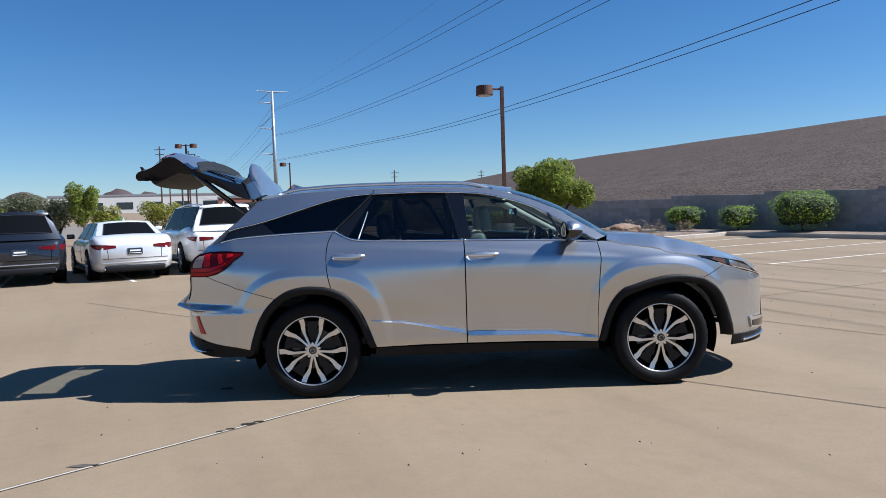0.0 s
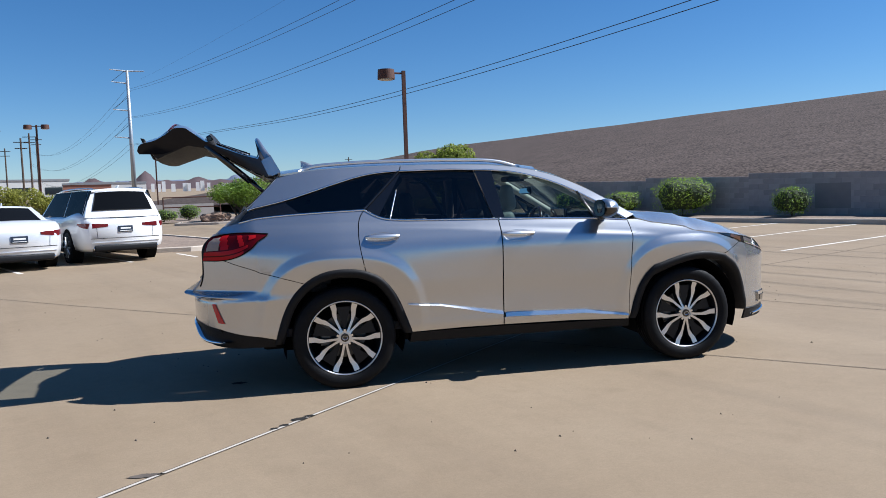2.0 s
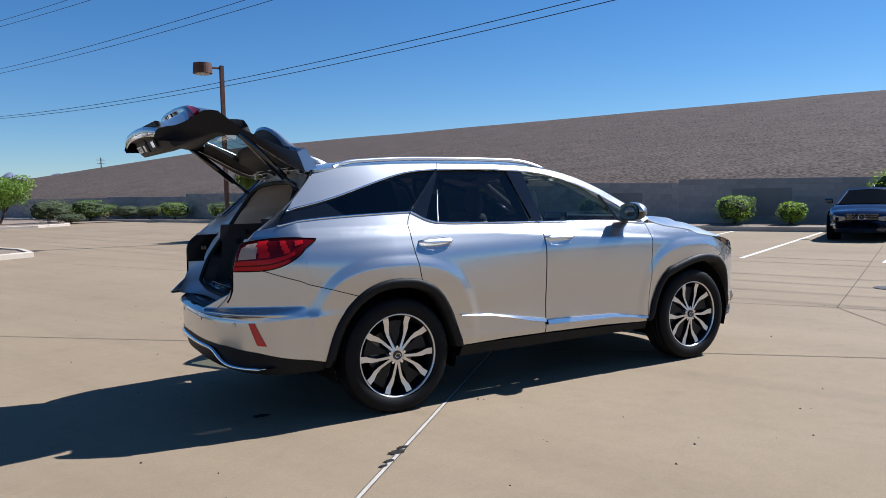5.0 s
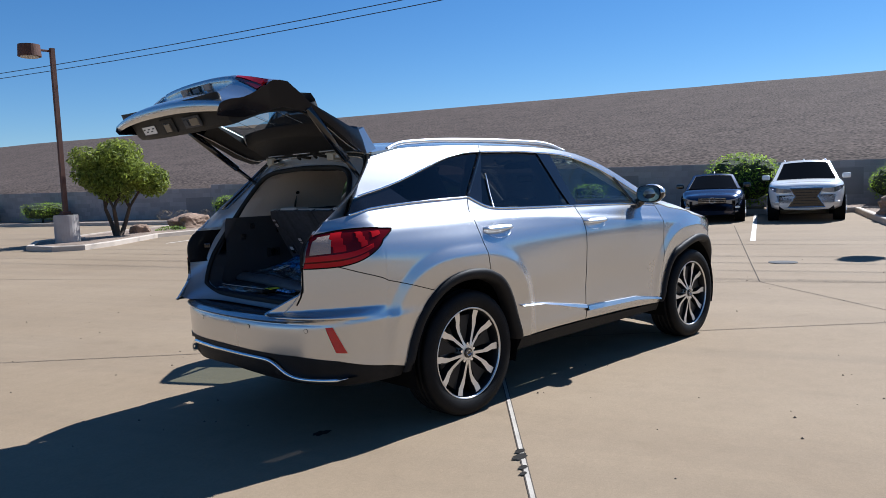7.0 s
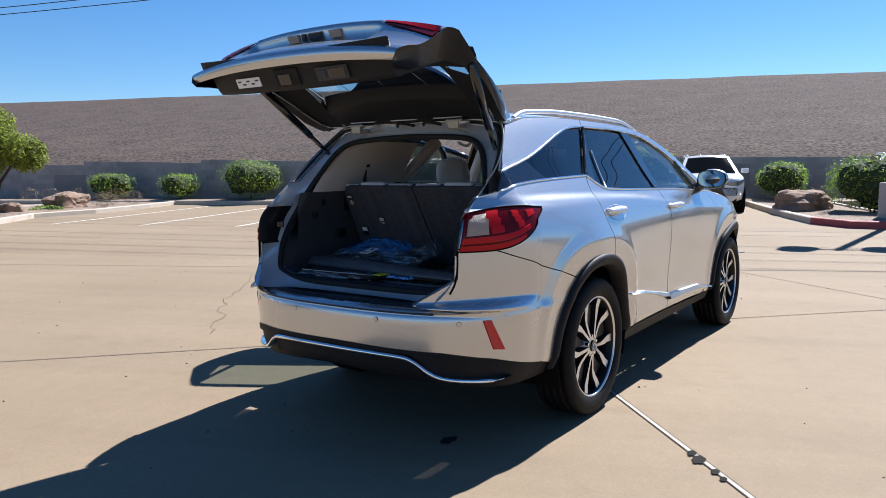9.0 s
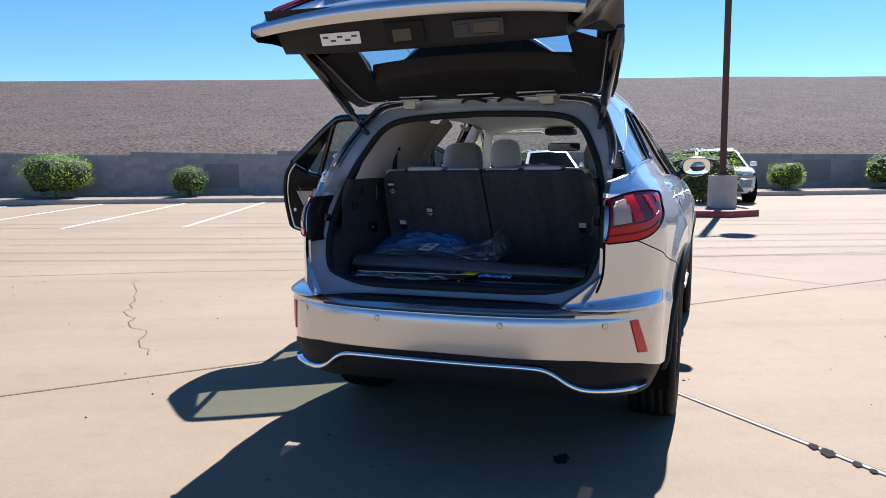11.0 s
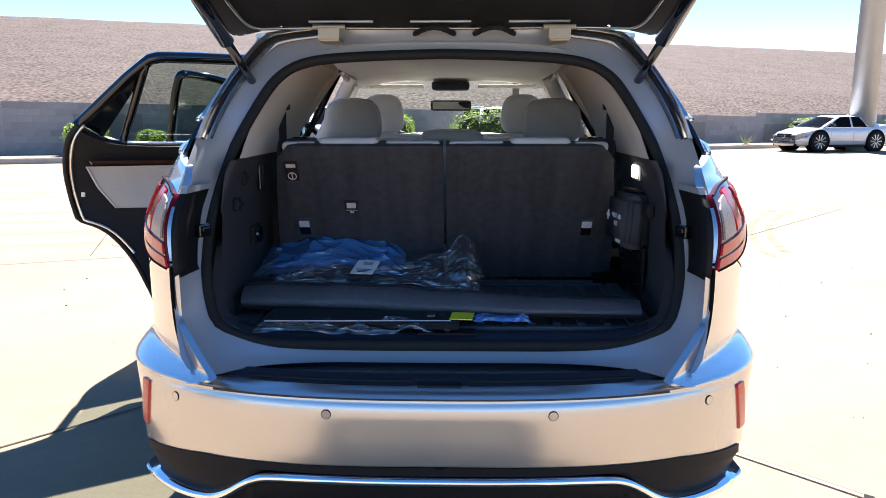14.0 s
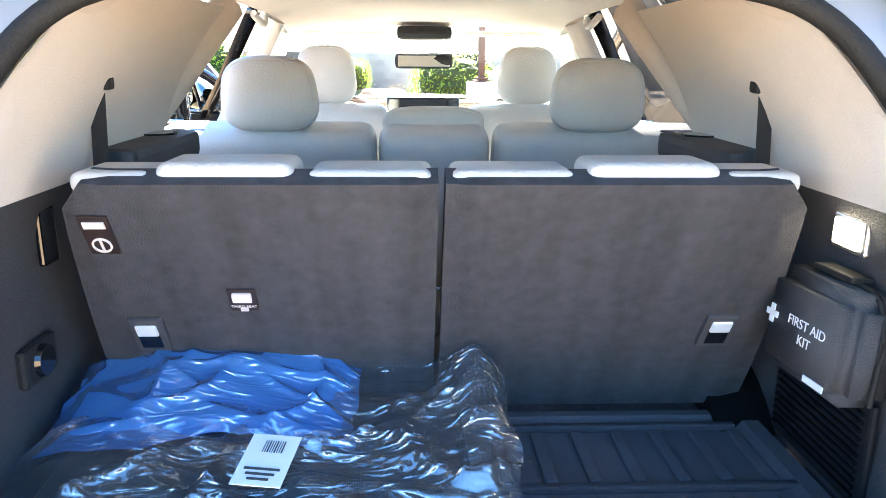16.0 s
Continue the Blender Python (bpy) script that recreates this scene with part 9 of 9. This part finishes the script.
        part("exhaust_trim", bm, CHROME, e, smooth=True)
        if suvish:
            part("roof_rail", sweep([gh(xr0 + 0.0 + (xr1 - xr0) * k / 8, 1.0, sg * 0.86) + Vector((0, 0, 0.05 * math.sin(math.pi * min(1, max(0, k / 8))) ** 0.4)) for k in range(9)], 0.018, 6), SATIN, e)
    # rear plate, bumper, grille
    bm = bmesh.new()
    box(bm, x_rear - 0.004, 0, belt - 0.30 if suvish else belt - 0.27, 0.04, 0.34, 0.15, bevel=0.01)
    p = part("number_plate", bm, PLATE, e)
    bm = bmesh.new()
    box(bm, x_rear - 0.026, 0, belt - 0.285 if suvish else belt - 0.255, 0.006, 0.24, 0.035)
    box(bm, x_rear - 0.026, 0, belt - 0.345 if suvish else belt - 0.315, 0.006, 0.28, 0.012)
    part("plate_bar", bm, WHITE_STICKER, p)
    bm = bmesh.new()
    box(bm, x_rear + 0.10, 0, clear + 0.10, 0.26, W * 0.74, 0.16, bevel=0.05)
    part("rear_diffuser", bm, BLACK_PLASTIC, e, smooth=True)
    bm = bmesh.new()
    box(bm, x_rear + 0.0, 0, clear + 0.24, 0.03, W * 0.78, 0.02, bevel=0.006)
    part("bumper_trim", bm, SATIN, e)
    zs = clear + 0.34
    for path in ([(x_rear - 0.004, hw * (-0.80 + 0.16 * k), zs) for k in range(11)], [(x_rear - 0.002, -0.78 * hw * 0.82, zs), (x_rear - 0.002, -0.80 * hw * 0.82, belt - 0.22)], [(x_rear - 0.002, 0.78 * hw * 0.82, zs), (x_rear - 0.002, 0.80 * hw * 0.82, belt - 0.22)]):
        part("boot_seam", sweep(path, 0.005, 4), SHADOW_BLACK, e)
    gz = belt - 0.42 if suvish else belt - 0.36
    bm = bmesh.new()
    if grille == "spindle":
        v = [(x_front + 0.012, y, z) for y, z in ((-0.37, gz + 0.20), (0.37, gz + 0.20), (0.25, gz), (0.42, gz - 0.26), (-0.42, gz - 0.26), (-0.25, gz))]
        part("grille", (v + [(x_front - 0.05, q[1], q[2]) for q in v], [(0, 1, 2, 3, 4, 5)] + [(k, 6 + k, 6 + (k + 1) % 6, (k + 1) % 6) for k in range(6)]), GLOSS_BLACK, e)
        for k in range(7):
            z = gz + 0.17 - 0.068 * k
            w = 0.70 - 0.22 * math.exp(-(((z - gz) / 0.16) ** 2)) - 0.02
            bm2 = bmesh.new()
            box(bm2, x_front + 0.014, 0, z, 0.02, w, 0.014)
            part("grille_slat", bm2, ALLOY_DARK, e)
        part("grille_frame", sweep([(x_front + 0.016, y, z) for y, z in ((-0.38, gz + 0.21), (0.38, gz + 0.21), (0.26, gz), (0.43, gz - 0.27), (-0.43, gz - 0.27), (-0.26, gz))], 0.016, 6, True), CHROME, e)
        bm.free()
    else:
        box(bm, x_front - 0.01, 0, gz + 0.06, 0.05, W * 0.44, 0.16, bevel=0.02)
        g = part("grille", bm, GLOSS_BLACK, e)
        for k in range(3):
            bm2 = bmesh.new()
            box(bm2, x_front + 0.018, 0, gz + 0.01 + 0.05 * k, 0.012, W * 0.42, 0.010)
            part("grille_slat", bm2, CHROME, g)
        part("badge_ring", sweep([(x_front + 0.03, 0.075 * math.cos(2 * math.pi * k / 20), gz + 0.06 + 0.075 * math.sin(2 * math.pi * k / 20)) for k in range(20)], 0.008, 5, True), CHROME, g)
    bm = bmesh.new()
    box(bm, x_front - 0.06, 0, clear + 0.08, 0.10, W * 0.70, 0.12, bevel=0.03)
    part("lower_intake", bm, BLACK_PLASTIC, e)
    for sg in (-1, 1):
        bm = bmesh.new()
        box(bm, x_front - 0.07, sg * hw * 0.72, clear + 0.22, 0.12, 0.20, 0.05, radians(-sg * 18), 0.015)
        part("fog_lamp", bm, SATIN, e)
    # seats glimpsed and a roof fin
    bm = bmesh.new()
    tube(bm, (xr0 + 0.12, 0, H - 0.02), (xr0 + 0.02, 0, H + 0.05), 0.04, 0.012, 8)
    part("antenna_fin", bm, body, e)
    return e


WHITE_PAINT = paint("white_paint", (0.74, 0.74, 0.735), 0.25, 0.0)
NAVY_PAINT = paint("navy_paint", (0.022, 0.030, 0.068), 0.2, 0.5)
GREY_PAINT = paint("dark_grey_paint", (0.028, 0.032, 0.042), 0.2, 0.6)
PALE_SILVER = paint("pale_silver_paint", (0.66, 0.66, 0.66), 0.28, 0.25)


def park(label, L, W, belt, H, wb, fo, kind, body, rear_or_front, x, y, heading, **kw):
    """Places a car by the middle of its rear or front bumper on the plan."""
    h = radians(heading)
    back = L - wb - fo
    d = back if rear_or_front == "rear" else -(wb + fo)
    ax, ay = x + math.cos(h) * d, y + math.sin(h) * d
    return parked_car(label, L, W, belt, H, wb, fo, kind, body, (ax, ay, ground_z(ax, ay)), heading, **kw)


park("white full-size suv parked with its rear to the lane", 5.2, 2.02, 1.12, 1.83, 3.13, 0.87, "suv", WHITE_PAINT, "rear", -4.15, 12.75, 119, tyre_r=0.39, clear=0.27)
park("pale silver sedan parked with its rear to the lane", 4.95, 1.88, 0.98, 1.47, 3.01, 0.84, "sedan", PALE_SILVER, "rear", -6.05, 11.3, 121, clear=0.2)
park("dark grey suv parked with its rear to the lane", 4.92, 2.0, 1.08, 1.75, 2.97, 0.86, "suv", GREY_PAINT, "rear", -8.3, 10.35, 121, tyre_r=0.38, clear=0.26)
G = lot(16.3, -3.5)
park("white boxy suv with a large black grille facing the lane", 4.5, 1.80, 1.03, 1.57, 2.58, 0.86, "suv", WHITE_PAINT, "front", *G, LOT_TURN + 180 - 2, tyre_r=0.36, clear=0.25, grille="spindle")
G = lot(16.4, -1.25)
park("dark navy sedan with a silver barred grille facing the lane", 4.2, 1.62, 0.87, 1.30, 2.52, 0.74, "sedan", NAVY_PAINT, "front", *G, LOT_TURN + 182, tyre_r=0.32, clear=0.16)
G = lot(16.3, -8.35)
park("white crossover with a dark mesh grille behind the island", 4.6, 1.78, 1.00, 1.56, 2.66, 0.88, "suv", WHITE_PAINT, "front", *G, LOT_TURN + 168, tyre_r=0.38, grille="spindle")
park("pale silver sedan parked side-on before the wall", 4.1, 1.62, 0.86, 1.29, 2.40, 0.84, "sedan", PALE_SILVER, "front", 24.0, -11.75, LOT_TURN + 84, clear=0.18)

# ---- single blocks of the wall ----
BL, BH = 0.40, 0.20
bm = bmesh.new()
box(bm, 0, 0, 0, 0.03, BL - 0.010, BH - 0.010, bevel=0.006)
block_mesh = bpy.data.meshes.new("block")
bm.to_mesh(block_mesh)
bm.free()
block_mesh.materials.append(BLOCK)
rest_v, rest_f = [], []
for a, b, za, zb in steps:
    n = int((a - b) / BL)
    for c in range(8):
        for k in range(n + 1):
            v = a - BL * (k + (0.5 if c % 2 else 0.0)) - BL / 2
            if v - BL / 2 < b or v + BL / 2 > a:
                continue
            top = za + (zb - za) * (a - v) / (a - b)
            z = top - BH * (c + 0.5)
            if z < 0.2:
                continue
            if -1.6 < v < 12.6:
                o = bpy.data.objects.new("block", block_mesh)
                scene.collection.objects.link(o)
                o.parent = wall
                o.matrix_world = WALL_AT @ Matrix.Translation((-0.093, v, z))
            else:
                i = len(rest_v)
                h, w = BH / 2 - 0.005, BL / 2 - 0.005
                for dy, dz in ((-w, -h), (w, -h), (w, h), (-w, h)):
                    rest_v.append(WALL_AT @ Vector((-0.107, v + dy, z + dz)))
                for dy, dz in ((-w, -h), (w, -h), (w, h), (-w, h)):
                    rest_v.append(WALL_AT @ Vector((-0.095, v + dy, z + dz)))
                rest_f += [(i, i + 3, i + 2, i + 1), (i, i + 1, i + 5, i + 4), (i + 1, i + 2, i + 6, i + 5), (i + 2, i + 3, i + 7, i + 6), (i + 3, i, i + 4, i + 7)]
tagged(part("far_blocks", (rest_v, rest_f), BLOCK, wall), kind="stuff")
